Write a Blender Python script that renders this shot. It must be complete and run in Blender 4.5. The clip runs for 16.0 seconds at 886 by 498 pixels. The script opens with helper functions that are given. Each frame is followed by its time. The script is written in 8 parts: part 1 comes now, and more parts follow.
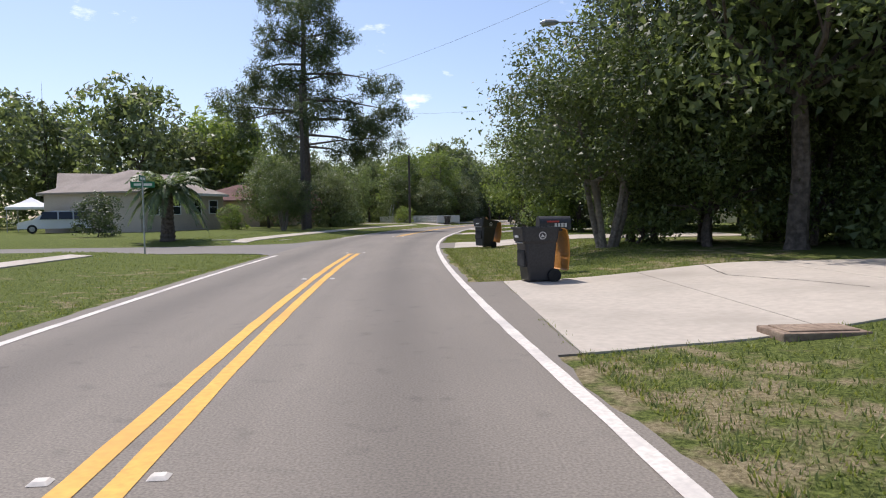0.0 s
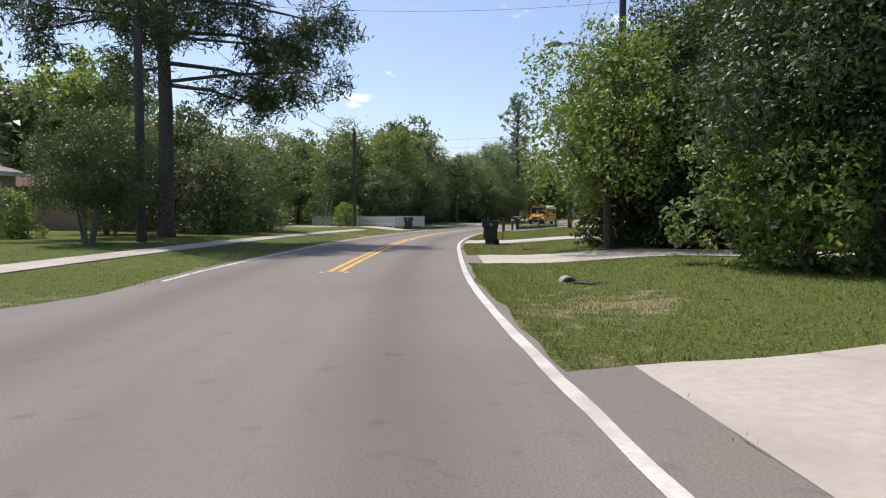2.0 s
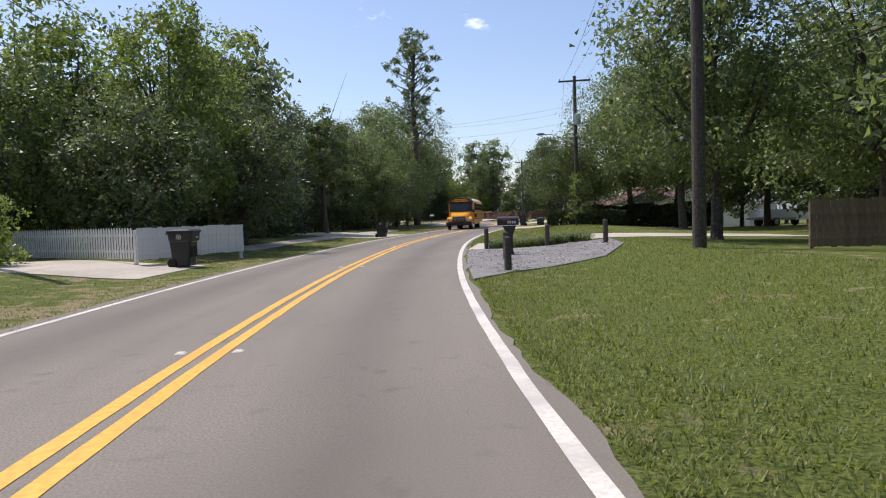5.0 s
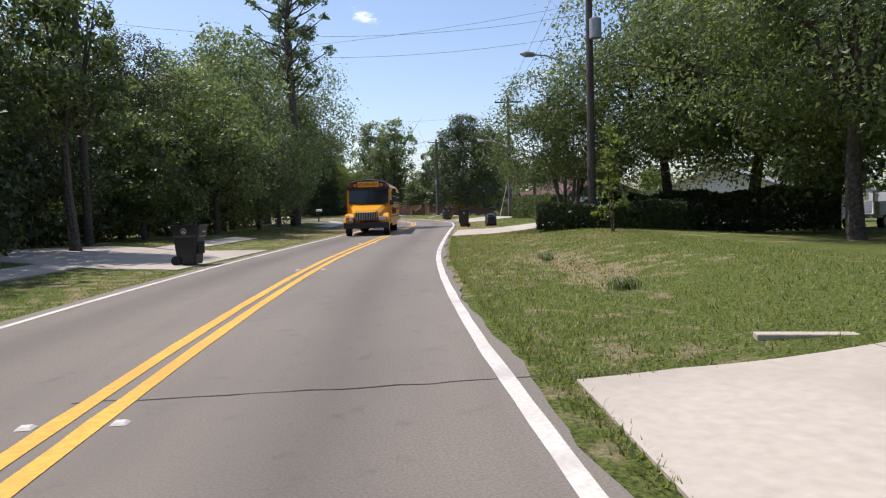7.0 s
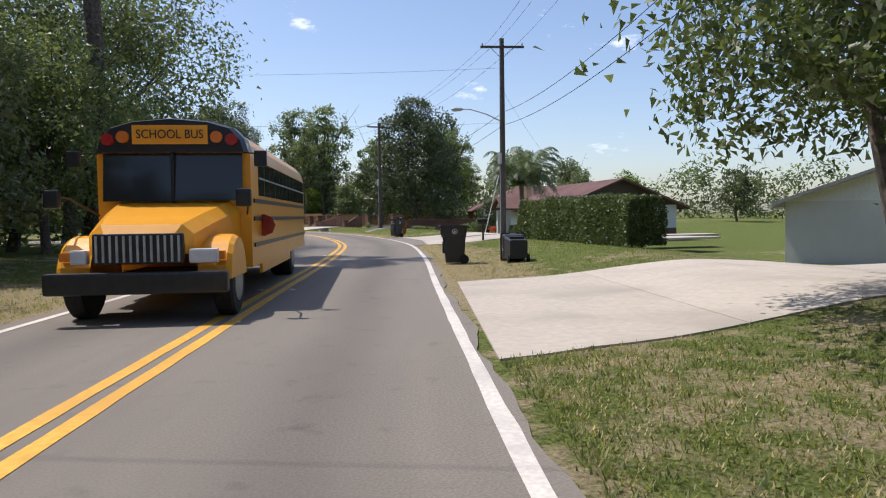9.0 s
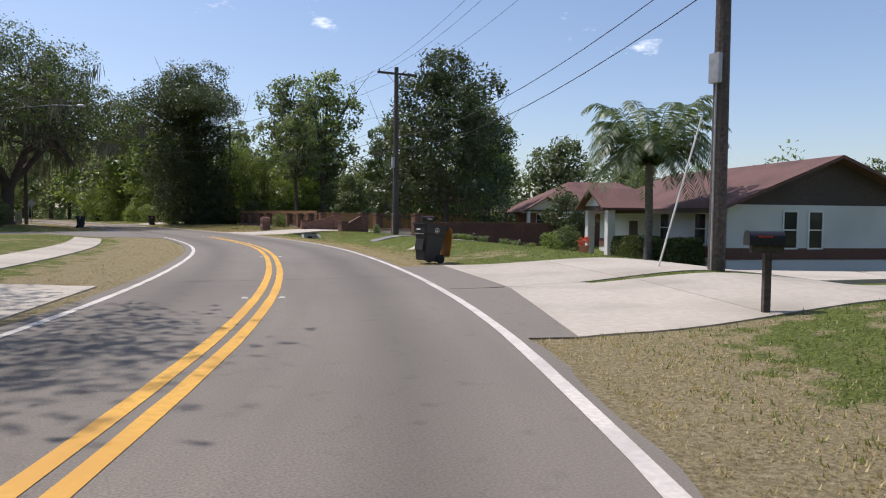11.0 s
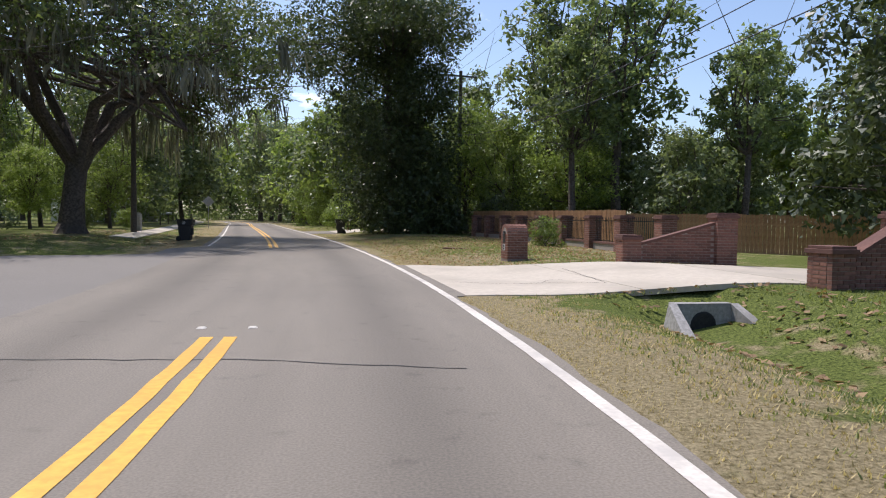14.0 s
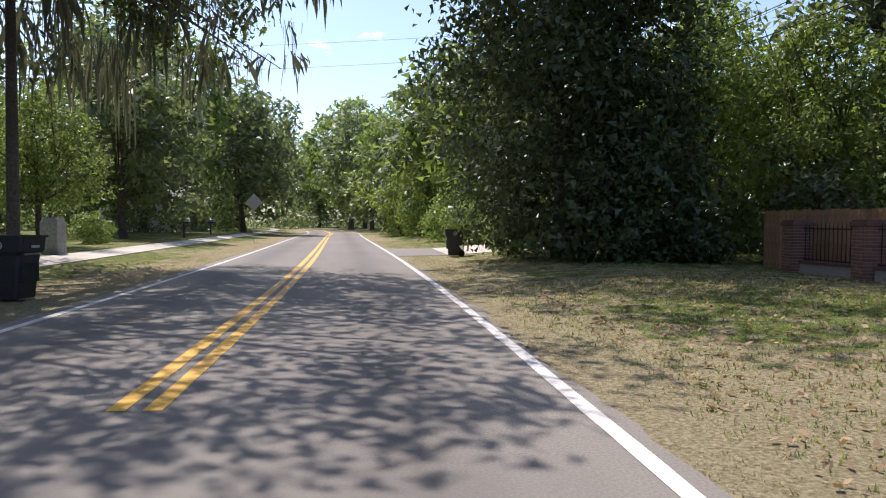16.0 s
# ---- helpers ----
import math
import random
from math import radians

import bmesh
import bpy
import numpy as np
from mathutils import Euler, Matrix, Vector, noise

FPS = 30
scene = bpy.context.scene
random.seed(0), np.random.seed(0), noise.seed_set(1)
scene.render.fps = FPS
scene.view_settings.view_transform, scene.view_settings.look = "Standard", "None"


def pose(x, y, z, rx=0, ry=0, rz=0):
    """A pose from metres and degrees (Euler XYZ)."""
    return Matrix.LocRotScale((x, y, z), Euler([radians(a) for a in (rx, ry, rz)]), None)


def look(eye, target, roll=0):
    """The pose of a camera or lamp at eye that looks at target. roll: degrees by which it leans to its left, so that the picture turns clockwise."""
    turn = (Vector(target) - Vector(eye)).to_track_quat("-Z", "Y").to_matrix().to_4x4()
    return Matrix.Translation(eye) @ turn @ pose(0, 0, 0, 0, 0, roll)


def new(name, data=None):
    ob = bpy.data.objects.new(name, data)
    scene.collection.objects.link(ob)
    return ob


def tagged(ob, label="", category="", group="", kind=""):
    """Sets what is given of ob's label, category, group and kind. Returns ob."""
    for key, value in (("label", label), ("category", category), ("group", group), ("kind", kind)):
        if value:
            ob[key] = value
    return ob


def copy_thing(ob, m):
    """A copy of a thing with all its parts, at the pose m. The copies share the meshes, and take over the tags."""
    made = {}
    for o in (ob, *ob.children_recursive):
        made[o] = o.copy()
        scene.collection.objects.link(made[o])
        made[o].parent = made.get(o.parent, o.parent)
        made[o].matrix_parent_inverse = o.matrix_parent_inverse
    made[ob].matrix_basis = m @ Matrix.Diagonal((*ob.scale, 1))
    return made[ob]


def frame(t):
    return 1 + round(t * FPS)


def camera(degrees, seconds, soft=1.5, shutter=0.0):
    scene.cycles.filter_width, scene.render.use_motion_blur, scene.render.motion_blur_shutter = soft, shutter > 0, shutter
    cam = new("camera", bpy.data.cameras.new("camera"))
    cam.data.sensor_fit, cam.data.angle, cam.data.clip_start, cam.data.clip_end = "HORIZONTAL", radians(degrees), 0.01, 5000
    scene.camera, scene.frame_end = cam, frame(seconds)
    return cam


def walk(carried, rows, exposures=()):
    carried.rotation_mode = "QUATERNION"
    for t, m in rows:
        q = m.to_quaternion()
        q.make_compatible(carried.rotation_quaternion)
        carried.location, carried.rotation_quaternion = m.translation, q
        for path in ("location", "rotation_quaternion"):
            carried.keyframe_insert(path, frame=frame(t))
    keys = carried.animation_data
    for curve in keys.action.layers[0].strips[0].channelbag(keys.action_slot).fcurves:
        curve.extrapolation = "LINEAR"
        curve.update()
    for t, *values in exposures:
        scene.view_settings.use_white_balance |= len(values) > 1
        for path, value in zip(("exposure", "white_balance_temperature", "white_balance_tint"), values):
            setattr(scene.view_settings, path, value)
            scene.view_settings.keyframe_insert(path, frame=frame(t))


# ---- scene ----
cam = camera(65.94, 16.0, soft=1.1)
PATH = [
    (0.0, (0.013, 0.000, 1.331), (0.215, 9.985, 0.827), -0.73),
    (0.5, (-0.445, 6.505, 1.327), (-0.178, 16.490, 0.834), -0.42),
    (1.0, (-0.775, 13.080, 1.338), (-0.317, 23.057, 0.844), 0.68),
    (1.5, (-1.005, 19.665, 1.325), (-0.295, 29.626, 0.804), 0.37),
    (2.0, (-1.064, 26.419, 1.332), (0.000, 36.350, 0.836), 0.12),
    (2.5, (-0.840, 33.238, 1.329), (0.556, 43.125, 0.784), -0.89),
    (3.0, (-0.399, 40.006, 1.327), (1.344, 49.842, 0.853), -1.63),
    (3.5, (0.408, 46.796, 1.328), (2.524, 56.558, 0.843), -0.97),
    (4.0, (1.367, 53.498, 1.326), (3.768, 63.186, 0.705), -1.96),
    (4.5, (2.451, 60.113, 1.332), (5.051, 69.758, 0.888), -2.17),
    (5.0, (3.738, 66.604, 1.330), (6.700, 76.143, 0.832), -1.79),
    (5.5, (5.260, 72.968, 1.330), (8.611, 82.375, 0.789), -1.80),
    (6.0, (7.018, 79.200, 1.330), (10.736, 88.461, 0.700), -2.20),
    (6.5, (8.990, 85.293, 1.333), (13.038, 94.418, 0.737), -2.10),
    (7.0, (11.166, 91.280, 1.331), (15.611, 100.216, 0.711), -1.72),
    (7.5, (13.538, 97.107, 1.323), (18.334, 105.859, 0.689), -1.32),
    (8.0, (16.110, 102.700, 1.329), (21.203, 111.286, 0.757), -1.44),
    (8.5, (18.782, 108.167, 1.331), (23.971, 116.701, 0.836), -1.11),
    (9.0, (21.480, 113.558, 1.330), (26.747, 122.045, 0.840), -0.75),
    (9.5, (24.182, 118.891, 1.330), (29.459, 127.372, 0.840), -0.52),
    (10.0, (26.852, 124.189, 1.330), (32.091, 132.693, 0.826), -0.39),
    (10.5, (29.522, 129.444, 1.330), (34.767, 137.941, 0.806), -0.14),
    (11.0, (32.164, 134.669, 1.329), (37.236, 143.274, 0.855), 0.53),
    (11.5, (34.599, 139.928, 1.332), (39.343, 148.718, 0.856), 1.57),
    (12.0, (36.719, 145.348, 1.333), (41.025, 154.361, 0.871), 2.39),
    (12.5, (38.464, 150.957, 1.331), (42.198, 160.223, 0.876), 2.15),
    (13.0, (39.972, 156.776, 1.327), (43.051, 166.279, 0.863), 0.87),
    (13.5, (41.182, 162.720, 1.331), (43.591, 172.413, 0.856), 0.85),
    (14.0, (41.858, 168.779, 1.326), (43.600, 178.615, 0.869), 0.83),
    (14.5, (42.271, 174.875, 1.329), (43.424, 184.799, 0.916), 1.04),
    (15.0, (42.328, 180.788, 1.331), (43.146, 190.748, 0.954), 1.18),
    (15.5, (42.200, 186.703, 1.329), (42.726, 196.682, 0.973), 1.25),
    (16.0, (41.903, 192.726, 1.330), (42.213, 202.714, 0.956), 0.62),
]
walk(cam, [(t, look(eye, target, roll)) for t, eye, target, roll in PATH], [(0, 0.06, 6250, 17), (5.5, 0.08, 6250, 17), (7.5, 0.18, 6240, 16), (9, 0.08, 6240, 16), (10.5, -0.06, 6240, 16), (12, 0.0, 6230, 16), (13, 0.12, 6230, 16), (14.5, 0.25, 6150, 16), (16, 0.55, 6100, 18)])

# ---- daylight ----
SUN_FROM = Vector((-0.30, 0.42, 1.0)).normalized()
world = bpy.data.worlds.new("sky")
scene.world = world
world.use_nodes = True
wn, wl = world.node_tree.nodes, world.node_tree.links
sky = wn.new("ShaderNodeTexSky")
sky.sky_type, sky.sun_disc = "NISHITA", False
sky.sun_elevation = math.asin(SUN_FROM.z)
sky.sun_rotation = math.atan2(SUN_FROM.x, SUN_FROM.y)
sky.air_density, sky.dust_density, sky.ozone_density = 1.0, 1.2, 1.0
wn["Background"].inputs["Strength"].default_value = 0.15
# small fair-weather clouds, all round the sky
wco = wn.new("ShaderNodeTexCoord")
wmap = wn.new("ShaderNodeMapping")
wmap.inputs["Scale"].default_value = (1.0, 1.0, 2.6)
wnoise = wn.new("ShaderNodeTexNoise")
wnoise.inputs["Scale"].default_value = 6.5
wnoise.inputs["Detail"].default_value = 8.0
wnoise.inputs["Roughness"].default_value = 0.62
wramp = wn.new("ShaderNodeValToRGB")
wramp.color_ramp.elements[0].position, wramp.color_ramp.elements[1].position = 0.64, 0.76
wmix = wn.new("ShaderNodeMixRGB")
wmix.inputs["Color2"].default_value = (9.0, 9.3, 9.8, 1)
wl.new(wco.outputs["Generated"], wmap.inputs["Vector"])
wl.new(wmap.outputs["Vector"], wnoise.inputs["Vector"])
wl.new(wnoise.outputs["Fac"], wramp.inputs["Fac"])
wl.new(wramp.outputs["Color"], wmix.inputs["Fac"])
wl.new(sky.outputs["Color"], wmix.inputs["Color1"])
wl.new(wmix.outputs["Color"], wn["Background"].inputs["Color"])
sun_data = bpy.data.lights.new("sun", "SUN")
sun_data.energy, sun_data.angle, sun_data.color = 4.2, radians(0.55), (1.0, 0.94, 0.85)
sun = new("sun", sun_data)
sun.matrix_world = look(SUN_FROM * 300, (0, 0, 0))
scene.view_settings.exposure = 0.0


# ---- materials ----
def surf(name, c1, c2, scale=8.0, rough=0.8, bump=0.2, c3=None, big=0.25, metal=0.0, spread=(0.35, 0.65), per_piece=0.0, dist=0.02, spec=0.5):
    m = bpy.data.materials.new(name)
    m.use_nodes = True
    n, l = m.node_tree.nodes, m.node_tree.links
    b = n["Principled BSDF"]
    co = n.new("ShaderNodeTexCoord")
    fine, coarse = n.new("ShaderNodeTexNoise"), n.new("ShaderNodeTexNoise")
    fine.inputs["Scale"].default_value, fine.inputs["Detail"].default_value = scale, 6
    coarse.inputs["Scale"].default_value, coarse.inputs["Detail"].default_value = big, 4
    r1, r2 = n.new("ShaderNodeValToRGB"), n.new("ShaderNodeValToRGB")
    r1.color_ramp.elements[0].position, r1.color_ramp.elements[1].position = spread
    r1.color_ramp.elements[0].color, r1.color_ramp.elements[1].color = (*c1, 1), (*c2, 1)
    r2.color_ramp.elements[0].position, r2.color_ramp.elements[1].position = 0.45, 0.7
    mix = n.new("ShaderNodeMixRGB")
    mix.inputs["Color2"].default_value = (*(c3 or tuple(0.75 * v for v in c1)), 1)
    l.new(co.outputs["Object"], fine.inputs["Vector"])
    l.new(co.outputs["Object"], coarse.inputs["Vector"])
    l.new(fine.outputs["Fac"], r1.inputs["Fac"])
    l.new(coarse.outputs["Fac"], r2.inputs["Fac"])
    l.new(r1.outputs["Color"], mix.inputs["Color1"])
    l.new(r2.outputs["Color"], mix.inputs["Fac"])
    out = mix.outputs["Color"]
    if per_piece:
        info, hsv, rng = n.new("ShaderNodeObjectInfo"), n.new("ShaderNodeHueSaturation"), n.new("ShaderNodeMapRange")
        rng.inputs["To Min"].default_value, rng.inputs["To Max"].default_value = 1 - per_piece, 1 + per_piece
        l.new(info.outputs["Random"], rng.inputs["Value"])
        l.new(rng.outputs["Result"], hsv.inputs["Value"])
        l.new(out, hsv.inputs["Color"])
        out = hsv.outputs["Color"]
    l.new(out, b.inputs["Base Color"])
    b.inputs["Roughness"].default_value, b.inputs["Metallic"].default_value = rough, metal
    b.inputs["Specular IOR Level"].default_value = spec
    if bump:
        bp = n.new("ShaderNodeBump")
        bp.inputs["Strength"].default_value, bp.inputs["Distance"].default_value = bump, dist
        l.new(fine.outputs["Fac"], bp.inputs["Height"])
        l.new(bp.outputs["Normal"], b.inputs["Normal"])
    return m


def leafy(name, dark, light, glow=0.35, rough=0.46):
    """Leaves: each leaf its own shade, some light passing through."""
    m = bpy.data.materials.new(name)
    m.use_nodes = True
    n, l = m.node_tree.nodes, m.node_tree.links
    b, out = n["Principled BSDF"], n["Material Output"]
    geo, info, ramp = n.new("ShaderNodeNewGeometry"), n.new("ShaderNodeObjectInfo"), n.new("ShaderNodeValToRGB")
    ramp.color_ramp.elements[0].color, ramp.color_ramp.elements[1].color = (*dark, 1), (*light, 1)
    hsv, rng = n.new("ShaderNodeHueSaturation"), n.new("ShaderNodeMapRange")
    rng.inputs["To Min"].default_value, rng.inputs["To Max"].default_value = 0.8, 1.2
    tr, mix = n.new("ShaderNodeBsdfTranslucent"), n.new("ShaderNodeMixShader")
    mix.inputs["Fac"].default_value = glow
    l.new(geo.outputs["Random Per Island"], ramp.inputs["Fac"])
    l.new(info.outputs["Random"], rng.inputs["Value"])
    l.new(rng.outputs["Result"], hsv.inputs["Value"])
    l.new(ramp.outputs["Color"], hsv.inputs["Color"])
    l.new(hsv.outputs["Color"], b.inputs["Base Color"])
    lit = n.new("ShaderNodeMixRGB")   # light passing through is stronger and yellower
    lit.blend_type, lit.inputs["Fac"].default_value, lit.inputs["Color2"].default_value = "MULTIPLY", 1.0, (1.5, 1.5, 1.0, 1)
    l.new(hsv.outputs["Color"], lit.inputs["Color1"])
    l.new(lit.outputs["Color"], tr.inputs["Color"])
    b.inputs["Roughness"].default_value = rough
    b.inputs["Specular IOR Level"].default_value = 0.55
    l.new(b.outputs["BSDF"], mix.inputs[1])
    l.new(tr.outputs["BSDF"], mix.inputs[2])
    l.new(mix.outputs["Shader"], out.inputs["Surface"])
    return m


def glass(name, tint=(0.02, 0.025, 0.03)):
    m = bpy.data.materials.new(name)
    m.use_nodes = True
    b = m.node_tree.nodes["Principled BSDF"]
    b.inputs["Base Color"].default_value = (*tint, 1)
    b.inputs["Roughness"].default_value = 0.05
    return m


def road_material():
    """Asphalt with darker oil bands in the lanes, pale wheel tracks, streaks and patches."""
    m = surf("asphalt", (0.144, 0.126, 0.102), (0.232, 0.203, 0.164), 55, 0.85, 0.35, (0.160, 0.140, 0.114), 0.12, dist=0.006)
    n, l = m.node_tree.nodes, m.node_tree.links
    b = n["Principled BSDF"]
    src = b.inputs["Base Color"].links[0].from_socket
    across, along = n.new("ShaderNodeAttribute"), n.new("ShaderNodeAttribute")
    across.attribute_name, along.attribute_name = "across", "along"

    def math_node(op, a, c):
        q = n.new("ShaderNodeMath")
        q.operation = op
        for i, v in enumerate((a, c)):
            if isinstance(v, (int, float)):
                q.inputs[i].default_value = v
            else:
                l.new(v, q.inputs[i])
        return q.outputs[0]

    off = math_node("SUBTRACT", math_node("ABSOLUTE", across.outputs["Fac"], 0), 1.55)
    band = math_node("POWER", 2.718, math_node("MULTIPLY", math_node("MULTIPLY", off, off), -5.5))
    vec, tex = n.new("ShaderNodeCombineXYZ"), n.new("ShaderNodeTexNoise")
    l.new(math_node("MULTIPLY", across.outputs["Fac"], 3.0), vec.inputs[0])
    l.new(math_node("MULTIPLY", along.outputs["Fac"], 0.22), vec.inputs[1])
    tex.inputs["Scale"].default_value, tex.inputs["Detail"].default_value = 1.0, 6
    l.new(vec.outputs[0], tex.inputs["Vector"])
    dark = math_node("MULTIPLY", math_node("MULTIPLY", band, tex.outputs["Fac"]), 0.55)
    spots = n.new("ShaderNodeTexNoise")
    spots.inputs["Scale"].default_value, spots.inputs["Detail"].default_value = 3.2, 5
    co = n.new("ShaderNodeTexCoord")
    l.new(co.outputs["Object"], spots.inputs["Vector"])
    worn = math_node("MULTIPLY", math_node("MAXIMUM", math_node("SUBTRACT", spots.outputs["Fac"], 0.6), 0.0), 1.6)
    streak = math_node("MULTIPLY", math_node("SUBTRACT", tex.outputs["Fac"], 0.5), 0.35)
    value = math_node("ADD", math_node("SUBTRACT", math_node("SUBTRACT", 1.06, dark), worn), streak)
    hsv = n.new("ShaderNodeHueSaturation")
    l.new(value, hsv.inputs["Value"])
    l.new(src, hsv.inputs["Color"])
    l.new(hsv.outputs["Color"], b.inputs["Base Color"])
    return m


M_SIDE = surf("side_street_asphalt", (0.150, 0.136, 0.120), (0.222, 0.202, 0.178), 50, 0.88, 0.35, (0.165, 0.150, 0.132), 0.2, dist=0.006)
M_ASPHALT = road_material()
M_TAR = surf("dark_crack_filler", (0.03, 0.028, 0.027), (0.05, 0.047, 0.045), 30, 0.8, 0.2, dist=0.004)
M_DARK_SOIL = surf("dark_earth", (0.045, 0.032, 0.022), (0.14, 0.10, 0.07), 22, 0.95, 0.8, (0.05, 0.036, 0.025), 3.0, dist=0.03)
M_CONC = surf("concrete", (0.40, 0.352, 0.285), (0.53, 0.472, 0.388), 9, 0.85, 0.06, (0.35, 0.31, 0.25), 0.5, per_piece=0.06, dist=0.006, spread=(0.2, 0.8))
M_WHITE_LINE = surf("white_road_paint", (0.57, 0.525, 0.455), (0.73, 0.675, 0.59), 22, 0.6, 0.1, (0.46, 0.425, 0.38), 1.4, dist=0.004)
M_YELLOW = surf("yellow_road_paint", (0.62, 0.33, 0.035), (0.80, 0.45, 0.055), 14, 0.6, 0.1, (0.60, 0.31, 0.045), 0.6, dist=0.004)
M_BARK = surf("bark", (0.055, 0.042, 0.034), (0.15, 0.12, 0.10), 9, 0.95, 0.9, (0.08, 0.065, 0.052), 0.8, dist=0.05)
M_BARK_PALE = surf("pale_bark", (0.13, 0.11, 0.09), (0.26, 0.22, 0.19), 9, 0.95, 0.6, (0.16, 0.135, 0.11), 0.8, dist=0.03)
M_POLE = surf("weathered_pole_wood", (0.055, 0.045, 0.038), (0.12, 0.10, 0.085), 14, 0.9, 0.5, (0.07, 0.058, 0.05), 0.6)
M_LEAF = leafy("broad_leaves", (0.072, 0.100, 0.044), (0.205, 0.255, 0.10), 0.5)
# far trees: distance haze put into the colour, greyer than M_LEAF
M_LEAF_FAR = leafy("haze_greyed_leaves", (0.066, 0.090, 0.044), (0.185, 0.222, 0.098), 0.46)
# dark gloss of the magnolia; in wood edges and undergrowth, shade put into colour
M_LEAF_DARK = leafy("glossy_and_shaded_leaves", (0.032, 0.050, 0.018), (0.10, 0.13, 0.048), 0.27, 0.45)
M_LEAF_MID = leafy("small_dull_leaves", (0.045, 0.070, 0.022), (0.15, 0.192, 0.062), 0.36)
M_LEAF_LIGHT = leafy("light_green_leaves", (0.10, 0.145, 0.034), (0.25, 0.315, 0.085), 0.48)
M_LEAF_GREY = leafy("grey_green_leaves", (0.085, 0.115, 0.05), (0.19, 0.225, 0.10), 0.35)
M_NEEDLE = leafy("pine_needles", (0.04, 0.062, 0.024), (0.10, 0.135, 0.052), 0.28)
M_PALM = leafy("palm_leaflets", (0.060, 0.092, 0.042), (0.155, 0.205, 0.09), 0.35)
M_MOSS = leafy("hanging_moss", (0.09, 0.095, 0.07), (0.19, 0.19, 0.145), 0.3, 0.9)
M_GRASS = leafy("grass_blades", (0.066, 0.102, 0.018), (0.27, 0.30, 0.078), 0.42, 0.55)
M_DRY = leafy("dry_grass_blades", (0.30, 0.24, 0.11), (0.50, 0.41, 0.22), 0.3, 0.8)
M_STONES = leafy("mixed_grey_stones", (0.07, 0.068, 0.066), (0.46, 0.44, 0.42), 0.0, 0.9)
M_LITTER = leafy("fallen_leaves", (0.16, 0.09, 0.045), (0.46, 0.31, 0.16), 0.2, 0.8)
M_BLACK = surf("black_plastic", (0.012, 0.013, 0.016), (0.024, 0.025, 0.03), 30, 0.45, 0.12, (0.02, 0.02, 0.024), 1.2, dist=0.004)
M_ORANGE_LID = surf("amber_plastic", (0.42, 0.17, 0.02), (0.55, 0.24, 0.035), 12, 0.5, 0.1, (0.36, 0.14, 0.02), 1.0)
M_PALE = surf("pale_print", (0.5, 0.5, 0.48), (0.62, 0.62, 0.6), 20, 0.6, 0)
M_RUBBER = surf("rubber", (0.012, 0.012, 0.012), (0.025, 0.025, 0.024), 20, 0.85, 0.2)
M_STEEL = surf("dull_steel", (0.28, 0.28, 0.28), (0.42, 0.42, 0.41), 10, 0.45, 0.1, metal=0.8)
M_GALV = surf("galvanised_metal", (0.36, 0.37, 0.37), (0.48, 0.48, 0.48), 8, 0.5, 0.1, metal=0.5)
M_WIRE = surf("cable_jacket", (0.02, 0.02, 0.02), (0.035, 0.035, 0.035), 8, 0.7, 0)
M_BRICK = surf("brick", (0.175, 0.078, 0.054), (0.31, 0.15, 0.108), 18, 0.88, 0.35, (0.155, 0.074, 0.055), 1.5, per_piece=0.25, dist=0.008)
M_MORTAR = surf("mortar", (0.28, 0.235, 0.20), (0.40, 0.345, 0.30), 25, 0.95, 0.4, dist=0.006)
M_BROWN_WALL = surf("brown_rendered_brick", (0.12, 0.058, 0.045), (0.18, 0.088, 0.068), 16, 0.9, 0.4, (0.11, 0.055, 0.045), 0.6)
M_WOOD = surf("orange_stained_boards", (0.32, 0.165, 0.075), (0.46, 0.26, 0.125), 10, 0.8, 0.3, (0.30, 0.15, 0.07), 0.6, per_piece=0.14)
M_GREY_WOOD = surf("grey_brown_boards", (0.15, 0.105, 0.075), (0.24, 0.17, 0.12), 10, 0.85, 0.4, (0.13, 0.09, 0.065), 0.6, per_piece=0.14)
M_IRON = surf("black_iron", (0.015, 0.014, 0.013), (0.03, 0.027, 0.025), 20, 0.5, 0.1, metal=0.4)
M_WHITE = surf("white_paint", (0.70, 0.70, 0.68), (0.80, 0.80, 0.78), 12, 0.6, 0.08, (0.62, 0.62, 0.6), 0.6)
M_STUCCO = surf("beige_siding", (0.44, 0.37, 0.30), (0.54, 0.46, 0.375), 25, 0.9, 0.2, (0.40, 0.335, 0.27), 0.3)
M_TAN = surf("tan_stucco", (0.40, 0.31, 0.20), (0.50, 0.39, 0.26), 25, 0.9, 0.2, (0.36, 0.28, 0.18), 0.3)
M_YELLOWISH = surf("pale_yellow_siding", (0.60, 0.55, 0.38), (0.70, 0.65, 0.47), 20, 0.8, 0.1)
M_WHITE_WALL = surf("white_stucco", (0.62, 0.62, 0.60), (0.73, 0.73, 0.71), 25, 0.9, 0.15, (0.57, 0.565, 0.55), 0.3)
M_DARK_TRIM = surf("dark_brown_trim", (0.065, 0.045, 0.04), (0.10, 0.07, 0.06), 12, 0.7, 0.2)
M_RED_BRICK = surf("red_brick_face", (0.20, 0.075, 0.05), (0.29, 0.12, 0.085), 22, 0.9, 0.3)
M_ROOF_TAN = surf("tan_shingles", (0.26, 0.22, 0.185), (0.36, 0.31, 0.265), 14, 0.95, 0.6, (0.23, 0.195, 0.165), 0.6, per_piece=0.12)
M_ROOF_RED = surf("red_brown_shingles", (0.13, 0.068, 0.058), (0.20, 0.108, 0.092), 14, 0.95, 0.6, (0.11, 0.058, 0.05), 0.6, per_piece=0.12)
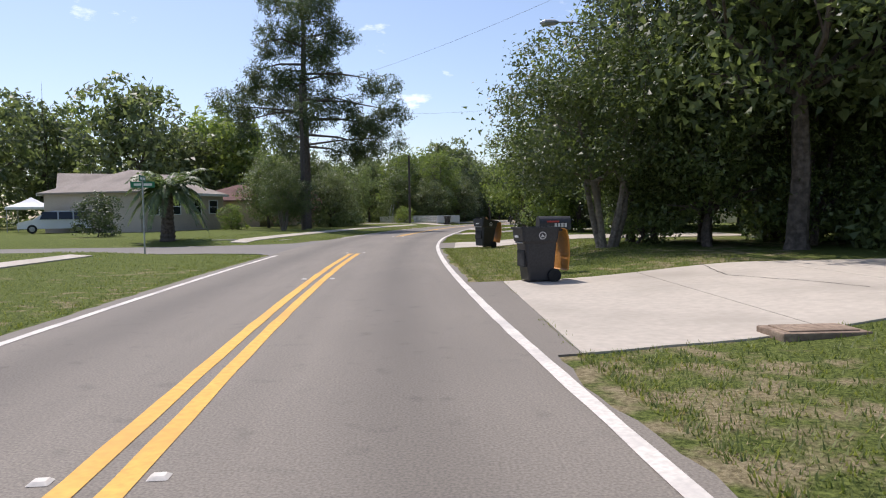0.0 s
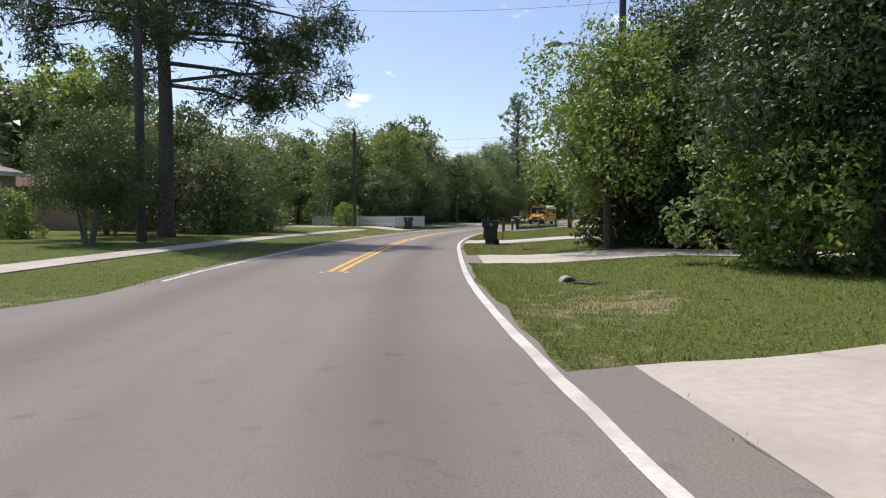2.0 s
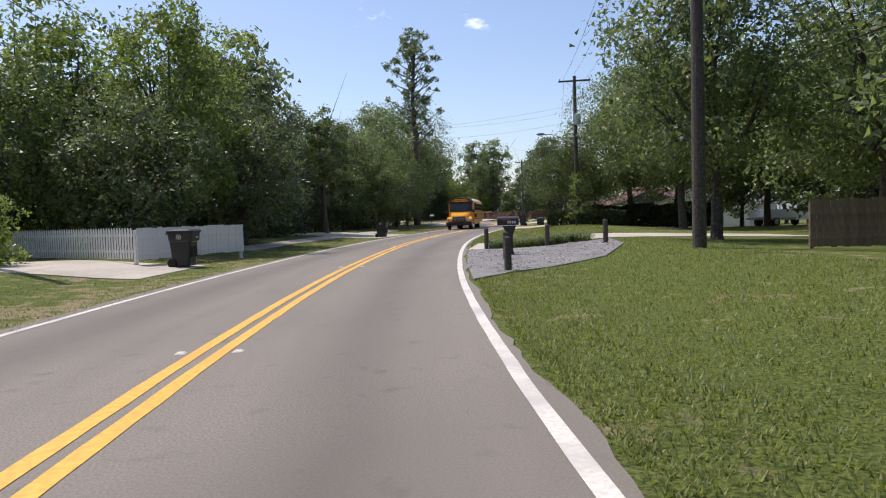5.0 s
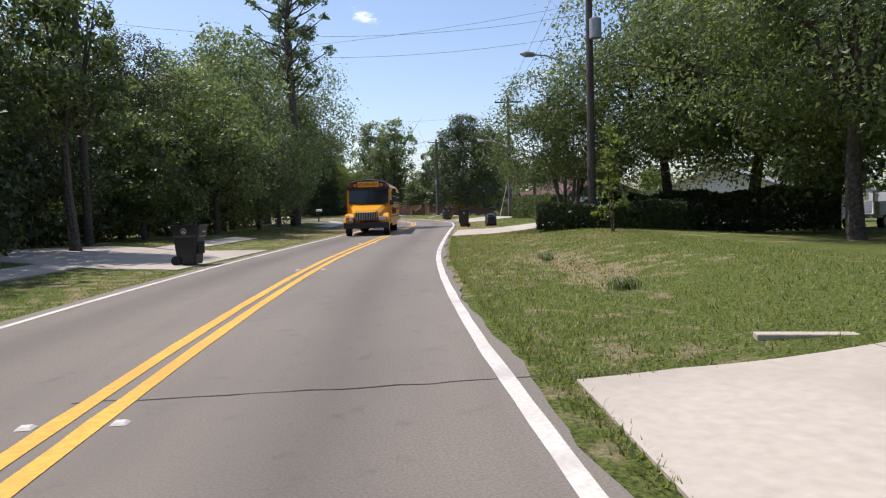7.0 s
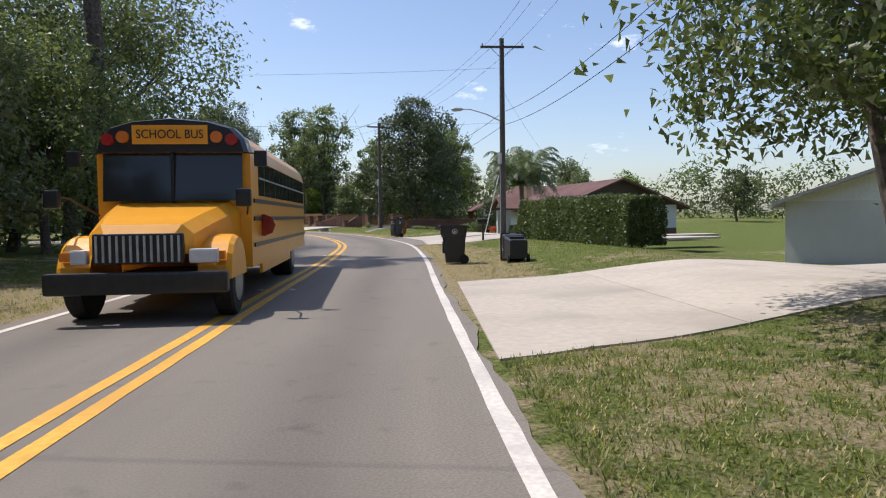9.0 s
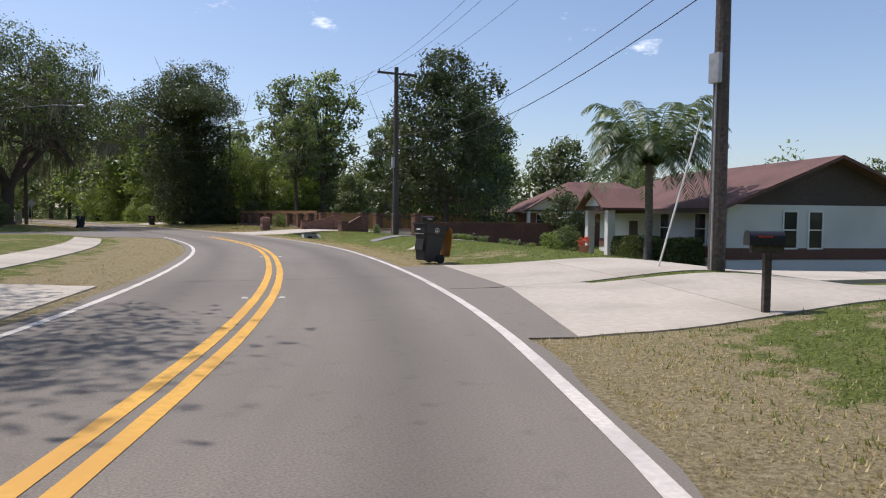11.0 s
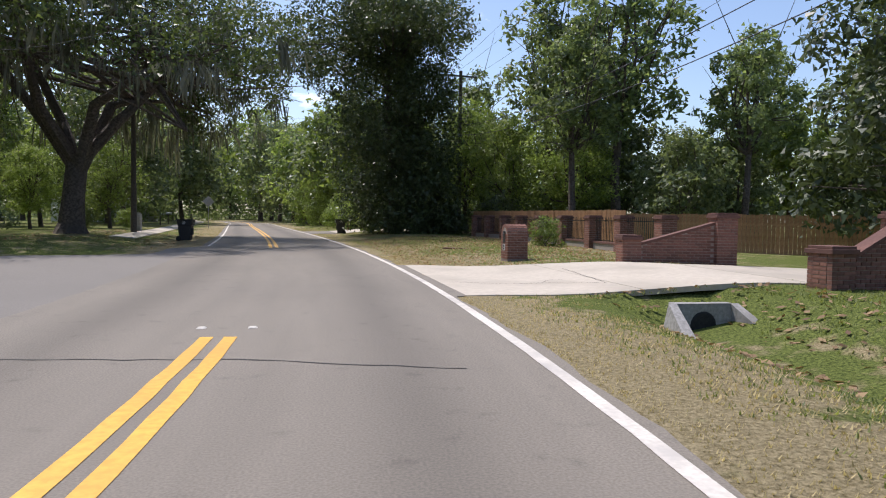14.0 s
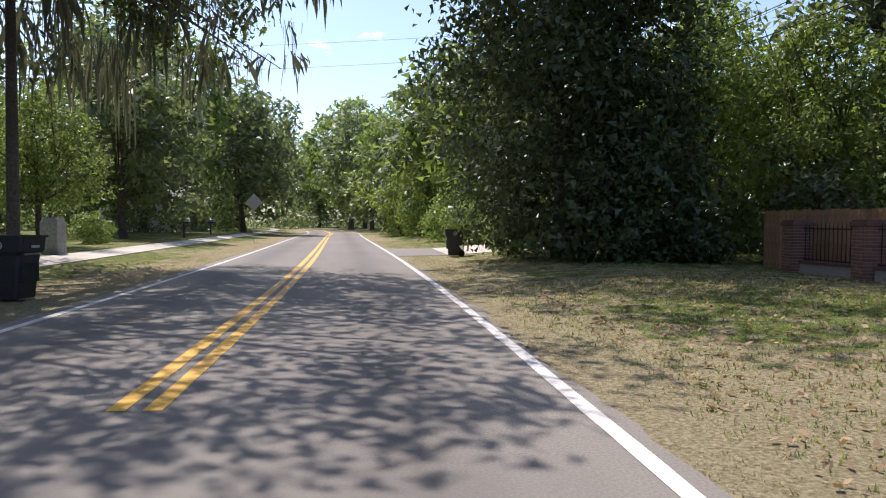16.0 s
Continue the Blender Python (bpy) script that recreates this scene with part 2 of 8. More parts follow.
M_ROOF_GREY = surf("grey_shingles", (0.24, 0.235, 0.23), (0.34, 0.335, 0.325), 14, 0.95, 0.6, (0.21, 0.205, 0.2), 0.6, per_piece=0.12)
M_GLASS = glass("window_glass")
M_GRAVEL = surf("gravel", (0.10, 0.095, 0.09), (0.34, 0.325, 0.315), 48, 0.95, 1.0, (0.3, 0.28, 0.27), 1.5, dist=0.03)
M_BUS = surf("bus_yellow_paint", (0.78, 0.34, 0.015), (0.84, 0.38, 0.02), 6, 0.32, 0.02, (0.76, 0.33, 0.015), 0.8)
M_BUS_BLACK = surf("black_enamel", (0.012, 0.012, 0.013), (0.02, 0.02, 0.02), 8, 0.35, 0)
M_CAR_WHITE = surf("white_car_paint", (0.72, 0.73, 0.74), (0.76, 0.77, 0.78), 4, 0.25, 0)
M_CAR_DARK = surf("dark_blue_car_paint", (0.018, 0.022, 0.04), (0.025, 0.03, 0.052), 4, 0.22, 0)
M_LAMP_RED = surf("red_lens", (0.35, 0.02, 0.015), (0.42, 0.03, 0.02), 6, 0.25, 0)
M_LAMP_AMBER = surf("amber_lens", (0.65, 0.18, 0.02), (0.72, 0.22, 0.03), 6, 0.25, 0)
M_LAMP_CLEAR = surf("clear_lens", (0.6, 0.6, 0.6), (0.7, 0.7, 0.7), 6, 0.1, 0)
M_CONC_BROWN = surf("soiled_concrete", (0.20, 0.14, 0.095), (0.36, 0.27, 0.19), 14, 0.92, 0.4, (0.16, 0.11, 0.075), 1.4)
M_CONC_GREY = surf("grey_cast_concrete", (0.25, 0.24, 0.225), (0.38, 0.365, 0.34), 16, 0.9, 0.3, (0.2, 0.19, 0.175), 1.0)
M_GREEN_SIGN = surf("green_sign_sheet", (0.01, 0.16, 0.075), (0.015, 0.19, 0.09), 8, 0.5, 0)
M_SIGN_BACK = surf("bare_sign_metal", (0.30, 0.305, 0.31), (0.38, 0.385, 0.39), 8, 0.5, 0, metal=0.3)
M_CANVAS = surf("white_canvas", (0.74, 0.74, 0.74), (0.80, 0.80, 0.80), 10, 0.85, 0.1)
M_TERRA = surf("terracotta", (0.34, 0.15, 0.08), (0.45, 0.21, 0.12), 14, 0.9, 0.2)
M_FLOWER = leafy("red_flowers", (0.40, 0.05, 0.03), (0.6, 0.14, 0.06), 0.2)
M_PINK = leafy("pink_blossom", (0.32, 0.12, 0.13), (0.48, 0.22, 0.22), 0.2)
M_RED = surf("red_plastic", (0.42, 0.03, 0.02), (0.5, 0.05, 0.03), 10, 0.5, 0)


# ---- the plan: the line of the road ----
CENTRE = [(2.69, -59.8), (2.0, -49.8), (1.32, -39.9), (0.63, -29.9), (-0.05, -20.0), (-0.74, -10.05), (-1.42, -0.1), (-2.11, 9.85),
          (-2.53, 19.9), (-2.59, 30.02), (-2.09, 40.16), (-0.98, 50.15), (0.44, 60.07), (2.49, 70.0), (5.16, 79.76), (8.36, 89.33),
          (11.97, 98.75), (16.11, 108.0), (20.71, 116.9), (25.41, 125.71), (30.15, 134.5), (34.44, 143.48), (37.56, 152.81),
          (39.73, 162.35), (40.64, 172.18), (40.74, 182.07), (40.31, 192.04), (39.5, 202.2), (38.4, 213.0), (37.0, 225.0),
          (35.4, 238.0), (33.2, 256.0), (30.0, 281.0), (22.0, 315.0), (6.0, 350.0)]


def spline(points, steps):
    p = np.array(points, float)
    e = np.vstack([2 * p[0] - p[1], p, 2 * p[-1] - p[-2]])
    out = []
    for i in range(len(p) - 1):
        a, b, c, d = e[i:i + 4]
        for u in np.arange(steps) / steps:
            out.append(0.5 * (2 * b + (c - a) * u + (2 * a - 5 * b + 4 * c - d) * u ** 2 + (3 * b - a - 3 * c + d) * u ** 3))
    return np.array(out + [p[-1]])


LINE = spline(CENTRE, 24)
LINE_S = np.concatenate([[0], np.cumsum(np.hypot(*np.diff(LINE, axis=0).T))]) - 59.9
TAN = np.gradient(LINE, axis=0)
TAN /= np.hypot(*TAN.T)[:, None]
NRM = np.stack([TAN[:, 1], -TAN[:, 0]], 1)
WIDE_R = np.interp(LINE_S, [0, 20, 45, 60, 118, 150, 165, 190, 210], [2.88, 2.95, 3.06, 2.95, 2.9, 3.08, 3.06, 3.2, 3.2])
WIDE_L = np.interp(LINE_S, [0, 25, 42, 66, 95, 115, 145, 170, 210], [2.65, 2.6, 3.15, 3.15, 2.9, 2.6, 2.4, 2.45, 2.65])


def road_of(x, y):
    """Distance along the road and offset to its right, for arrays of places."""
    x, y = np.atleast_1d(np.asarray(x, float)), np.atleast_1d(np.asarray(y, float))
    s, o = np.empty(len(x)), np.empty(len(x))
    for i in range(0, len(x), 4000):
        q = np.stack([x[i:i + 4000], y[i:i + 4000]], 1)
        k = ((q[:, None, :] - LINE[None]) ** 2).sum(2).argmin(1)
        w = q - LINE[k]
        side = (w * NRM[k]).sum(1)
        s[i:i + 4000] = LINE_S[k]
        o[i:i + 4000] = np.where(side < 0, -1, 1) * np.hypot(*w.T)
    return s, o


def beside(s, o):
    """The place at a distance along the road and an offset to its right."""
    k = np.abs(LINE_S - s).argmin()
    return LINE[k] + (s - LINE_S[k]) * TAN[k] + o * NRM[k]


def heading(s):
    k = np.abs(LINE_S - s).argmin()
    return math.degrees(math.atan2(-TAN[k][0], TAN[k][1]))


def step(a, b, v):
    u = np.clip((v - a) / (b - a), 0, 1)
    return u * u * (3 - 2 * u)


def level(x, y):
    """Height of the ground: yards a hand above the road, and a swale on the right."""
    s, o = road_of(x, y)
    a = np.abs(o)
    z = 0.27 * step(4.6, 9.0, a)
    drop = np.interp(s, [60, 105, 122, 148, 170, 188, 204], [0, 0.35, 0.5, 1.12, 1.12, 0.35, 0.1])
    z = z - drop * step(8, 19, o)
    wet = step(100, 108, s) * step(124, 116, s) * 0.12 + step(166, 172, s) * step(187.7, 187.0, s) * 0.5
    z = z - wet * np.exp(-((o - np.where(s > 150, 6.7, 5.9)) / 1.1) ** 2)
    # level ground where the two side streets run off to the left
    x, y = np.atleast_1d(np.asarray(x, float)), np.atleast_1d(np.asarray(y, float))
    far_1 = np.maximum(np.maximum(25.6 - y, y - 32.0), 0) + 9 * (o > 0)
    far_2 = np.maximum(np.maximum(178.4 + 0.09 * (34 - x) - y, y - 191.0), 0) + 9 * (o > 0)
    z = np.where(o < 0, z * step(0, 3.5, far_1) * step(0, 3.5, far_2) - 0.03 * step(1.5, 0.2, far_1) - 0.03 * step(1.5, 0.2, far_2), z)
    return z - 0.022 * step(4.2, 3.6, a)


def z_at(x, y):
    return float(level(x, y)[0])


def mesh_object(name, verts, faces, material, parent=None):
    me = bpy.data.meshes.new(name)
    me.from_pydata([tuple(map(float, v)) for v in verts], [], [tuple(map(int, f)) for f in faces])
    me.materials.append(material)
    ob = new(name, me)
    if parent:
        ob.parent = parent
    return ob


# ---- ground: one sheet to the horizon, with lawn, dry and bare patches ----
def ground_material():
    m = bpy.data.materials.new("lawn")
    m.use_nodes = True
    n, l = m.node_tree.nodes, m.node_tree.links
    b = n["Principled BSDF"]
    co = n.new("ShaderNodeTexCoord")

    def noisy(scale, detail):
        t = n.new("ShaderNodeTexNoise")
        t.inputs["Scale"].default_value, t.inputs["Detail"].default_value = scale, detail
        l.new(co.outputs["Object"], t.inputs["Vector"])
        return t

    def ramp(src, lo, hi, c0, c1):
        r = n.new("ShaderNodeValToRGB")
        r.color_ramp.elements[0].position, r.color_ramp.elements[1].position = lo, hi
        r.color_ramp.elements[0].color, r.color_ramp.elements[1].color = (*c0, 1), (*c1, 1)
        l.new(src, r.inputs["Fac"])
        return r.outputs["Color"]

    fine, mid, large = noisy(26, 10), noisy(2.2, 6), noisy(0.22, 5)
    fine.inputs["Roughness"].default_value = 0.68
    green = ramp(fine.outputs["Fac"], 0.36, 0.66, (0.032, 0.048, 0.011), (0.205, 0.24, 0.062))
    dry = ramp(fine.outputs["Fac"], 0.34, 0.68, (0.14, 0.112, 0.056), (0.43, 0.36, 0.215))
    att = n.new("ShaderNodeAttribute")
    att.attribute_name = "dry"
    add = n.new("ShaderNodeMath")
    add.operation = "MULTIPLY_ADD"
    add.inputs[1].default_value = 0.9
    l.new(large.outputs["Fac"], add.inputs[0])
    l.new(att.outputs["Fac"], add.inputs[2])
    add2 = n.new("ShaderNodeMath")
    add2.operation = "MULTIPLY_ADD"
    add2.inputs[1].default_value = 1.15
    l.new(mid.outputs["Fac"], add2.inputs[0])
    l.new(add.outputs[0], add2.inputs[2])
    span_node = n.new("ShaderNodeMapRange")
    span_node.interpolation_type = "SMOOTHSTEP"
    span_node.inputs["From Min"].default_value, span_node.inputs["From Max"].default_value = 1.03, 1.25
    l.new(add2.outputs[0], span_node.inputs["Value"])
    fac = span_node.outputs["Result"]
    mix = n.new("ShaderNodeMixRGB")
    l.new(fac, mix.inputs["Fac"])
    l.new(green, mix.inputs["Color1"])
    l.new(dry, mix.inputs["Color2"])
    l.new(mix.outputs["Color"], b.inputs["Base Color"])
    b.inputs["Roughness"].default_value = 0.95
    b.inputs["Specular IOR Level"].default_value = 0.1
    bp = n.new("ShaderNodeBump")
    bp.inputs["Strength"].default_value, bp.inputs["Distance"].default_value = 0.9, 0.05
    l.new(fine.outputs["Fac"], bp.inputs["Height"])
    l.new(bp.outputs["Normal"], b.inputs["Normal"])
    return m


M_LAWN = ground_material()


def steps_to(lo, hi, near_lo, near_hi, cell):
    far = [20, 45, 80, 140, 240, 420, 800, 1500, 2800]
    return np.array([near_lo - f for f in far[::-1]] + list(np.arange(near_lo, near_hi + 0.01, cell)) + [near_hi + f for f in far])


gx, gy = steps_to(0, 0, -36, 84, 0.8), steps_to(0, 0, -20, 262, 1.0)
GX, GY = np.meshgrid(gx, gy)
GZ = level(GX.ravel(), GY.ravel())
gs, go = road_of(GX.ravel(), GY.ravel())
nx = len(gx)
cells = [(j * nx + i, j * nx + i + 1, (j + 1) * nx + i + 1, (j + 1) * nx + i) for j in range(len(gy) - 1) for i in range(nx - 1)]
ground = mesh_object("ground", np.stack([GX.ravel(), GY.ravel(), GZ], 1), cells, M_LAWN)
for p in ground.data.polygons:
    p.use_smooth = True
dry_at = ground.data.attributes.new("dry", "FLOAT", "POINT")
# bare strip along the asphalt, broad and parched on the outside of the second bend
dry_val = 0.10 * step(6.0, 3.4, np.abs(go)) + 0.38 * step(122, 132, gs) * (1 - 0.35 * step(174, 186, gs)) * step(6.0, 4.1, np.abs(go)) + 0.05 * step(104, 112, gs) * step(128, 120, gs) * (go > 0) * step(14, 8, go)
dry_val -= 0.18 * step(28, 34, gs) * step(66, 60, gs) * (go > 0) + 0.16 * step(70, 60, gs) * (go < 0) + 0.12 * step(60, 70, gs) * step(112, 100, gs) * (go > 0) + 0.25 * step(150, 158, gs) * step(195, 180, gs) * step(7.5, 8.5, go)
# litter and bare soil along the bottom of the swale, and worn places on the lawns
bed = np.interp(GY.ravel(), [98, 100.0, 101.1, 102.6, 104.1, 106.4], [17.6, 18.65, 19.4, 20.0, 20.7, 21.8])
dry_val += 0.42 * np.exp(-((GX.ravel() - bed) / 0.4) ** 2) * step(97.5, 99, GY.ravel()) * step(107.5, 106.5, GY.ravel())
dry_val += 0.12 * step(188, 193, gs) * step(240, 220, gs) * step(3.2, 3.8, go) * step(13, 10, go)
for wx, wy, wr, wv in ((4.0, 52.9, 0.45, 0.35), (3.0, 36.2, 0.9, 0.5), (44.9, 188.7, 0.9, 0.5), (46.5, 189.2, 1.3, 0.35), (24.5, 110.5, 2.2, 0.14), (27.4, 109.8, 1.2, 0.3), (35.4, 134.8, 1.2, 0.25)):
    dry_val += wv * np.exp(-((GX.ravel() - wx) ** 2 + (GY.ravel() - wy) ** 2) / wr ** 2)
dry_at.data.foreach_set("value", dry_val.astype(np.float32))
tagged(ground, "green and parched lawn grass beside the road", "ground", kind="structure")

HARD = []   # outlines of paved places, where no grass grows


def s_of(x, y):
    return float(road_of(x, y)[0][0])


def strip(name, s0, s1, off_a, off_b, z, material, parent=None, pitch=0.5, ragged=(0, 0), deep=0.0):
    """A band along the road between two offsets (numbers or functions of s)."""
    ss = np.arange(s0, s1 + 1e-6, pitch)
    va, vb = [], []
    rng = np.random.default_rng(int(abs(s0 * 7 + s1)) + len(name))
    ja, jb = rng.normal(0, 1, len(ss)), rng.normal(0, 1, len(ss))
    for i, q in enumerate(ss):
        a = off_a(q) if callable(off_a) else off_a
        b = off_b(q) if callable(off_b) else off_b
        a, b = a + ragged[0] * ja[i], b + ragged[1] * jb[i]
        va.append(beside(q, a))
        vb.append(beside(q, b))
    va, vb = np.array(va), np.array(vb)
    za = level(*va.T) + z if z is not None and deep < 0 else np.full(len(ss), z)
    zb = level(*vb.T) + z if z is not None and deep < 0 else np.full(len(ss), z)
    n = len(ss)
    verts = [(*va[i], za[i]) for i in range(n)] + [(*vb[i], zb[i]) for i in range(n)]
    faces = [(i, n + i, n + i + 1, i + 1) for i in range(n - 1)]
    if deep:
        d = abs(deep)
        verts += [(*va[i], za[i] - d) for i in range(n)] + [(*vb[i], zb[i] - d) for i in range(n)]
        faces += [(i, i + 1, 2 * n + i + 1, 2 * n + i) for i in range(n - 1)] + [(n + i + 1, n + i, 3 * n + i, 3 * n + i + 1) for i in range(n - 1)]
    return mesh_object(name, verts, faces, material, parent)


def edge_r(q):
    return float(np.interp(q, LINE_S, WIDE_R))


def edge_l(q):
    return -float(np.interp(q, LINE_S, WIDE_L))


road = strip("road", -58, 345, lambda q: edge_l(q) - 0.30, lambda q: edge_r(q) + 0.17 + 0.04 * math.sin(q * 0.9) + 0.03 * math.sin(q * 2.3), 0.0, M_ASPHALT, pitch=0.3, ragged=(0.014, 0.014), deep=0.12)
n_road = len(road.data.vertices) // 4
for nm_, vals in (("across", [edge_l(0)] * n_road + [edge_r(0)] * n_road), ("along", list(np.arange(n_road) * 0.3) * 2)):
    at_ = road.data.attributes.new(nm_, "FLOAT", "POINT")
    at_.data.foreach_set("value", np.array(vals * 2, np.float32))
tagged(road, "grey two-lane asphalt road with ragged edges", "road", kind="structure")
lines = [("white_line", -58, 345, lambda q: edge_r(q) - 0.066, lambda q: edge_r(q) + 0.066, M_WHITE_LINE, "solid white edge line on asphalt"),
         ("white_line", -58, 23.9, lambda q: edge_l(q) - 0.06, lambda q: edge_l(q) + 0.06, M_WHITE_LINE, "solid white edge line on asphalt"),
         ("white_line", 40.3, s_of(37.75, 176.5), lambda q: edge_l(q) - 0.06, lambda q: edge_l(q) + 0.06, M_WHITE_LINE, "solid white edge line on asphalt"),
         ("white_line", s_of(36.9, 198.6), 345, lambda q: edge_l(q) - 0.06, lambda q: edge_l(q) + 0.06, M_WHITE_LINE, "solid white edge line on asphalt")]
for a, b in ((-58, 24.2), (42.6, s_of(40.9, 176.9)), (s_of(39.8, 197.6), 345)):
    for o in (-0.125, 0.125):
        lines.append(("yellow_line", a, b, o - 0.072, o + 0.072, M_YELLOW, "solid yellow centre line on asphalt"))
for nm, a, b, oa, ob_, mt, lb in lines:
    tagged(strip(nm, a, b, oa, ob_, 0.005, mt, ragged=(0.004, 0.004)), lb, "road marking", kind="structure")


def ring_slab(name, outline, material, z=0.0, thick=0.12, follow=True, label="", rag=0.0, fine=0.8):
    """A flat paved place with the given outline, laid on the ground."""
    bm = bmesh.new()
    pts = []
    rng = random.Random(len(name) + int(outline[0][0] * 10))
    for (xa, ya), (xb, yb) in zip(outline, outline[1:] + outline[:1]):
        k = max(1, int(math.hypot(xb - xa, yb - ya) / fine))
        for i in range(k):
            u = i / k
            j = rag if 0 < i else 0
            pts.append((xa + (xb - xa) * u + rng.uniform(-j, j), ya + (yb - ya) * u + rng.uniform(-j, j)))
    vs = [bm.verts.new((x, y, 0)) for x, y in pts]
    f = bm.faces.new(vs)
    if f.normal.z < 0:
        f.normal_flip()
    xs, ys = [p[0] for p in pts], [p[1] for p in pts]
    for lo, hi, axis in ((min(xs), max(xs), 0), (min(ys), max(ys), 1)):
        for c in np.arange(lo + 1.0, hi, 1.6):
            no = (1, 0, 0) if axis == 0 else (0, 1, 0)
            co = (c, 0, 0) if axis == 0 else (0, c, 0)
            bmesh.ops.bisect_plane(bm, geom=bm.verts[:] + bm.edges[:] + bm.faces[:], plane_co=co, plane_no=no)
    zs = level([v.co.x for v in bm.verts], [v.co.y for v in bm.verts])
    for v, h in zip(bm.verts, zs):
        v.co.z = (h if follow else 0) + z
    top = bm.faces[:]
    ext = bmesh.ops.extrude_face_region(bm, geom=top)
    for v in ext["geom"]:
        if isinstance(v, bmesh.types.BMVert):
            v.co.z -= thick
    bmesh.ops.recalc_face_normals(bm, faces=bm.faces[:])
    me = bpy.data.meshes.new(name)
    bm.to_mesh(me)
    bm.free()
    me.materials.append(material)
    ob = new(name, me)
    HARD.append(np.array(pts))
    return tagged(ob, label, "paving", kind="structure")


ring_slab("road_side_street", [(-3.4, 21.5), (-5.2, 23.4), (-6.2, 24.8), (-8.2, 25.5), (-12, 25.6), (-60, 24), (-60, 31), (-12, 31.8), (-8.9, 32.8), (-6.8, 35), (-4.8, 40.6), (-3.0, 41.0), (-2.5, 30)],
          M_SIDE, -0.006, 0.1, False, "worn grey asphalt side street joining the road", 0.05)
ring_slab("road_side_street", [(38.6, 173.5), (38.2, 174.6), (37.2, 176.7), (34.0, 178.6), (20, 180.5), (-25, 184), (-25, 192), (20, 190.6), (31, 190.2), (35, 193), (36.9, 198.6), (39.2, 199.2), (40.4, 186)],
          M_SIDE, -0.006, 0.1, False, "worn grey asphalt side street joining the road", 0.05)


def drive(name, near_a, near_b, far_a, far_b, rows, cols=1, label="pale concrete driveway with joints and cracks", z=0.022):
    """A driveway of concrete panels between its edge at the road (a, b) and its far end."""
    base = new(name)
    base.location = (near_a[0], near_a[1], 0)
    tagged(base, label, "driveway", kind="structure")
    na, nb, fa, fb = (np.array(v, float) for v in (near_a, near_b, far_a, far_b))
    for i in range(rows):
        for j in range(cols):
            g, h = 0.008 / np.linalg.norm(fa - na), 0.008 / np.linalg.norm(nb - na)
            quad = []
            for u, v in ((i, j), (i + 1, j), (i + 1, j + 1), (i, j + 1)):
                uu = u / rows + (g if u == i else -g)
                vv = v / cols + (h if v == j else -h)
                quad.append((na * (1 - uu) + fa * uu) * (1 - vv) + (nb * (1 - uu) + fb * uu) * vv)
            verts, faces, k = [], [], 7
            for a in range(k):
                for b in range(k):
                    p = (quad[0] * (1 - a / (k - 1)) + quad[1] * a / (k - 1)) * (1 - b / (k - 1)) + (quad[3] * (1 - a / (k - 1)) + quad[2] * a / (k - 1)) * b / (k - 1)
                    verts.append(p)
            verts = np.array(verts)
            zz = (level(*verts.T) if name == "walkway" else np.maximum(level(*verts.T), -0.035)) + z
            top = [(x - near_a[0], y - near_a[1], hh) for (x, y), hh in zip(verts, zz)]
            low = [(x, y, h - 0.1) for x, y, h in top]
            for a in range(k - 1):
                for b in range(k - 1):
                    faces.append((a * k + b, (a + 1) * k + b, (a + 1) * k + b + 1, a * k + b + 1))
            rim = [a * k for a in range(k)] + [(k - 1) * k + b for b in range(1, k)] + [a * k + k - 1 for a in range(k - 2, -1, -1)] + [b for b in range(k - 2, 0, -1)]
            n = k * k
            faces += [(rim[q], rim[(q + 1) % len(rim)], n + rim[(q + 1) % len(rim)], n + rim[q]) for q in range(len(rim))]
            mesh_object("panel", top + low, faces, M_CONC, base)
    HARD.append(np.array([na, fa, fb, nb]))
    (sa, sb), (oa, ob2) = road_of([na[0], nb[0]], [na[1], nb[1]])
    if 3.3 < oa < 6.5 and name == "driveway":
        inner = [tuple(beside(q, edge_r(q) + 0.08)) for q in np.linspace(sb, sa, 7)]
        ring_slab("road_apron", [tuple(na), tuple(nb)] + inner, M_ASPHALT, 0.02, 0.08, True, "dark asphalt apron where a driveway meets the road", 0.03, 0.5)
    return base


drive("driveway", (1.45, 6.4), (1.45, 13.4), (15, 9.5), (15, 14.6), 5)
drive("driveway", (1.0, 27.1), (1.25, 32.2), (14, 28.6), (14, 33.2), 5)
drive("driveway", (2.05, 45.0), (2.5, 48.9), (12.5, 42.0), (12.5, 45.4), 4)
drive("driveway", (3.3, 58.4), (4.1, 62.3), (14, 55.2), (14, 58.3), 4)
drive("driveway", (12.2, 90.7), (14.3, 95.4), (26, 87.6), (27, 92.0), 5)
drive("driveway", (25.2, 118.6), (28.9, 125.0), (44, 116.0), (45, 121.0), 6)
drive("driveway", (37.3, 140.4), (39.7, 145.0), (54, 137.2), (54, 139.8), 6)
drive("driveway", (39.74, 145.1), (41.5, 150.6), (49.5, 142.9), (50.6, 144.6), 4)
drive("driveway", (49.52, 142.85), (50.62, 144.55), (58, 140.2), (59, 142.0), 3)
drive("driveway", (44.3, 180.2), (44.1, 187.6), (50.4, 179.3), (50.4, 184.4), 2)
drive("driveway", (50.42, 179.3), (50.42, 184.4), (72, 179.5), (72, 184.6), 6)
drive("driveway", (43.0, 220.5), (42.4, 227.5), (56, 222), (56, 227), 4)
drive("driveway", (12.75, 108.9), (16.4, 115.4), (1, 117.5), (3, 122), 5)
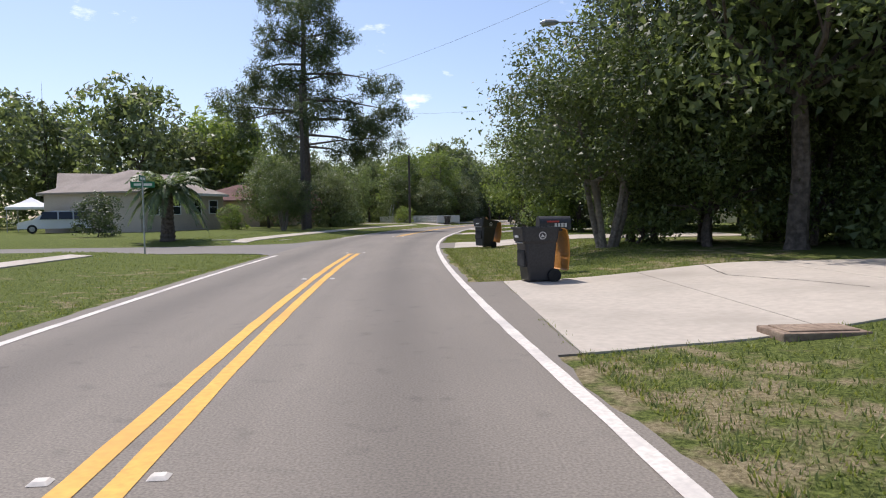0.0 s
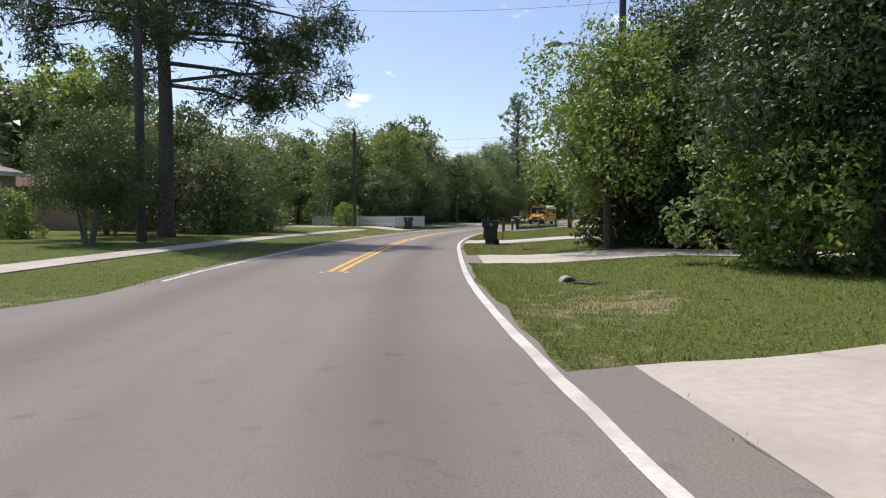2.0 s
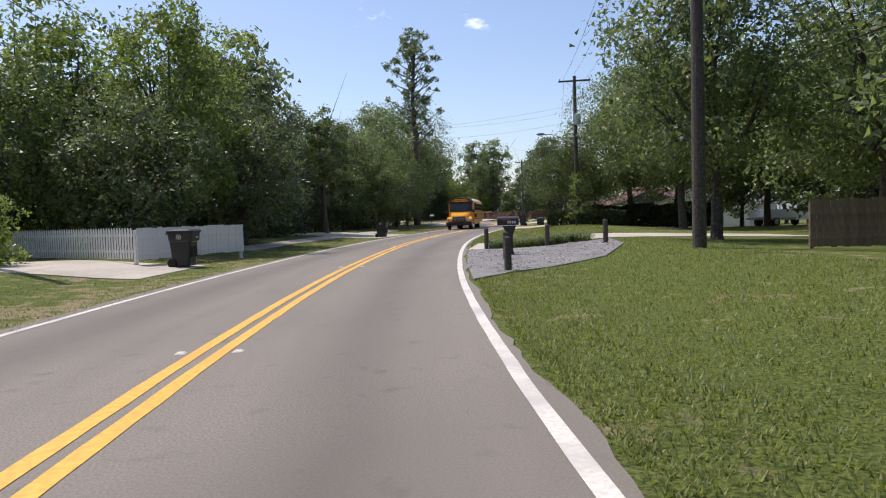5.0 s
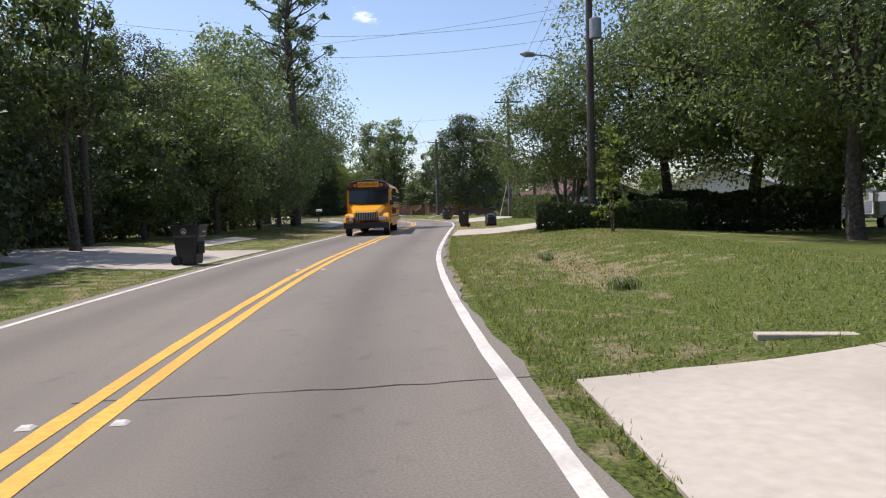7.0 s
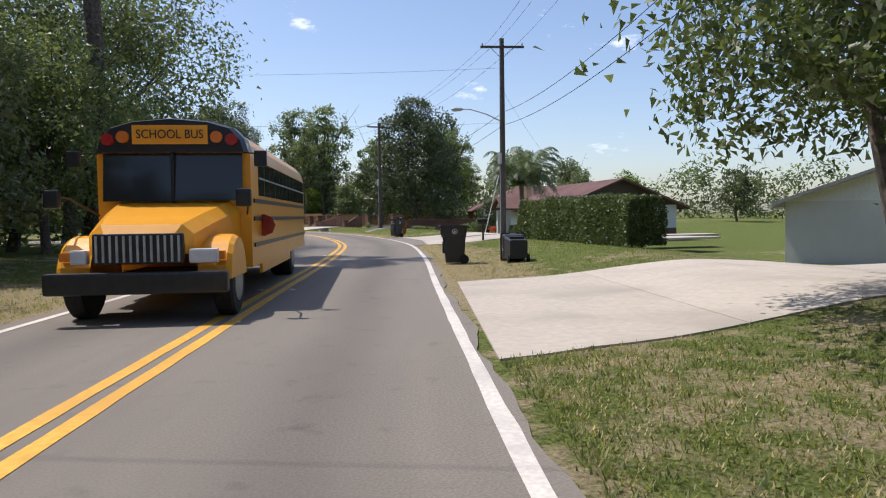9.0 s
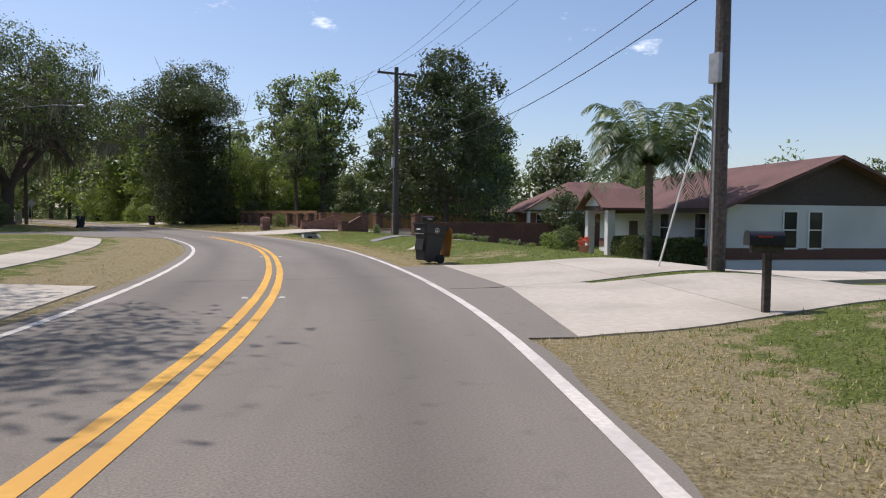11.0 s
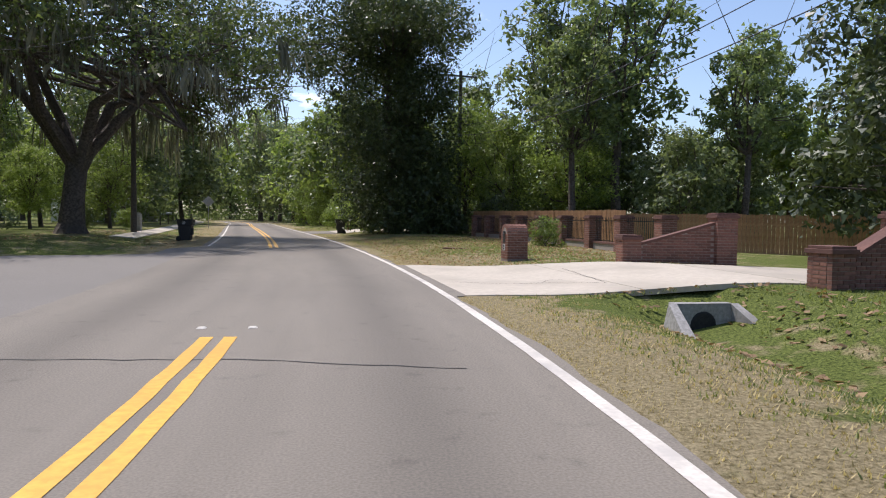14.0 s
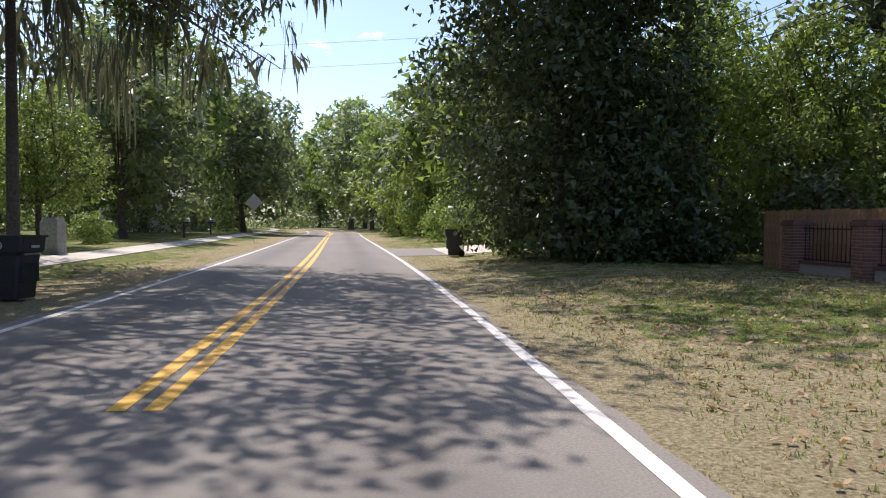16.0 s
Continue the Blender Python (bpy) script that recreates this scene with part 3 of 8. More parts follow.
drive("driveway", (31.25, 143.45), (33.05, 148.65), (20, 150), (22, 154.5), 4)
drive("driveway", (1.6, 84.4), (3.0, 88.6), (-10, 89), (-9, 93), 4)


def footpath(s0, s1, off, width=1.15):
    k = int((s1 - s0) / 1.6)
    base = new("pavement")
    x0, y0 = beside(s0, off)
    base.location = (x0, y0, 0)
    for i in range(k):
        a, b = s0 + (s1 - s0) * i / k + 0.006, s0 + (s1 - s0) * (i + 1) / k - 0.006
        pts = [beside(a, off - width / 2), beside(b, off - width / 2), beside(b, off + width / 2), beside(a, off + width / 2)]
        zz = level(*np.array(pts).T) + 0.03
        top = [(p[0] - x0, p[1] - y0, h) for p, h in zip(pts, zz)]
        mesh_object("panel", top + [(x, y, h - 0.1) for x, y, h in top], [(0, 1, 2, 3), (0, 4, 5, 1), (1, 5, 6, 2), (2, 6, 7, 3), (3, 7, 4, 0)], M_CONC, base)
    HARD.append(np.array([beside(s0, off - 0.6), *[beside(q, off - 0.6) for q in np.arange(s0 + 3, s1, 3)], *[beside(q, off + 0.6) for q in np.arange(s1, s0, -3)]]))
    return tagged(base, "narrow pale concrete footpath through the grass", "footpath", kind="structure")


footpath(-30, 21, -7.9, 0.65)
footpath(33.5, 80, -6.9, 0.8)
footpath(96, 126, -6.6)
footpath(143, 180, -6.5)
footpath(213, 340, -7.0)
drive("walkway", (45.5, 162.6), (45.6, 163.7), (56.5, 159.3), (56.8, 160.3), 8, 1, "pale concrete garden walk", 0.035)
ring_slab("pavement_apex", [(39.1, 144.1), (39.8, 145.3), (41.2, 145.0), (41.3, 144.0)], M_CONC, 0.018, 0.1, True, "pale concrete wedge between two driveways")
ring_slab("gravel_path", [(47.9, 168.8), (48.1, 169.8), (50.9, 166.2), (54.5, 162.0), (54.2, 161.2), (50.5, 165.2)], M_GRAVEL, 0.03, 0.1, True, "thin pale gravel path along the wall", 0.08)
ring_slab("gravel_bed", [tuple(map(float, beside(q, 3.15))) for q in (81.5, 84.5, 87.5, 90.5, 93.1)] + [(12.9, 90.5), (14.8, 89.2), (17.0, 88.6), (15.6, 85.5), (13.0, 82.2), (9.6, 80.6)], M_GRAVEL, 0.03, 0.08, True, "bed of grey gravel round the mailbox")
HARD_GRAVEL = HARD[-1]


def crack(points, width=0.016, paved=None):
    """A dark crack filled with tar across the road."""
    rng = random.Random(int(points[0][0] * 100))
    pts = []
    for (xa, ya), (xb, yb) in zip(points, points[1:]):
        k = max(2, int(math.hypot(xb - xa, yb - ya) / 0.2))
        pts += [(xa + (xb - xa) * i / k + rng.uniform(-0.02, 0.02), ya + (yb - ya) * i / k + rng.uniform(-0.03, 0.03)) for i in range(k)]
    verts, faces = [], []
    for i, (x, y) in enumerate(pts):
        xb, yb = pts[min(i + 1, len(pts) - 1)]
        xa, ya = pts[max(i - 1, 0)]
        d = math.hypot(xb - xa, yb - ya) or 1
        w = width * rng.uniform(0.4, 1.1)
        px, py = -(yb - ya) / d * w, (xb - xa) / d * w
        z = 0.004 if paved is None else max(z_at(x, y), -0.035) + paved
        verts += [(x + px, y + py, z), (x - px, y - py, z)]
    faces = [(2 * i, 2 * i + 1, 2 * i + 3, 2 * i + 2) for i in range(len(pts) - 1)]
    tagged(mesh_object("road_crack", verts, faces, M_TAR), "thin dark crack across the asphalt", "road crack", kind="structure")


crack([(33.0, 149.2), (34.4, 148.8), (36.2, 148.4), (39.3, 148.0), (40.6, 147.9)])
crack([(38.0, 175.5), (39.1, 175.4), (41.1, 175.2), (43.3, 174.55)])
crack([(-3.0, 49.6), (0.2, 48.9), (2.2, 48.6)], 0.012)
crack([(40.6, 154.6), (40.9, 155.6), (40.9, 156.4)], 0.006)
crack([(10.9, 96.8), (13.3, 95.9), (15.0, 95.3)], 0.010)
crack([(26.4, 127.0), (28.4, 126.0), (30.0, 125.2)], 0.010)
crack([(5.6, 14.0), (5.2, 11.8), (5.75, 10.4), (6.1, 9.0)], 0.012, 0.026)
crack([(44.4, 182.6), (45.2, 182.0), (46.5, 181.8), (46.9, 181.4), (47.3, 181.0)], 0.012, 0.026)
crack([(47.5, 184.3), (47.3, 181.9), (47.2, 180.9)], 0.012, 0.026)
crack([(46.2, 181.9), (46.5, 182.3), (47.0, 182.0)], 0.009, 0.026)
crack([(8.2, 30.9), (6.4, 30.1), (4.6, 30.3)], 0.009, 0.026)


# ---- plants ----
def part(name, bm, material, parent, label=""):
    bmesh.ops.recalc_face_normals(bm, faces=bm.faces[:])
    me = bpy.data.meshes.new(name)
    bm.to_mesh(me)
    bm.free()
    me.materials.append(material)
    ob = new(name, me)
    ob.parent = parent
    if label:
        ob["label"] = label
    return ob


def quad_part(name, quads, material, parent, label=""):
    """One mesh of loose leaves, from an array (n, corners, 3)."""
    n, k = len(quads), len(quads[0])
    me = bpy.data.meshes.new(name)
    me.vertices.add(k * n)
    me.vertices.foreach_set("co", np.ascontiguousarray(quads, np.float32).ravel())
    me.loops.add(k * n)
    me.loops.foreach_set("vertex_index", np.arange(k * n, dtype=np.int32))
    me.polygons.add(n)
    me.polygons.foreach_set("loop_start", np.arange(0, k * n, k, dtype=np.int32))
    me.update(calc_edges=True)
    me.materials.append(material)
    ob = new(name, me)
    ob.parent = parent
    if label:
        ob["label"] = label
    return ob


def tube(bm, pts, radii, sides=8, wob=0.0, cap=True):
    rings = []
    up = Vector((0, 0, 1))
    for i, p in enumerate(pts):
        p = Vector(p)
        d = (Vector(pts[min(i + 1, len(pts) - 1)]) - Vector(pts[max(i - 1, 0)])).normalized()
        a = d.cross(up if abs(d.z) < 0.95 else Vector((1, 0, 0))).normalized()
        b = d.cross(a)
        ring = []
        for k in range(sides):
            t = 2 * math.pi * k / sides
            r = radii[i] * (1 + wob * math.sin(3 * t + i))
            ring.append(bm.verts.new(p + a * r * math.cos(t) + b * r * math.sin(t)))
        rings.append(ring)
    for r0, r1 in zip(rings, rings[1:]):
        for k in range(sides):
            bm.faces.new((r0[k], r0[(k + 1) % sides], r1[(k + 1) % sides], r1[k]))
    if cap:
        bm.faces.new(rings[0][::-1])
        bm.faces.new(rings[-1])
    return bm


def box(bm, lo, hi, bevel=0.0):
    c = [(a + b) / 2 for a, b in zip(lo, hi)]
    d = [abs(b - a) for a, b in zip(lo, hi)]
    made = bmesh.ops.create_cube(bm, size=1.0, matrix=Matrix.Translation(c) @ Matrix.Diagonal((*d, 1)))
    if bevel:
        edges = list({e for v in made["verts"] for e in v.link_edges})
        bmesh.ops.bevel(bm, geom=edges, offset=bevel, segments=2, affect="EDGES", profile=0.6)
    return bm


def thing(name, label, category, group="", at=(0, 0, 0), turn=0.0):
    ob = new(name)
    ob.matrix_world = pose(*at, 0, 0, turn)
    return tagged(ob, label, category, group)


def leaves(rng, lobes, n, size, gap=0.35, hug=0.55, flat=0.3, wide=0.62, droop=0.0):
    """Leaf quads over the outer parts of rounded masses (centre, radii), with gaps between clumps."""
    vol = np.array([np.prod(r) ** (2 / 3) for c, r in lobes])
    pick = rng.choice(len(lobes), int(n * 1.9), p=vol / vol.sum())
    c = np.array([l[0] for l in lobes])[pick]
    r = np.array([l[1] for l in lobes])[pick]
    d = rng.normal(size=(len(pick), 3))
    d /= np.linalg.norm(d, axis=1)[:, None]
    rad = hug + (1 - hug) * rng.random(len(pick)) ** 0.5 + rng.normal(0, 0.05, len(pick))
    p = c + d * r * rad[:, None]
    # half of the leaves gather in sprays round a few of these places
    spray = rng.integers(0, max(30, len(p) // 34), len(p))
    near = rng.random(len(p)) < 0.55
    at = np.flatnonzero(near)
    p[at] = p[spray[at]] + rng.normal(0, 0.17, (len(at), 3)) * r[spray[at]]
    d[at] = d[spray[at]]
    f = 2.2 / np.mean(r)
    lump = np.sin(p[:, 0] * f * 1.9 + 1.3 * np.sin(p[:, 1] * f * 1.3)) + np.sin(p[:, 1] * f * 2.1 + 1.7 * np.sin(p[:, 2] * f * 1.6)) + np.sin(p[:, 2] * f * 2.3 + 1.1 * np.sin(p[:, 0] * f * 1.7))
    keep = lump + rng.normal(0, 0.7, len(p)) > (gap - 0.5) * 3
    p, d = p[keep][:n], d[keep][:n]
    m = len(p)
    nrm = d * 0.6 + rng.normal(0, 0.6, (m, 3)) + np.array([0, 0, flat])
    nrm /= np.linalg.norm(nrm, axis=1)[:, None]
    t = np.cross(nrm, rng.normal(size=(m, 3)))
    t[:, 2] -= droop
    t /= np.linalg.norm(t, axis=1)[:, None]
    b = np.cross(nrm, t)
    s = (size * rng.uniform(0.6, 1.35, m))[:, None]
    return np.stack([p - t * s * 0.4 - b * s * 0.5 * wide, p - t * s * 0.4 + b * s * 0.5 * wide, p + t * s * 0.6], 1)


def limbs(bm, rng, foot, heads, r0, fork):
    """A trunk from the foot to the fork and limbs from there to the masses of leaves."""
    foot, fork = np.array(foot, float), np.array(fork, float)
    bow = rng.normal(0, 0.12, 3) * [1, 1, 0]
    mid = (foot + fork) / 2 + bow * np.linalg.norm(fork - foot) * 0.3
    tube(bm, [foot - [0, 0, 0.1], foot + (mid - foot) * 0.12, mid, fork], [r0 * 1.5, r0 * 1.08, r0 * 0.9, r0 * 0.75], 10, 0.08)
    for h in heads:
        h = np.array(h, float)
        k = fork + (h - fork) * 0.5 + rng.normal(0, 0.08, 3) * np.linalg.norm(h - fork)
        tube(bm, [fork - (fork - foot) * 0.04, k, h], [r0 * 0.5, r0 * 0.3, r0 * 0.1], 6)
        for _ in range(2):
            e = h + rng.normal(0, 0.25, 3) * np.linalg.norm(h - fork)
            tube(bm, [k, (k + e) / 2 + rng.normal(0, 0.1, 3), e], [r0 * 0.22, r0 * 0.13, r0 * 0.04], 5)


def broad_tree(seed, height=10.0, spread=4.2, bare=2.4, n=9000, size=0.36, leaf=None, bark=None, name="tree", label="", category="tree", gap=0.35, stems=1, lobes_n=11, trunk_r=0.2):
    rng = np.random.default_rng(seed)
    ob = thing(name, label, category)
    lobes = []
    for i in range(lobes_n):
        a = 2.4 * i + rng.uniform(-0.4, 0.4)
        u = (i + 0.5) / lobes_n
        z = bare + (height - bare) * (0.12 + 0.8 * u)
        prof = math.sin(math.pi * min(1, 0.18 + 0.78 * u)) ** 0.7
        rr = spread * prof * 0.62 * rng.uniform(0.75, 1.15)
        sz = spread * rng.uniform(0.36, 0.56) * (0.75 + 0.25 * prof)
        lobes.append(((rr * math.cos(a), rr * math.sin(a), z), (sz, sz, sz * 0.78)))
    lobes.append(((0, 0, bare + (height - bare) * 0.5), (spread * 0.55, spread * 0.55, (height - bare) * 0.42)))
    bm = bmesh.new()
    for k in range(stems):
        a = 2 * math.pi * k / stems
        foot = (0.22 * (stems > 1) * math.cos(a), 0.22 * (stems > 1) * math.sin(a), 0)
        fork = (0.7 * (stems > 1) * math.cos(a) + rng.normal(0, 0.15), 0.7 * (stems > 1) * math.sin(a) + rng.normal(0, 0.15), bare + (height - bare) * 0.12)
        limbs(bm, rng, foot, [l[0] for l in lobes[k::stems]], trunk_r / stems ** 0.5, fork)
    part("trunk", bm, bark or M_BARK, ob)
    quad_part("crown", leaves(rng, lobes, n, size, gap), leaf or M_LEAF, ob)
    return ob


def put(ob, x, y, scale=1.0, turn=0.0, z=None, tall=1.0, label=""):
    m = pose(x, y, (z_at(x, y) - 0.05) if z is None else z, 0, 0, turn) @ Matrix.Diagonal((scale, scale, scale * tall, 1))
    c = copy_thing(ob, m)
    if label:
        c["label"] = label
    return c


def away(ob):
    """Drop a pattern that has been copied."""
    for o in (*ob.children_recursive, ob):
        bpy.data.objects.remove(o)


T_BROAD = [broad_tree(11, name="tree", label="leafy green broad-leaved tree in the grass", n=14500, size=0.2),
           broad_tree(12, 11, 4.0, 2.0, 14500, 0.2, name="tree", label="tall leafy green tree among others", gap=0.3),
           broad_tree(13, 9, 4.6, 1.8, 14500, 0.2, name="tree", label="rounded broad-leaved green tree", gap=0.4)]
T_LIGHT = [broad_tree(21, 9.5, 4.2, 1.8, 11500, 0.21, M_LEAF_LIGHT, name="tree", label="light green tree in sun", gap=0.4),
           broad_tree(22, 10.5, 3.7, 1.6, 11500, 0.21, M_LEAF_LIGHT, name="tree", label="bright green slender tree", gap=0.42)]
T_GREY = [broad_tree(31, 8, 4.0, 0.6, 11500, 0.22, M_LEAF_GREY, name="tree", label="grey-green bushy tree reaching low", gap=0.3),
          broad_tree(32, 9, 3.8, 0.5, 11500, 0.22, M_LEAF_MID, name="tree", label="dense dark green bushy tree reaching the ground", gap=0.25)]
T_WIDE = [broad_tree(71, 12, 6.4, 2.4, 40000, 0.17, name="tree", label="broad spreading green tree shading the lawn", gap=0.34, lobes_n=15, trunk_r=0.26),
          broad_tree(72, 12.5, 6.0, 2.6, 40000, 0.17, name="tree", label="broad spreading green tree shading the lawn", gap=0.36, lobes_n=15, trunk_r=0.25)]
# T_NEAR: the dark leaf colour carries the shade along the wood's edge
T_NEAR = [broad_tree(81, 10.5, 4.3, 1.6, 28000, 0.135, M_LEAF_DARK, name="tree", label="dense tree at the wood's edge, leaves darkened for shade", gap=0.3, lobes_n=14),
          broad_tree(82, 9.5, 4.0, 0.5, 27000, 0.13, M_LEAF_DARK, name="tree", label="dense tree reaching the ground, leaves darkened for shade", gap=0.3, lobes_n=13)]
T_THIN = [broad_tree(41, 13, 3.0, 4.5, 6500, 0.29, M_LEAF, name="tree", label="tall open-crowned tree in the wood", gap=0.62, lobes_n=12, trunk_r=0.22),
          broad_tree(42, 14, 3.4, 5.0, 6500, 0.3, M_LEAF, name="tree", label="tall open-crowned tree in the wood", gap=0.6, lobes_n=13, trunk_r=0.24)]
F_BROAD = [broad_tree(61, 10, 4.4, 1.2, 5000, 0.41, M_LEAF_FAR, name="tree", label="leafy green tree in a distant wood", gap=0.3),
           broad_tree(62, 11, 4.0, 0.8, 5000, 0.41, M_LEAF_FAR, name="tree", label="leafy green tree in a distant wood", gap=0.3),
           broad_tree(63, 9.5, 4.4, 1.4, 5000, 0.41, M_LEAF_LIGHT, name="tree", label="light green tree in a distant wood", gap=0.36)]
T_BUSH = [broad_tree(51, 3.0, 1.7, 0.0, 3600, 0.15, M_LEAF, name="bush", label="dense green bush in the grass", category="bush", gap=0.25, lobes_n=7, trunk_r=0.06),
          broad_tree(52, 2.4, 1.6, 0.0, 3600, 0.14, M_LEAF_LIGHT, name="bush", label="bright green bush in the grass", category="bush", gap=0.3, lobes_n=7, trunk_r=0.05),
          broad_tree(53, 2.8, 1.6, 0.0, 4200, 0.13, M_LEAF_DARK, name="bush", label="dense dark green bush on a lawn", category="bush", gap=0.2, lobes_n=7, trunk_r=0.05)]


def scatter(kinds, places, seed):
    rng = random.Random(seed)
    for i, (x, y, h) in enumerate(places):
        ob = kinds[i % len(kinds)]
        top = max(c[2] for c in ob.children[1].bound_box)
        put(ob, x, y, h / top, rng.uniform(0, 360))


# dark wood along the first stretch, on the right
scatter(T_BROAD + T_GREY[1:], [(14, 17.5, 14), (12.5, 24.5, 14), (14, 40.5, 14), (13.5, 51.4, 12), (11.4, 50.6, 9)], 1)
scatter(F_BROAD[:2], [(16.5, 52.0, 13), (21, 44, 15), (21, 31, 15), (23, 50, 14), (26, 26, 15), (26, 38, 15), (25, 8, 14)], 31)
scatter(T_BROAD, [(18, 22, 14), (17, 27, 14), (19, 39, 14), (20, 15.5, 14), (17.5, 4.5, 12)], 33)
scatter(T_GREY[1:] + T_BROAD[:1], [(11.5, 20.2, 6), (11, 40, 7), (14.5, 22, 7), (15.5, 42.4, 7), (19.5, 26, 8), (20, 35.5, 8)], 7)
scatter(T_BUSH[:2], [(6.9, 22.6, 2.6), (7.2, 38.4, 3.4), (7.2, 40.4, 3.2)], 2)
# lighter-leaved kinds here: sunlight on the wood's edge put into the leaf colour
scatter(T_GREY[1:], [(8.4, 20.4, 7), (8.2, 24.6, 6.5)], 34)
scatter(T_BROAD[:2], [(9.9, 18.2, 13)], 35)
scatter(T_NEAR, [(9.6, 23.6, 12), (9.7, 38.5, 12.5), (8.6, 38.4, 7), (10.6, 40.6, 11), (8.4, 40.2, 6), (11.3, 51.8, 11.5), (9.5, 50.4, 7.5), (8.4, 49.8, 4.5)], 27)
# trees on the lawns, right
scatter(T_BROAD, [(14.9, 68.5, 11), (24, 71, 11), (20.5, 75, 10), (28, 78, 12), (19.5, 86, 9.5), (27, 86, 10.5), (40, 99, 12), (38, 91, 11), (32, 91, 10)], 3)
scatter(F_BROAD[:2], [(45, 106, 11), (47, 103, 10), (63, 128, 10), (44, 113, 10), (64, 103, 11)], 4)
scatter(T_WIDE[:1], [(23.4, 148.6, 14)], 36)
scatter(T_WIDE, [(37.3, 112.3, 13), (31.9, 104.4, 12.5), (35.2, 115.6, 12), (41.5, 107.5, 12)], 24)
scatter(T_LIGHT, [(6.8, 48.3, 7.2), (1.7, 97, 10.5), (-3.5, 101, 10.5)], 25)
scatter(T_THIN, [(10.4, 115.8, 11.5)], 29)
scatter(T_GREY, [(0.2, 94.2, 7.5), (-4, 95, 8), (4.4, 100.4, 8.5)], 26)
# left side: wood behind the houses and along the verge
scatter(F_BROAD, [(-34.5, 83, 18.5), (-50, 90, 18), (-70, 84, 18), (-52, 78, 18), (-29, 88, 13), (-24, 90, 13), (-60, 60, 15), (-46, 66, 15), (-30, 98, 15), (-38, 104, 16), (-20, 104, 14), (-55, 104, 16)], 5)
scatter(T_GREY + T_BROAD[2:], [(-9.5, 66, 6.8), (-12.5, 70, 8), (-8.2, 71.5, 6.6), (-10.5, 77, 7.5), (-15, 64.5, 7), (-16, 74, 8), (-13, 80, 8.5), (-18, 80, 9)], 6)
scatter(T_NEAR, [(2.0, 104.5, 9.5), (5.6, 109.0, 9.0), (5.2, 113.5, 10), (8.6, 121.5, 9), (12.0, 127, 9.2), (-1.8, 100.5, 9)], 28)
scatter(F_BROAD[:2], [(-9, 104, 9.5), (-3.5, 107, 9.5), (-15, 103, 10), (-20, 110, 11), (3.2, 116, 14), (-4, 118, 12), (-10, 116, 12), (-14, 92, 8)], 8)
scatter(T_BROAD + T_GREY, [(15, 131.5, 10), (18.5, 136, 11.5), (7, 129, 11), (21.3, 141.5, 10), (12, 137, 10.5), (17, 145, 11.5), (2, 124, 12), (16.5, 128.2, 7), (19.8, 133.8, 7), (12.8, 123.5, 6.5), (22.2, 138.8, 7)], 9)
# second bend: trees beyond the side street, and behind the brick wall
scatter(F_BROAD, [(12, 165, 12), (4, 160, 13), (18, 160, 10), (10, 175, 11), (25, 163, 6), (2, 200, 19), (10, 198, 20), (2, 210, 19), (14, 214, 13), (-6, 190, 13)], 10)
scatter(T_THIN, [(56, 206, 16), (60.5, 210, 18), (66, 205, 16), (58, 216, 18), (71, 211, 18), (77, 205, 16), (64, 221, 19), (83, 210, 16), (54, 224, 17), (90, 222, 17), (98, 226, 15)], 11)
# light leaf colour on these three stands for sunlight through their crowns
scatter(T_LIGHT, [(57.5, 210.5, 8), (54.5, 214.5, 8.5), (52.5, 219, 9.5)], 32)
scatter(F_BROAD, [(63, 213, 8.5), (69, 217, 9), (75, 213, 8.5), (60, 201.5, 6), (67, 207, 7), (80, 205, 9), (74, 206, 7.5), (82, 216, 9), (58, 224, 8.5), (66, 228, 9.5), (76, 224, 9.5), (56, 232, 9)], 12)
scatter(F_BROAD, [(107, 223, 15), (115, 216, 13), (118, 204, 8), (113.5, 177.7, 8.6), (110, 208, 10)], 13)
# far along the road
scatter(F_BROAD, [(25, 232, 11.2), (21, 241, 16), (18, 252, 17), (24, 262, 15), (20, 275, 18), (14, 290, 15.4), (9, 305, 15.4), (2, 318, 16.8), (29, 318, 21), (34, 300, 20), (37, 286, 17.0), (39, 272, 12.6),
                            (43, 262, 16.0), (20, 340, 21), (10, 345, 20), (30, 335, 22), (-4, 335, 16.8), (44, 250, 13.3), (12, 236, 14.0), (6, 226, 14.0), (15, 225, 12.6), (0, 245, 15.4), (5, 262, 16.8), (47, 238, 12.6), (50, 262, 16.8), (48, 280, 16.8)], 14)
scatter(T_BUSH[1:2], [(40.2, 256, 6.8), (41.8, 250, 4.4), (41.6, 260, 6), (44, 236, 4.2), (44.2, 229.5, 3.0)], 15)
scatter(T_LIGHT, [(27.5, 219, 6), (24, 215, 5.5), (22, 222, 7)], 16)


def magnolia(x, y):
    rng = np.random.default_rng(77)
    ob = thing("magnolia_tree", "very dark dense magnolia tree with glossy leaves", "tree", at=(x, y, z_at(x, y)))
    lobes = []
    for i in range(22):
        u = i / 21
        a, rr = 2.4 * i, 5.0 * (1 - u) ** 0.3 * rng.uniform(0.75, 1.1)
        lobes.append(((rr * math.cos(a), rr * math.sin(a), 2.0 + 12.0 * u), (2.0, 2.0, 1.6)))
    lobes.append(((0, 0, 7), (3.4, 3.4, 6.2)))
    bm = bmesh.new()
    limbs(bm, rng, (0, 0, 0), [l[0] for l in lobes[:14]], 0.3, (0, 0, 3))
    part("trunk", bm, M_BARK, ob)
    quad_part("crown", leaves(rng, lobes, 32000, 0.28, 0.3), M_LEAF_DARK, ob)
    return ob


magnolia(62.3, 185.5)


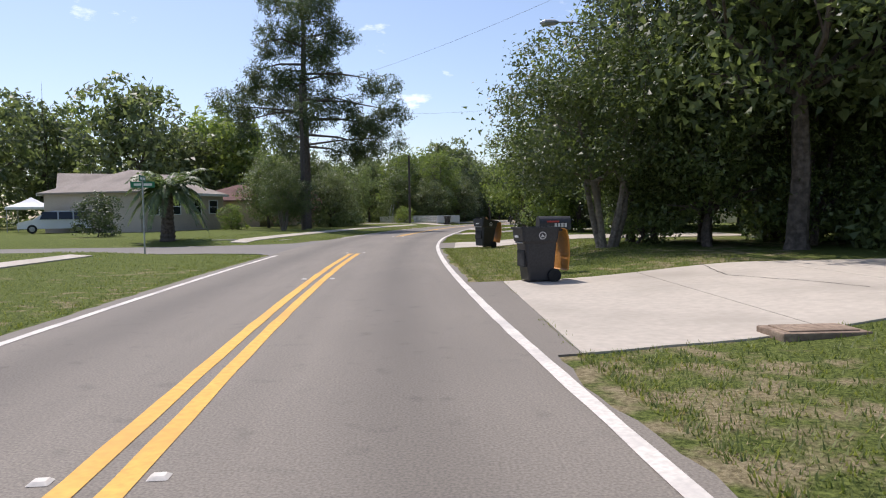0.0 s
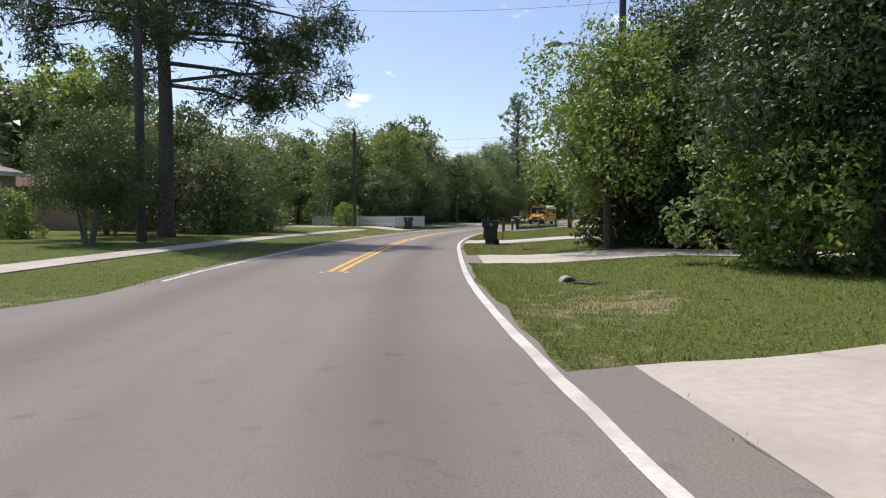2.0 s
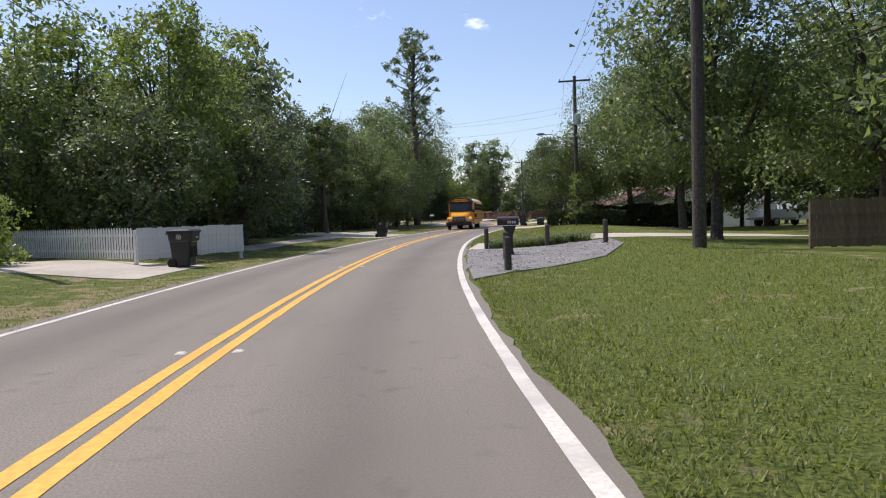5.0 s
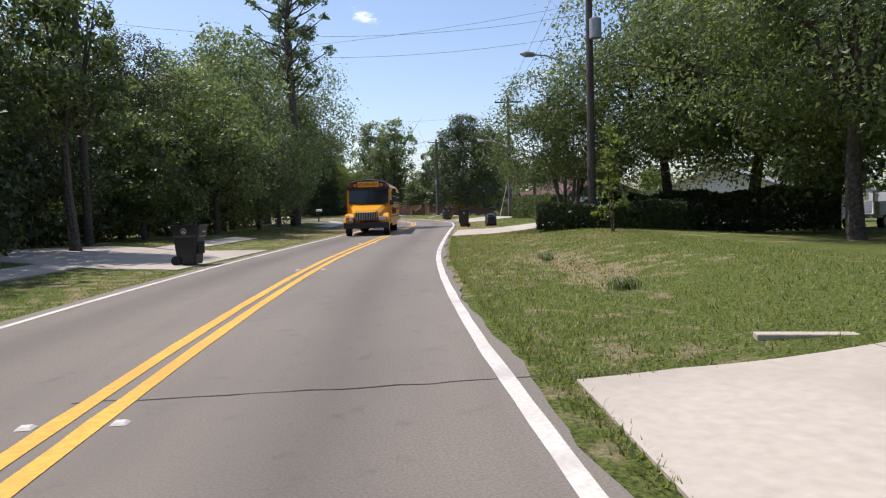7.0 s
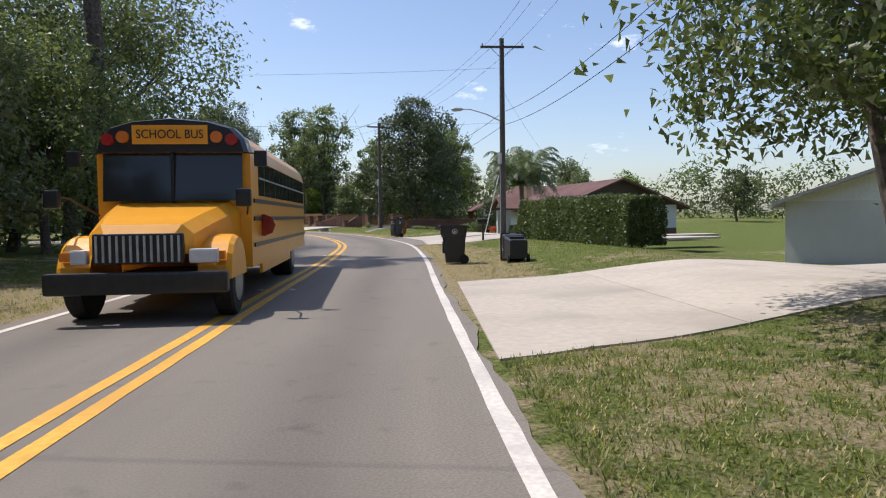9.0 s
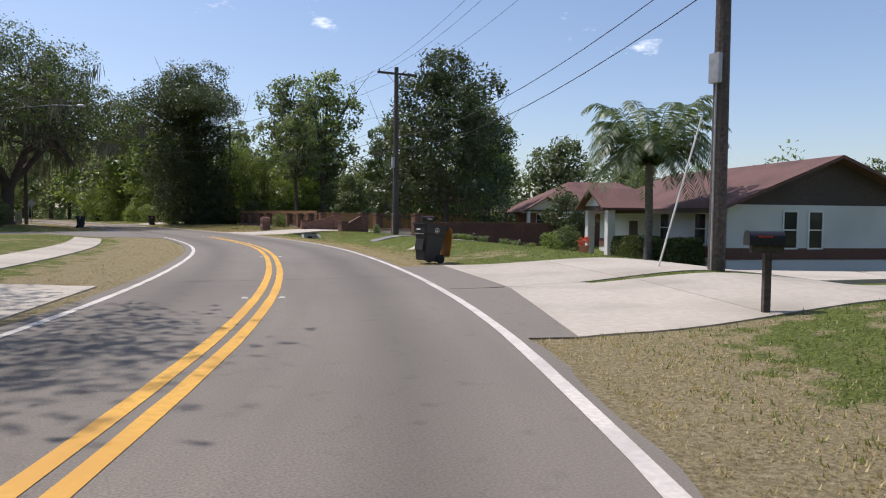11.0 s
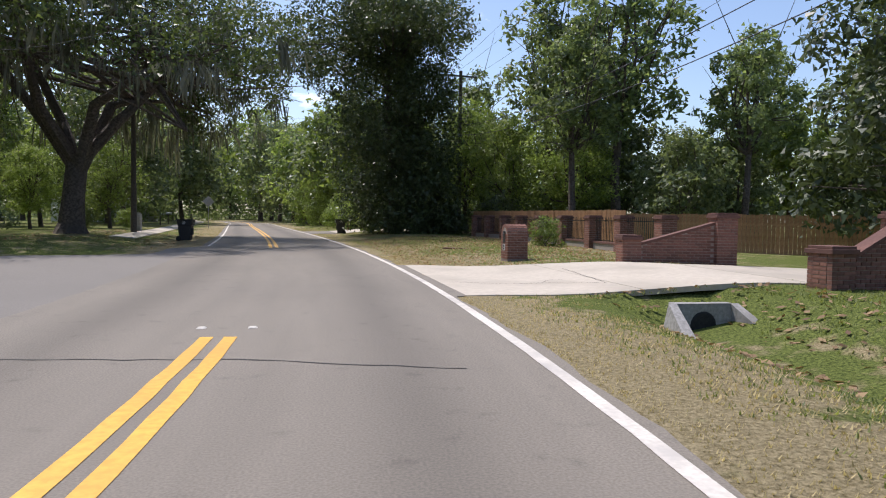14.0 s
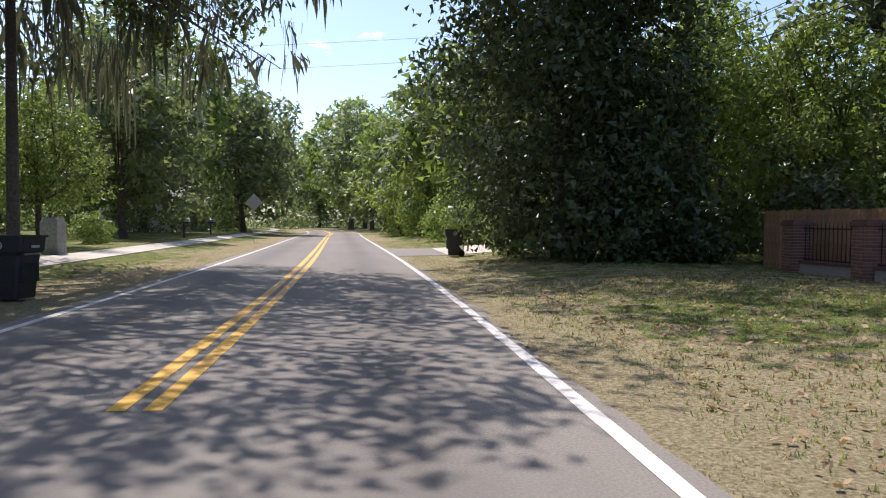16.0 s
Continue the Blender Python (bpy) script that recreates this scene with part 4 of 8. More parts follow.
def cedar(x, y):
    """The tall dark mass hung with vines at the roadside."""
    rng = np.random.default_rng(78)
    ob = thing("cedar_tree", "tall dark vine-covered tree casting deep shade", "tree", at=(x, y, z_at(x, y)))
    lobes = [((rng.uniform(-2.2, 2.6), rng.uniform(-2.2, 2.4), z), (2.3, 2.3, 1.9)) for z in np.linspace(1.2, 16.4, 30)]
    lobes += [((-3.4, 1.5, 10.5), (2.2, 2.0, 1.4)), ((-4.6, 0.5, 12.0), (2.4, 2.0, 1.3)), ((-6.4, 1.0, 12.0), (2.0, 1.9, 1.2)), ((2.4, -1.5, 1.4), (2.0, 1.8, 1.6)), ((-0.5, -1.8, 1.4), (2.0, 1.8, 1.6)), ((4.0, -0.5, 1.6), (1.9, 1.8, 1.8)), ((3.6, 0.4, 8.0), (2.2, 2.2, 2.2)), ((3.2, 0.0, 5.0), (2.3, 2.2, 2.2)), ((-3.2, 0.0, 5.5), (1.9, 1.9, 2.2)), ((3.0, 0, 2.4), (2.2, 2, 2.2)), ((-2.0, 0.4, 2.2), (1.8, 1.8, 2.0))]
    lobes += [((rng.uniform(-3.2, 2.8), -3.0 - 0.5 * math.sin(z), z), (1.9, 1.6, 1.7)) for z in np.linspace(1.4, 15.5, 22)]
    # boughs that reach over the road
    reach = [(-4.0, -5.0, 9.5), (-5.6, -4.4, 10.6), (-7.6, -5.0, 11.2), (-8.4, -4.0, 9.6), (-3.0, -6.2, 12.0), (-5.0, -7.2, 12.6), (-2.0, -8.0, 12.6), (0.2, -8.2, 13.0), (1.6, -9.2, 12.4), (-1.0, -10.6, 12.6), (-4.0, -9.6, 13.2), (0.8, -6.0, 13.4), (2.6, -6.6, 12.2), (-6.2, -2.4, 12.8)]
    lobes += [(q, (1.9, 1.9, 1.2)) for q in reach] + [((q[0] * 0.55, q[1] * 0.55, 0.4 * q[2] + 7.4), (1.5, 1.5, 0.9)) for q in reach[::2]]
    bm = bmesh.new()
    limbs(bm, rng, (0, 0, 0), [l[0] for l in lobes[4:30:2]], 0.34, (0.2, 0, 4))
    for k, q in enumerate(reach):
        tube(bm, [(0.1, 0, 11.0), (q[0] * 0.5, q[1] * 0.5, 12.0 + 0.03 * k), q], [0.1, 0.06, 0.02], 5)
    part("trunk", bm, M_BARK, ob)
    quad_part("crown", leaves(rng, lobes, 78000, 0.23, 0.15), M_LEAF_DARK, ob)
    return ob


cedar(46.5, 216.0)


def oak(x, y, seed, height=13.0, spread=9.0, turn=0.0, moss=260, leaf_n=24000, drapes=(), masses=(), leaf=None):
    rng = np.random.default_rng(seed)
    ob = thing("live_oak", "wide live oak hung with grey moss", "tree", at=(x, y, z_at(x, y)), turn=turn)
    heads, lobes = [], []
    for i in range(17):
        a, rr = 2.4 * i, spread * math.sqrt((i + 0.5) / 17)
        z = height * (0.92 - 0.42 * (rr / spread) ** 2) * rng.uniform(0.88, 1.02)
        heads.append((rr * math.cos(a), rr * math.sin(a), z))
        lobes.append((heads[-1], (2.4, 2.4, 1.5)))
    for i in range(16):
        a, rr = 2.4 * i + 0.7, spread * rng.uniform(0.55, 1.02)
        lobes.append(((rr * math.cos(a), rr * math.sin(a), height * rng.uniform(0.3, 0.58)), (1.9, 1.9, 1.6)))
    lobes += [((rng.normal(0, 2.5), rng.normal(0, 2.5), height * rng.uniform(0.55, 0.85)), (2.6, 2.6, 1.8)) for _ in range(5)]
    lobes += [((mx, my, mz), (1.7, 1.7, 1.5)) for mx, my, mz in masses]
    bm = bmesh.new()
    fork = np.array([0.3, 0.1, height * 0.2])
    tube(bm, [(0, 0, -0.1), (0.05, 0, 0.5), (0.2, -0.1, height * 0.1), fork], [0.86, 0.6, 0.52, 0.5], 12, 0.08)
    for k in range(6):
        mine = [l[0] for i, l in enumerate(lobes) if i % 6 == k]
        a = 2 * math.pi * k / 6 + rng.uniform(-0.3, 0.3)
        low = fork + [rng.uniform(-0.1, 0.1), rng.uniform(-0.1, 0.1), -rng.uniform(0, 0.9)]
        knee = fork + np.array([math.cos(a) * spread * 0.17, math.sin(a) * spread * 0.17, height * rng.uniform(0.1, 0.17)])
        joint = fork + np.array([math.cos(a + 0.25) * spread * 0.36, math.sin(a + 0.25) * spread * 0.36, height * rng.uniform(0.2, 0.42)])
        tube(bm, [low, knee, joint], [0.34, 0.26, 0.17], 8, 0.06)
        for h in mine:
            h = np.array(h)
            m1 = joint + (h - joint) * 0.45 + rng.normal(0, 0.12, 3) * np.linalg.norm(h - joint)
            tube(bm, [joint, m1, h], [0.15, 0.09, 0.03], 6)
            for _ in range(2):
                e = h + rng.normal(0, 1.3, 3)
                tube(bm, [m1, (m1 + e) / 2 + rng.normal(0, 0.3, 3), e], [0.07, 0.045, 0.015], 5)
    part("trunk", bm, M_BARK, ob)
    quad_part("crown", leaves(rng, lobes, leaf_n, 0.2, 0.34), leaf or M_LEAF, ob)
    strands, tresses = [], []
    for _ in range(moss):
        c, r = lobes[rng.integers(len(lobes))]
        px, py = c[0] + rng.normal(0, 1.3), c[1] + rng.normal(0, 1.3)
        top, long = c[2] - rng.uniform(0.2, 1.3), rng.uniform(0.6, 2.4)
        tresses.append((px, py, top, long, 14, 0.2))
    tresses += [(dx, dy, dz, dl, 56, 0.34) for dx, dy, dz, dl in drapes]
    for px, py, top, long, many, wide in tresses:
        for _ in range(many):
            ax, ay = px + rng.normal(0, wide), py + rng.normal(0, wide)
            w, ll = rng.uniform(0.015, 0.055), long * rng.uniform(0.2, 1) ** 1.3
            sx, sy = rng.normal(0, 0.17, 2)
            t = rng.uniform(0, math.pi)
            dx, dy = w * math.cos(t), w * math.sin(t)
            strands.append([(ax - dx * 0.4, ay - dy * 0.4, top), (ax + dx * 0.4, ay + dy * 0.4, top), (ax + sx + dx, ay + sy + dy, top - ll * 0.6), (ax + sx - dx * 0.2, ay + sy, top - ll)])
    quad_part("moss", np.array(strands), M_MOSS, ob, "hanging grey moss")
    return ob


oak(29.5, 205.6, 91, 18.0, 10.5, 0, 250, 50000,
    [(3.2, 8.4, 6.4, 3.4), (1.6, 9.0, 6.8, 2.8), (4.4, 7.4, 7.2, 2.6), (2.4, 6.2, 7.6, 2.6), (5.2, 9.4, 6.6, 2.4), (0.4, 7.4, 7.2, 2.6)],
    [(5.4, 6.2, 13.0), (5.0, 6.8, 11.0), (4.6, 7.0, 9.2), (4.8, 7.4, 7.4), (3.2, 7.6, 8.4), (3.0, 6.4, 10.4), (6.6, 5.6, 10.2), (7.4, 5.0, 12.2), (1.6, 7.8, 9.4), (6.0, 7.4, 8.4)], M_LEAF_MID)
oak(21.8, 197.4, 92, 18.0, 9.5, 40, 260, 36000, leaf=M_LEAF_MID)
oak(10.0, 206.0, 96, 17.0, 9.0, 120, 260, 24000)
oak(8.0, 184.0 - 14, 94, 13, 8.5, 10, 160)


def pine(x, y):
    rng = np.random.default_rng(61)
    ob = thing("pine_tree", "tall pine with a bare trunk and dark needle clumps", "tree", at=(x, y, z_at(x, y)))
    bm = bmesh.new()
    tube(bm, [(0, 0, -0.1), (0.05, 0, 0.5), (0.1, 0.1, 6), (-0.05, 0, 12), (0.1, 0, 17), (0, 0, 20.2)], [0.46, 0.36, 0.31, 0.26, 0.17, 0.05], 12, 0.05)
    lobes = []
    for i in range(19):
        z = 7.6 + 12.6 * i / 18
        a, ln = 2.4 * i + rng.uniform(-0.3, 0.3), rng.uniform(4.2, 7.2) * (1.05 - 0.55 * i / 18)
        tip = (ln * math.cos(a), ln * math.sin(a), z + rng.uniform(-0.9, 0.6))
        tube(bm, [(0, 0, z - 0.4), (tip[0] * 0.5, tip[1] * 0.5, z), tip], [0.1, 0.07, 0.03], 5)
        for u in (0.35, 0.6, 0.8, 1.0):
            s = rng.uniform(1.0, 1.6)
            lobes.append(((tip[0] * u + rng.normal(0, 0.5), tip[1] * u + rng.normal(0, 0.5), tip[2] + rng.normal(0, 0.6)), (s, s, s * 0.85)))
    for tip in ((7.4, 0.3, 10.2), (6.6, -1.2, 8.6), (5.6, 0.8, 7.2), (4.2, 0.4, 6.2), (6.2, -2.0, 12.4), (-5.6, -1.8, 11.4), (-5.0, -1.0, 9.2), (-3.4, -2.4, 13.2)):
        tube(bm, [(0, 0, tip[2] + 0.9), (tip[0] * 0.5, tip[1] * 0.5, tip[2] + 0.7), tip], [0.12, 0.08, 0.03], 5)
        for _ in range(3):
            lobes.append(((tip[0] + rng.normal(0, 0.7), tip[1] + rng.normal(0, 0.7), tip[2] + rng.normal(0, 0.5)), (1.25, 1.25, 1.1)))
    part("trunk", bm, M_BARK, ob)
    quad_part("crown", leaves(rng, lobes, 52000, 0.36, 0.33, 0.2, 0.5, 0.2), M_NEEDLE, ob)
    return ob


pine(-10.6, 59.7)


def tall_thin(x, y):
    rng = np.random.default_rng(63)
    ob = thing("tree", "very tall thin tree with a sparse top", "tree", at=(x, y, z_at(x, y)))
    bm = bmesh.new()
    tube(bm, [(0, 0, 0), (0.2, 0, 7), (0, 0.2, 14), (0.4, 0, 20.5)], [0.4, 0.3, 0.2, 0.06], 9)
    lobes = []
    for i in range(64):
        z = 9.6 + 10.8 * i / 63
        a, ln = 2.4 * i, rng.uniform(0.5, 3.0) * (1.1 - 0.5 * abs(i / 63 - 0.45))
        tip = (ln * math.cos(a), ln * math.sin(a), z + 0.8)
        tube(bm, [(0.1, 0.1, z - 0.8), (tip[0] * 0.6, tip[1] * 0.6, z), tip], [0.09, 0.05, 0.02], 5)
        sz = rng.uniform(0.35, 0.75)
        lobes.append((tip, (sz, sz, sz * 0.8)))
    part("trunk", bm, M_BARK, ob)
    quad_part("crown", leaves(rng, lobes, 12000, 0.2, 0.4, 0.2), M_LEAF_GREY, ob)


tall_thin(23.8, 140.6)

ligustrum = broad_tree(71, 7.2, 4.2, 1.7, 36000, 0.125, M_LEAF_MID, M_BARK_PALE, "ornamental_tree", "many-stemmed small-leaved tree over a hedge", stems=6, gap=0.45, trunk_r=0.26)
put(ligustrum, 30.8, 117.4, 0.95)
put(ligustrum, 5.6, 21.3, 0.98, 40, tall=0.9, label="many-stemmed slender tree at the wood's edge")
put(ligustrum, -10.9, 51.6, 0.55, 80, tall=1.15, label="many-stemmed small tree beside the footpath")
put(T_BUSH[1], -16.5, 58.0, 0.9, 20)
away(ligustrum)


def sapling(x, y):
    rng = np.random.default_rng(72)
    ob = thing("sapling", "thin young tree with sparse bright leaves", "tree", at=(x, y, z_at(x, y)))
    bm = bmesh.new()
    tube(bm, [(0, 0, 0), (-0.12, 0, 1.2), (-0.2, 0, 3.4)], [0.035, 0.028, 0.012], 6)
    tube(bm, [(0.1, 0.02, 0), (0.1, 0.05, 0.6), (0.02, 0, 1.1)], [0.03, 0.025, 0.012], 6)
    part("trunk", bm, M_BARK, ob)
    lobes = [((-0.15 + rng.normal(0, 0.25), rng.normal(0, 0.25), z), (0.38, 0.38, 0.3)) for z in np.linspace(0.7, 3.6, 9)]
    quad_part("crown", leaves(rng, lobes, 700, 0.14, 0.35, 0.1), M_LEAF_LIGHT, ob)


sapling(27.2, 110.1)


def frond(bm_quads, rng, root, a, rise, ln, leaflet, drop, width=0.045):
    """One feathered palm leaf: leaflets along an arching rib."""
    pts = []
    for i in range(15):
        u = i / 14
        r = ln * (u - 0.18 * u * u)
        pts.append(np.array([root[0] + r * math.cos(a), root[1] + r * math.sin(a), root[2] + rise * ln * u - drop * ln * u ** 2.4]))
    side = np.array([-math.sin(a), math.cos(a), 0])
    for i in range(14):
        for k in (0.0, 0.33, 0.66):
            p = pts[i] * (1 - k) + pts[i + 1] * k
            d = pts[i + 1] - pts[i]
            d = d / np.linalg.norm(d)
            u = (i + k) / 14
            ll = leaflet * math.sin(math.pi * min(1, 0.12 + 0.84 * u)) ** 0.6 * rng.uniform(0.85, 1.1)
            for sg in (-1, 1):
                tip = p + side * sg * ll * 0.72 + d * ll * 0.45 + np.array([0, 0, -ll * rng.uniform(0.25, 0.6)])
                mid = (p + tip) / 2 + np.array([0, 0, ll * 0.1])
                bm_quads.append([p, mid + d * width, tip, mid - d * width])
    for i in range(14):
        w = 0.03 * (1 - i / 16)
        bm_quads.append([pts[i] - side * w, pts[i] + side * w, pts[i + 1] + side * w, pts[i + 1] - side * w])


def palm(x, y, trunk_h, r, n, ln, leaflet, label, rise=(0.1, 0.9), drop=(0.5, 0.9), boots=False, seed=5):
    rng = np.random.default_rng(seed)
    ob = thing("palm_tree", label, "palm", at=(x, y, z_at(x, y)))
    bm = bmesh.new()
    zs = np.linspace(-0.1, trunk_h, 24)
    tube(bm, [(0.03 * math.sin(z), 0, z) for z in zs], [r * (1.35 - 0.35 * min(1, max(0, z) / 1.0)) * (1 + (0.13 if boots else 0.03) * (i % 2)) for i, z in enumerate(zs)], 12)
    part("trunk", bm, M_BARK_PALE if not boots else M_BARK, ob)
    q = []
    for i in range(n):
        a = 2.4 * i + rng.uniform(-0.2, 0.2)
        u = i / n
        frond(q, rng, (0, 0, trunk_h), a, rise[0] + (rise[1] - rise[0]) * u, ln * rng.uniform(0.85, 1.1), leaflet, drop[1] + (drop[0] - drop[1]) * u)
    quad_part("crown", np.array(q), M_PALM, ob)
    return ob


palm(-13.0, 34.3, 2.5, 0.27, 44, 2.35, 0.42, "stout feather palm with a rough trunk on the lawn", (-0.1, 1.0), (0.5, 0.8), True)
palm(55.1, 155.9, 4.4, 0.17, 46, 3.9, 0.85, "slender queen palm with drooping feathery fronds", (0.45, 1.75), (1.05, 0.9))


def hedge(x0, y0, x1, y1, height, depth, label, leaf=None, seed=1, n=5200, name="hedge", leaf_size=0.13):
    rng = np.random.default_rng(seed)
    ob = thing(name, label, "hedge", at=(x0, y0, z_at((x0 + x1) / 2, (y0 + y1) / 2)))
    dx, dy = x1 - x0, y1 - y0
    ln = math.hypot(dx, dy)
    ux, uy = dx / ln, dy / ln
    k = max(2, int(ln / 0.6))
    bm = bmesh.new()
    for i in range(0, k + 1):
        tube(bm, [(dx * i / k, dy * i / k, -0.05), (dx * i / k + 0.05, dy * i / k, height * 0.6)], [0.05, 0.02], 5)
    tagged(part("hedge_core", bm, M_BARK, ob), kind="stuff")
    m = n * 2
    p = np.column_stack([rng.uniform(-0.3, ln + 0.3, m), rng.uniform(-0.5, 0.5, m) * depth, rng.uniform(0.02, 1, m) * height])
    face = rng.random(m)
    sides, tops, ends = face < 0.5, (face >= 0.5) & (face < 0.8), (face >= 0.8) & (face < 0.88)
    p[sides, 1] = np.where(rng.random(sides.sum()) < 0.5, -0.5, 0.5) * depth
    p[tops, 2] = height
    p[ends, 0] = np.where(rng.random(ends.sum()) < 0.5, -0.3, ln + 0.3)
    wave = 0.09 * np.sin(p[:, 0] * 1.7 + seed) + 0.05 * np.sin(p[:, 0] * 4.1 + 2 * p[:, 2])
    p[:, 1] *= 1 + wave + rng.normal(0, 0.035, m)
    p[:, 2] *= 1 + 0.6 * wave + rng.normal(0, 0.03, m)
    t, b = rng.normal(size=(m, 3)), rng.normal(size=(m, 3))
    t /= np.linalg.norm(t, axis=1)[:, None]
    b = np.cross(t, b)
    b /= np.linalg.norm(b, axis=1)[:, None]
    sz = (leaf_size * rng.uniform(0.6, 1.3, m))[:, None]
    p[:, 1] *= 1 - 0.22 * np.clip(p[:, 2] / height, 0, 1) ** 5
    q = np.column_stack([p[:, 0] * ux - p[:, 1] * uy, p[:, 0] * uy + p[:, 1] * ux, np.maximum(p[:, 2], 0.02)])
    quad_part("foliage", np.stack([q - t * sz * 0.4 - b * sz * 0.32, q - t * sz * 0.4 + b * sz * 0.32, q + t * sz * 0.6], 1), leaf or M_LEAF, ob)
    return ob


hedge(27.8, 115.0, 31.8, 111.6, 1.0, 1.1, "low clipped dark hedge in shade", M_LEAF_DARK, 1, 7000)
hedge(33.5, 117.5, 39.0, 110.0, 1.7, 1.5, "tall clipped dark hedge in shade", M_LEAF_DARK, 2, 15000, leaf_size=0.17)
hedge(41.4, 137.6, 38.9, 129.2, 1.6, 1.5, "tall clipped green hedge", M_LEAF_MID, 3, 22000, leaf_size=0.105)
hedge(57.2, 159.6, 55.2, 153.8, 1.15, 1.0, "low clipped green hedge along the house", M_LEAF_MID, 4, 8000)
for i, (x, y, sc) in enumerate([(50.6, 194.6, 0.5), (34, 86.6, 0.5), (22.8, 71.4, 0.55), (52.6, 158.4, 0.42), (50.5, 157.0, 0.32), (49.9, 172.9, 0.2),
                                 (27.5, 222.8, 0.6), (26, 218.5, 0.5), (-3.0, 88.6, 0.9), (29.6, 196, 0.7), (24.5, 196.5, 0.8), (45.6, 218.8, 0.8), (45.4, 222.9, 0.7), (57.5, 159, 0.4)]):
    put(T_BUSH[(i + 1) % 2], x, y, sc, 50 * i)
put(T_BUSH[2], -19.5, 40.6, 0.95, 30)
put(T_BUSH[2], 61.6, 168.7, 1.15, 80, tall=1.2, label="small rounded dark tree at the end of a wall")
for o in T_BROAD + T_LIGHT + T_GREY + T_THIN + T_NEAR + T_WIDE + T_BUSH + F_BROAD:
    away(o)


# ---- small helpers for built things ----
def cyl(bm, a, b, r0, r1=None, sides=12):
    return tube(bm, [a, b], [r0, r0 if r1 is None else r1], sides)


def loft(bm, rings, cap0=True, cap1=True):
    vs = [[bm.verts.new(p) for p in r] for r in rings]
    n = len(vs[0])
    for a, b in zip(vs, vs[1:]):
        for k in range(n):
            bm.faces.new((a[k], a[(k + 1) % n], b[(k + 1) % n], b[k]))
    if cap0:
        bm.faces.new(vs[0][::-1])
    if cap1:
        bm.faces.new(vs[-1])
    return bm


def rounded(x0, x1, y0, y1, z, r=0.05, k=3):
    pts = []
    for cx, cy, a0 in ((x1 - r, y1 - r, 0), (x0 + r, y1 - r, 90), (x0 + r, y0 + r, 180), (x1 - r, y0 + r, 270)):
        for i in range(k + 1):
            a = radians(a0 + 90 * i / k)
            pts.append((cx + r * math.cos(a), cy + r * math.sin(a), z))
    return pts


def solid(name, lo, hi, material, parent, label="", bevel=0.0):
    bm = bmesh.new()
    box(bm, lo, hi, bevel)
    return part(name, bm, material, parent, label)


def plate(name, corners, material, parent, thick=0.02, label=""):
    """A thin panel through four corners."""
    c = [Vector(p) for p in corners]
    n = (c[1] - c[0]).cross(c[3] - c[0]).normalized() * thick
    bm = bmesh.new()
    loft(bm, [c, [p + n for p in c]])
    return part(name, bm, material, parent, label)


